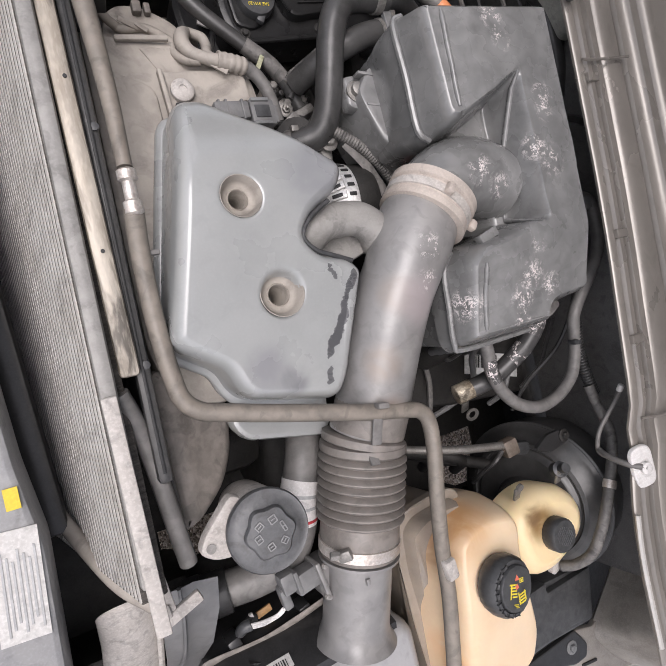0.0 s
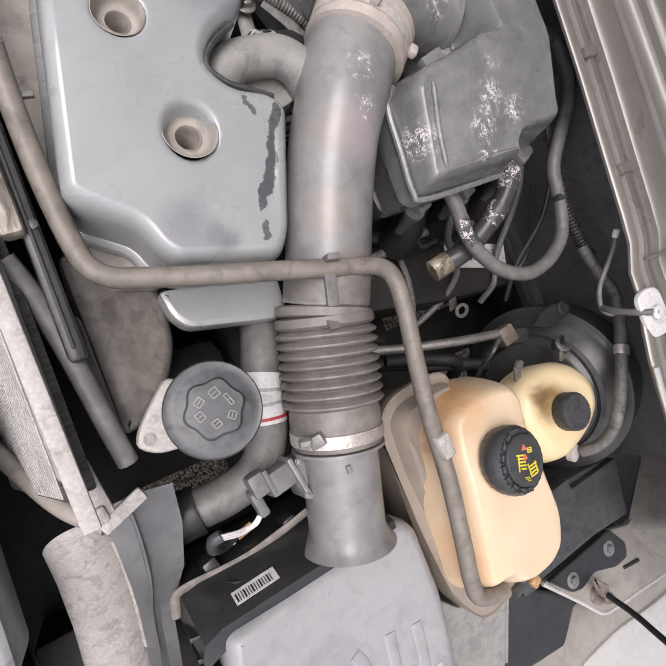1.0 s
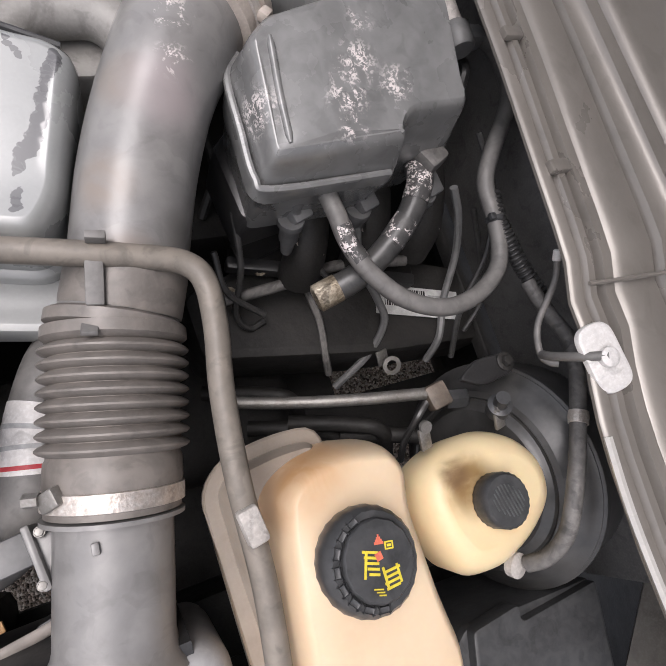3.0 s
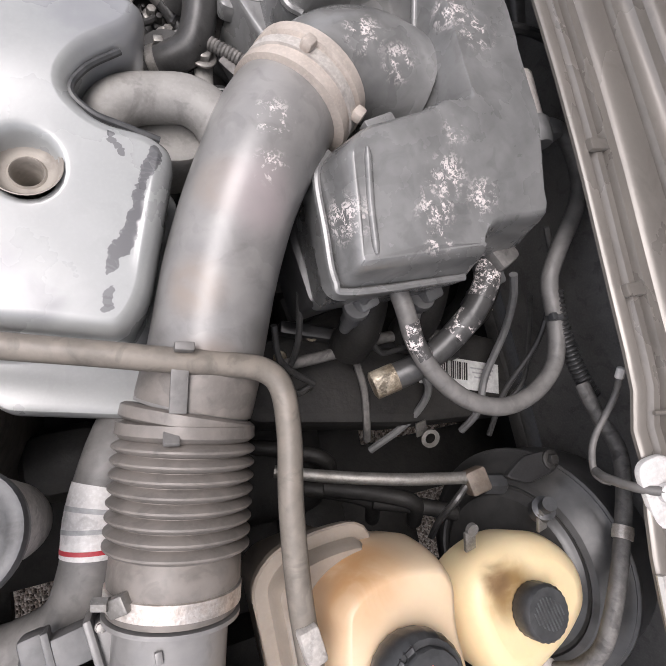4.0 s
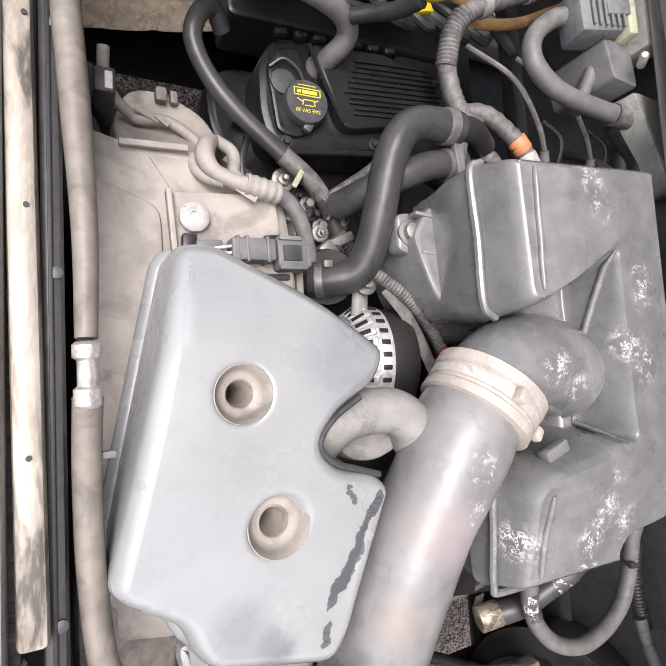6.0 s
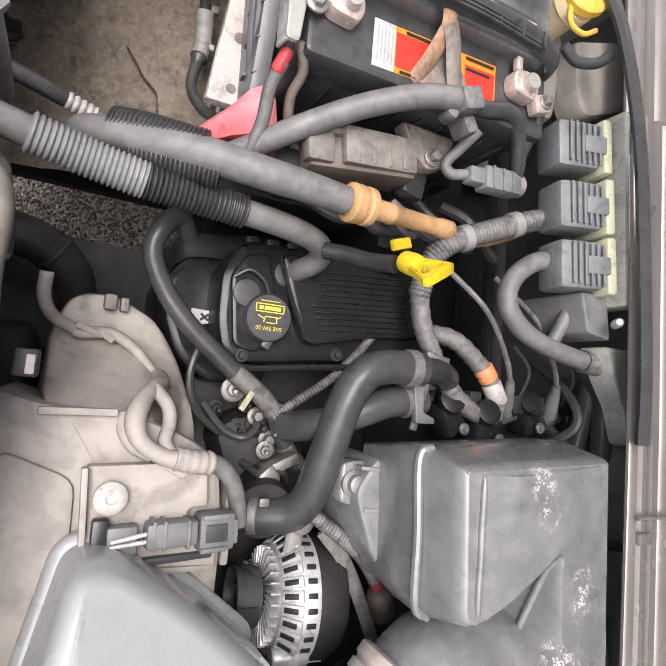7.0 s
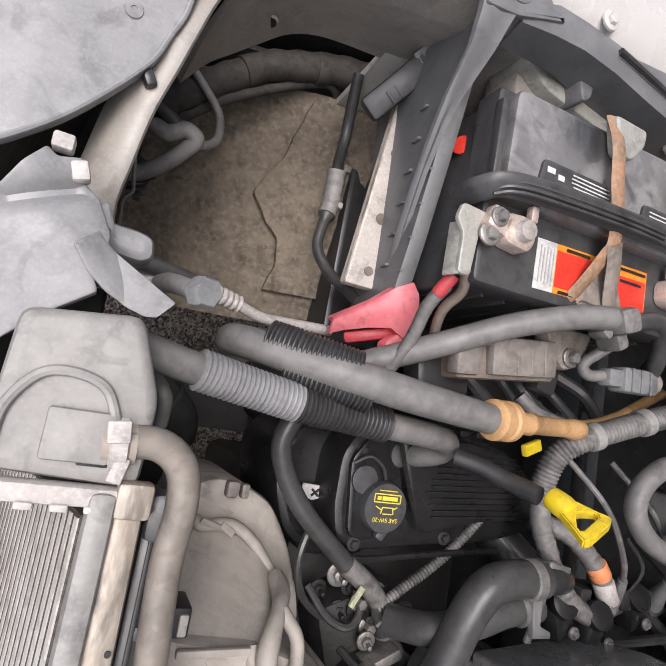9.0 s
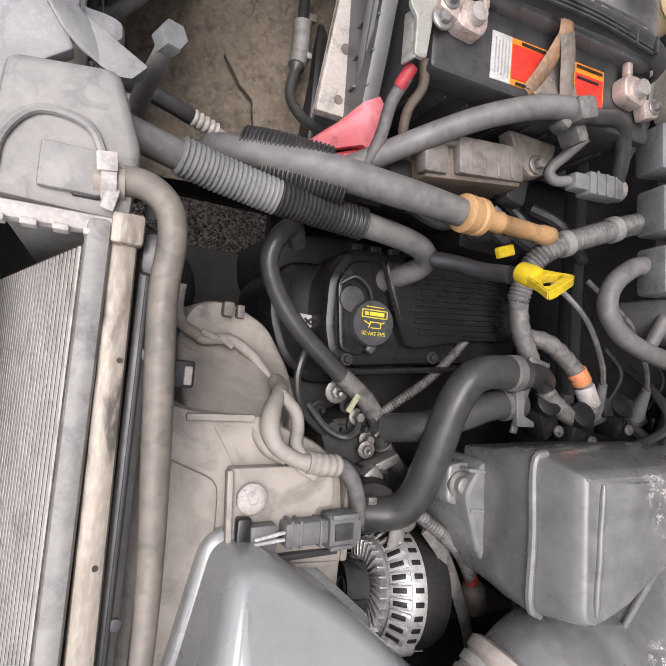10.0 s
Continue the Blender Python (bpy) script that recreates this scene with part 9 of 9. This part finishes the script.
part("pocket", slab([(0.409, 0.990), (0.409, 0.974), (0.437, 0.957), (0.52, 0.950), (0.583, 0.958), (0.60, 0.990)], 0.86, 0.912, 0.005, 0.008), M_PCMCASE, shield, "dusty cream recess")
SITE = FAR_SIDE
rail_w = thing("painted_rail", "cream painted metal rail with bolt holes", "rail", (0.32, 0.84, 0.76))
part("rail", slab([(0.302, 0.738), (0.344, 0.738), (0.340, 0.942), (0.327, 0.944)], 0.800, 0.812, 0.002, 0.004), M_RAILPAINT, rail_w, "cream painted top face")
for x, y, r in ((0.326, 0.755, 0.005), (0.330, 0.812, 0.006), (0.333, 0.885, 0.005), (0.334, 0.925, 0.004)):
    part("hole", lathe([(r, 0), (r, 0.001), (r * 0.6, 0.0012)], (x, y, 0.812), (0, 0, 1), 16), M_BROWN, rail_w)
part("edge", tube([(0.3025, 0.738, 0.808), (0.315, 0.84, 0.809), (0.327, 0.942, 0.810)], 0.002, 6), M_BARPAINT, rail_w)
fplug = thing("fender_plug", "black multi-pin plug under the fender edge", "plug", (0.32, 0.97, 0.83))
part("body", box((0.314, 0.945, 0.828), (0.076, 0.026, 0.024), 0.004, (0, -30, 53)), M_CAP, fplug)
part("lock", box((0.328, 0.972, 0.852), (0.022, 0.020, 0.010), 0.003, (0, -20, 53)), M_CONN, fplug)
for k in range(6):
    part("rib", box((0.306 + 0.006 * k, 0.928 + 0.0075 * k, 0.834 + 0.0035 * k), (0.002, 0.014, 0.0015), 0.0004, (0, -30, 53)), M_CAP, fplug)

# wheel liner behind the headlamp
SITE = HOME


def felt(x, y):
    return 0.612 + 0.35 * (x - 0.24) + 0.25 * (y - 0.85) + 0.006 * noise.noise((18 * x, 18 * y, 0)) + 0.0030 * noise.noise((70 * x, 70 * y, 4)) - 0.007 * max(0.0, noise.noise((38 * x, 38 * y, 9)) - 0.35)


liner = bmesh.new()
nx, ny = 110, 120
grid = []
for i in range(nx + 1):
    row = []
    for j in range(ny + 1):
        x, y = 0.055 + 0.34 * i / nx, 0.714 + 0.10 * max(0.0, 0.16 - 0.055 - 0.34 * i / nx) + 0.29 * j / ny
        z = felt(x, y) - 0.8 * max(0.0, 0.115 - x)
        row.append(liner.verts.new((x, y, z)))
    grid.append(row)
for i in range(nx):
    for j in range(ny):
        liner.faces.new((grid[i][j], grid[i + 1][j], grid[i + 1][j + 1], grid[i][j + 1]))
wl = thing("wheel_liner", "dirty brown felt wheel liner behind the headlamp", "wheel liner", (0.24, 0.86, 0.6))
part("felt_sheet", liner, M_LINER, wl)
flap = bmesh.new()
nu, nv = 14, 40
fv = [[], []]
for k in (0, 1):
    for i in range(nu + 1):
        row = []
        for j in range(nv + 1):
            y = 0.755 + 0.235 * j / nv
            edge = 0.288 + 0.030 * max(0.0, 1 - abs(y - 0.868) / 0.05) * -1 + 0.010 * math.sin(26 * y) + 0.004 * noise.noise((40 * y, 1, 7))
            x = edge + (0.385 - edge) * i / nu
            row.append(flap.verts.new((x, y, felt(x, y) + (0.012 if k == 0 else 0.006) + 0.004 * math.exp(-((y - 0.868) / 0.03) ** 2) * (1 - i / nu))))
        fv[k].append(row)
for i in range(nu):
    for j in range(nv):
        flap.faces.new((fv[0][i][j], fv[0][i + 1][j], fv[0][i + 1][j + 1], fv[0][i][j + 1]))
for j in range(nv):
    flap.faces.new((fv[0][0][j], fv[0][0][j + 1], fv[1][0][j + 1], fv[1][0][j]))
part("felt_flap", flap, M_LINER, wl, "torn upper layer of felt")
SITE = FAR_SIDE
lw = thing("liner_wiring", "black taped wire running over the liner", "wire", (0.3, 0.85, 0.72))
part("wire", tube([(0.295, 0.985, 0.765), (0.297, 0.95, 0.757), (0.298, 0.915, 0.752), (0.306, 0.89, 0.724), (0.309, 0.850, 0.718), (0.302, 0.815, 0.720), (0.301, 0.79, 0.723), (0.314, 0.764, 0.735), (0.330, 0.742, 0.762), (0.335, 0.728, 0.785)], lambda f, s: 0.0065 + 0.0035 * (0.40 < f < 0.55), 12), M_HOSE, lw)
part("taped_part", tube([(0.3065, 0.888, 0.7245), (0.3085, 0.868, 0.720), (0.3085, 0.850, 0.7185), (0.306, 0.834, 0.719)], lambda f, s: 0.0108 + 0.0006 * math.sin(600 * s), 14), M_RADTANK, lw, "pale taped wire section")
part("clip", box((0.317, 0.848, 0.722), (0.010, 0.008, 0.008), 0.002), M_GROMMET, lw, "white clip")
part("clip", box((0.317, 0.892, 0.728), (0.010, 0.010, 0.008), 0.002), M_BROWN, lw)
SITE = HOME
ftube = thing("fender_tube", "dark taped tube under the fender edge", "tube", (0.22, 0.99, 0.68))
part("tube", tube([(0.118, 0.90, 0.675), (0.135, 0.919, 0.68), (0.160, 0.945, 0.68), (0.188, 0.970, 0.68), (0.225, 0.999, 0.685), (0.263, 1.015, 0.69), (0.313, 1.028, 0.70), (0.362, 1.031, 0.71)], lambda f, s: 0.0175 + 0.0008 * math.sin(210 * s), 18), M_HARNESS, ftube)
for x, y, z, d in ((0.288, 1.021, 0.695, (0.95, 0.25, 0.15)), (0.205, 0.984, 0.683, (0.8, 0.6, 0.05))):
    part("tape_band", lathe([(0.0178, -0.007), (0.0184, -0.006), (0.0184, 0.006), (0.0178, 0.007)], (x, y, z), d, 18), M_HARNESS, ftube)
hose("fender_wire", [(0.125, 0.885, 0.678), (0.147, 0.904, 0.68), (0.193, 0.947, 0.68), (0.251, 0.988, 0.68), (0.290, 1.011, 0.68), (0.312, 1.018, 0.678), (0.326, 1.011, 0.672), (0.336, 1.000, 0.66)], 0.006, M_HARNESS, "thin grey wire under the fender edge", "wire", 10)
for y, z, x in ((0.832, 0.545, 0.137), (0.777, 0.485, 0.142)):
    socket = thing("lamp_socket_boot", "black ribbed rubber boot behind the headlamp", "socket boot", (x, y, z), "socket boots")
    part("boot", corrugated([(x - 0.012, y + 0.030, z + 0.016), (x, y, z), (x + 0.006, y - 0.026, z - 0.016)], 0.021, 0.0062, 0.0028, 20), M_HOSE, socket)
    part("cap", lathe([(0.0215, 0), (0.023, 0.002), (0.023, 0.008), (0.018, 0.012)], (x - 0.012, y + 0.030, z + 0.016), (-0.3, 0.8, 0.45), 20), M_CAP, socket)
lamp_hook = thing("lamp_spring_hook", "bent wire spring hook on the headlamp back", "hook", (0.105, 0.78, 0.77))
part("hook", tube([(0.103, 0.819, 0.770), (0.106, 0.800, 0.770), (0.108, 0.786, 0.770), (0.109, 0.778, 0.770), (0.103, 0.768, 0.770), (0.104, 0.755, 0.765), (0.105, 0.742, 0.760)], 0.0016, 8), M_STEEL, lamp_hook)
part("plate", box((0.098, 0.790, 0.762), (0.012, 0.055, 0.004), 0.001, (0, 0, -6)), M_BLACK, lamp_hook)
part("end", box((0.106, 0.738, 0.759), (0.007, 0.009, 0.005), 0.001, (0, 0, 20)), M_WHITEPLASTIC, lamp_hook)
SITE = FAR_SIDE
hose("lamp_wire", [(0.070, 0.793, 0.740), (0.083, 0.796, 0.747), (0.101, 0.802, 0.752), (0.120, 0.814, 0.768), (0.132, 0.825, 0.782), (0.138, 0.833, 0.790), (0.132, 0.837, 0.793), (0.124, 0.837, 0.793), (0.113, 0.831, 0.789), (0.101, 0.836, 0.784)], 0.0078, M_RADTANK, "grey taped headlamp wiring", "wire", 12)
hose("lamp_wire", [(0.125, 0.836, 0.793), (0.139, 0.836, 0.776), (0.152, 0.844, 0.764), (0.162, 0.862, 0.747), (0.163, 0.891, 0.728), (0.156, 0.905, 0.727), (0.141, 0.920, 0.728), (0.127, 0.933, 0.729), (0.117, 0.945, 0.732)], 0.0045, M_RADTANK, "thin grey headlamp wire loop", "wire", 10)
hose("lamp_wire", [(0.125, 0.837, 0.793), (0.109, 0.846, 0.794), (0.091, 0.853, 0.795), (0.072, 0.858, 0.796)], 0.0055, M_HOSE, "black rubber headlamp wire end", "wire", 10)
hose("liner_hose", [(0.095, 0.702, 0.83), (0.125, 0.702, 0.826), (0.155, 0.699, 0.818), (0.180, 0.696, 0.808)], 0.0078, M_HOSE, "black rubber hose end", "hose", 12)
solid("white_hose_end", join(corrugated([(0.180, 0.696, 0.808), (0.205, 0.692, 0.800)], 0.0085, 0.006, 0.002, 14), tube([(0.203, 0.692, 0.801), (0.232, 0.686, 0.792), (0.265, 0.688, 0.785), (0.31, 0.691, 0.78)], 0.0055, 10)), M_GROMMET, "white plastic hose end and tube", "tube")
hexb = thing("hex_stud", "tall grey stud with a large hex head", "bolt", (0.11, 0.66, 0.9))
part("shank", tube([(0.131, 0.692, 0.79), (0.136, 0.686, 0.86), (0.141, 0.674, 0.930), (0.143, 0.6685, 0.968)], lambda f, s: 0.0092 - 0.0035 * f, 12), M_RADTANK, hexb)
part("head", lathe([(0.0092, -0.007), (0.0096, -0.004), (0.0096, 0.005), (0.0083, 0.007), (0.005, 0.0072)], (0.144, 0.667, 0.972), (0.35, -0.05, 1), 6), M_PLUG, hexb)
part("arm", tube([(0.070, 0.690, 0.80), (0.100, 0.691, 0.81), (0.131, 0.690, 0.82)], 0.0075, 10), M_GROMMET, hexb)

# front corner covers
hc = thing("headlamp_cover", "pale grey headlamp panel bolted at the fender front", "headlamp panel", (0.0, 0.85, 0.85))
SITE = HOME
edge_h = [(-0.10, 0.70), (-0.01, 0.728), (0.025, 0.752), (0.052, 0.777), (0.074, 0.804), (0.089, 0.825), (0.099, 0.842), (0.105, 0.861), (0.112, 0.882), (0.115, 0.915), (0.116, 0.936), (0.113, 0.961)]


def lamp_top(x, y):
    return 0.16 * max(0, y - 0.86) - 0.5 * max(0, 0.03 - x) ** 1.3 + 0.0012 * noise.noise((16 * x, 16 * y, 3))


part("panel", slab(edge_h + [(0.10, 1.03), (-0.12, 1.04)], 0.866, 0.8735, 0.002, 0.006, top=lamp_top), M_COVERLIGHT, hc)
part("lip", tube([(x - 0.002, y + 0.001, 0.8735 + lamp_top(x, y)) for x, y in edge_h[1:]], 0.0022, 8), M_COVERLIGHT, hc, "raised edge lip")
part("under_lip", tube([(x - 0.004, y + 0.004, 0.862 + lamp_top(x, y)) for x, y in edge_h[1:]], 0.0045, 8), M_BLACK, hc, "dark edge under the panel")
part("washer", lathe([(0.0145, -0.002), (0.0152, 0.0005), (0.0145, 0.0018), (0.010, 0.002)], (0.083, 0.905, 0.8815), (0, -0.16, 1), 28), M_RAILPAINT, hc, "cream washer")
part("washer", lathe([(0.0105, 0.0), (0.0112, 0.0022), (0.0105, 0.0034), (0.006, 0.0034)], (0.083, 0.905, 0.8825), (0, -0.16, 1), 24), M_RAILPAINT, hc)
part("bolt", bolt((0.083, 0.905, 0.8855), 0.0052, 0.005, (0, -0.16, 1), 1.0), M_RAILPAINT, hc)
part("dimple", lathe([(0.0065, 0), (0.006, 0.0006), (0.0022, 0.0007), (0.002, -0.001)], (0.077, 0.869, 0.8752), (0, -0.1, 1), 20), M_COVERLIGHT, hc)
part("notch_tab", box((0.0965, 0.829, 0.868), (0.008, 0.012, 0.010), 0.002, (0, 0, 30)), M_BLACK, hc)
SITE = FAR_SIDE
spl = thing("splash_shield", "creased pale plastic splash shield over the radiator end", "splash shield", (0.05, 0.69, 0.9))
part("sheet", slab([(0.004, 0.646), (0.029, 0.702), (0.038, 0.719), (0.047, 0.732), (0.053, 0.728), (0.066, 0.732), (0.068, 0.72), (0.079, 0.712), (0.09, 0.691), (0.089, 0.676), (0.084, 0.669), (0.09, 0.657), (0.065, 0.638), (0.048, 0.622), (0.017, 0.591)], 0.931, 0.935, 0.001, 0.002, top=lambda x, y: 0.010 * math.sin(30 * (x + 0.6 * y)) - 0.008 * math.exp(-((y - 0.70 - 0.5 * (x - 0.04)) / 0.006) ** 2) + 0.003 * noise.noise((30 * x, 30 * y, 5))), M_COVERLIGHT, spl)
part("flap", slab([(0.082, 0.667), (0.072, 0.68), (0.083, 0.692), (0.095, 0.682), (0.134, 0.661), (0.125, 0.65), (0.118, 0.649), (0.107, 0.652), (0.094, 0.658)], 0.941, 0.946, 0.001, 0.0015, top=lambda x, y: 0.004 - 0.30 * max(0, x - 0.055) + 0.006 * math.sin(60 * (x + y))), M_COVERLIGHT, spl, "torn plastic flap")
part("boss", slab([(0.075, 0.721), (0.088, 0.707), (0.105, 0.707), (0.116, 0.704), (0.118, 0.69), (0.11, 0.685), (0.089, 0.687)], 0.885, 0.913, 0.006, 0.006), M_COVERLIGHT, spl, "rounded moulded boss")
part("pin", box((0.066, 0.724, 0.936), (0.010, 0.012, 0.012), 0.002, (0, 0, 20)), M_GROMMET, spl, "white push pin")
part("stud", box((0.054, 0.738, 0.936), (0.012, 0.01, 0.012), 0.002), M_GROMMET, spl)
# washer bottle
wash = thing("washer_filler", "cream washer filler neck with an amber flip cap", "washer filler", (0.67, 0.91, 0.85))
part("neck", lathe([(0.022, -0.09), (0.022, -0.015), (0.026, -0.012), (0.026, 0.0), (0.02, 0.001)], (0.662, 0.905, 0.958), (0.05, 0.05, 1), 28), M_RESERVOIR, wash, "cream neck")
part("cap", lathe([(0.027, 0.0), (0.029, 0.002), (0.029, 0.010), (0.026, 0.013), (0.012, 0.015)], (0.664, 0.908, 0.962), (-0.25, 0.05, 1), 32), M_WASHCAP, wash, "amber yellow cap")
part("lift_tab", box((0.684, 0.938, 0.972), (0.030, 0.030, 0.005), 0.002, (10, -10, 25)), M_WASHCAP, wash)
part("strap", tube([(0.645, 0.888, 0.962), (0.652, 0.872, 0.958), (0.672, 0.868, 0.958), (0.69, 0.878, 0.96)], 0.003, 8), M_WASHCAP, wash)
hose("washer_hose", [(0.645, 0.845, 0.955), (0.665, 0.835, 0.955), (0.69, 0.838, 0.962), (0.705, 0.850, 0.968)], 0.006, M_CAP, "black washer hose stub", "hose", 10)
solid("corner_plate", slab([(0.655, 0.80), (0.70, 0.80), (0.715, 0.90), (0.70, 0.95), (0.655, 0.93)], 0.74, 0.90, 0.01, 0.012), M_PCMCASE, "pale painted corner of the bay", "panel")
rod2 = thing("hood_strut", "thin black hood strut with a ball end on the fender", "hood strut", (0.6, 0.96, 0.9), "hood struts")
part("ball", lathe([(0.008, -0.004), (0.011, 0), (0.009, 0.008), (0.005, 0.011)], (0.602, 0.952, 0.925), (0, 0, 1), 16), M_STEEL, rod2)
part("rod", tube([(0.604, 0.955, 0.932), (0.612, 0.985, 1.25), (0.620, 1.01, 1.62)], 0.0038, 10), M_FLATBLACK, rod2)
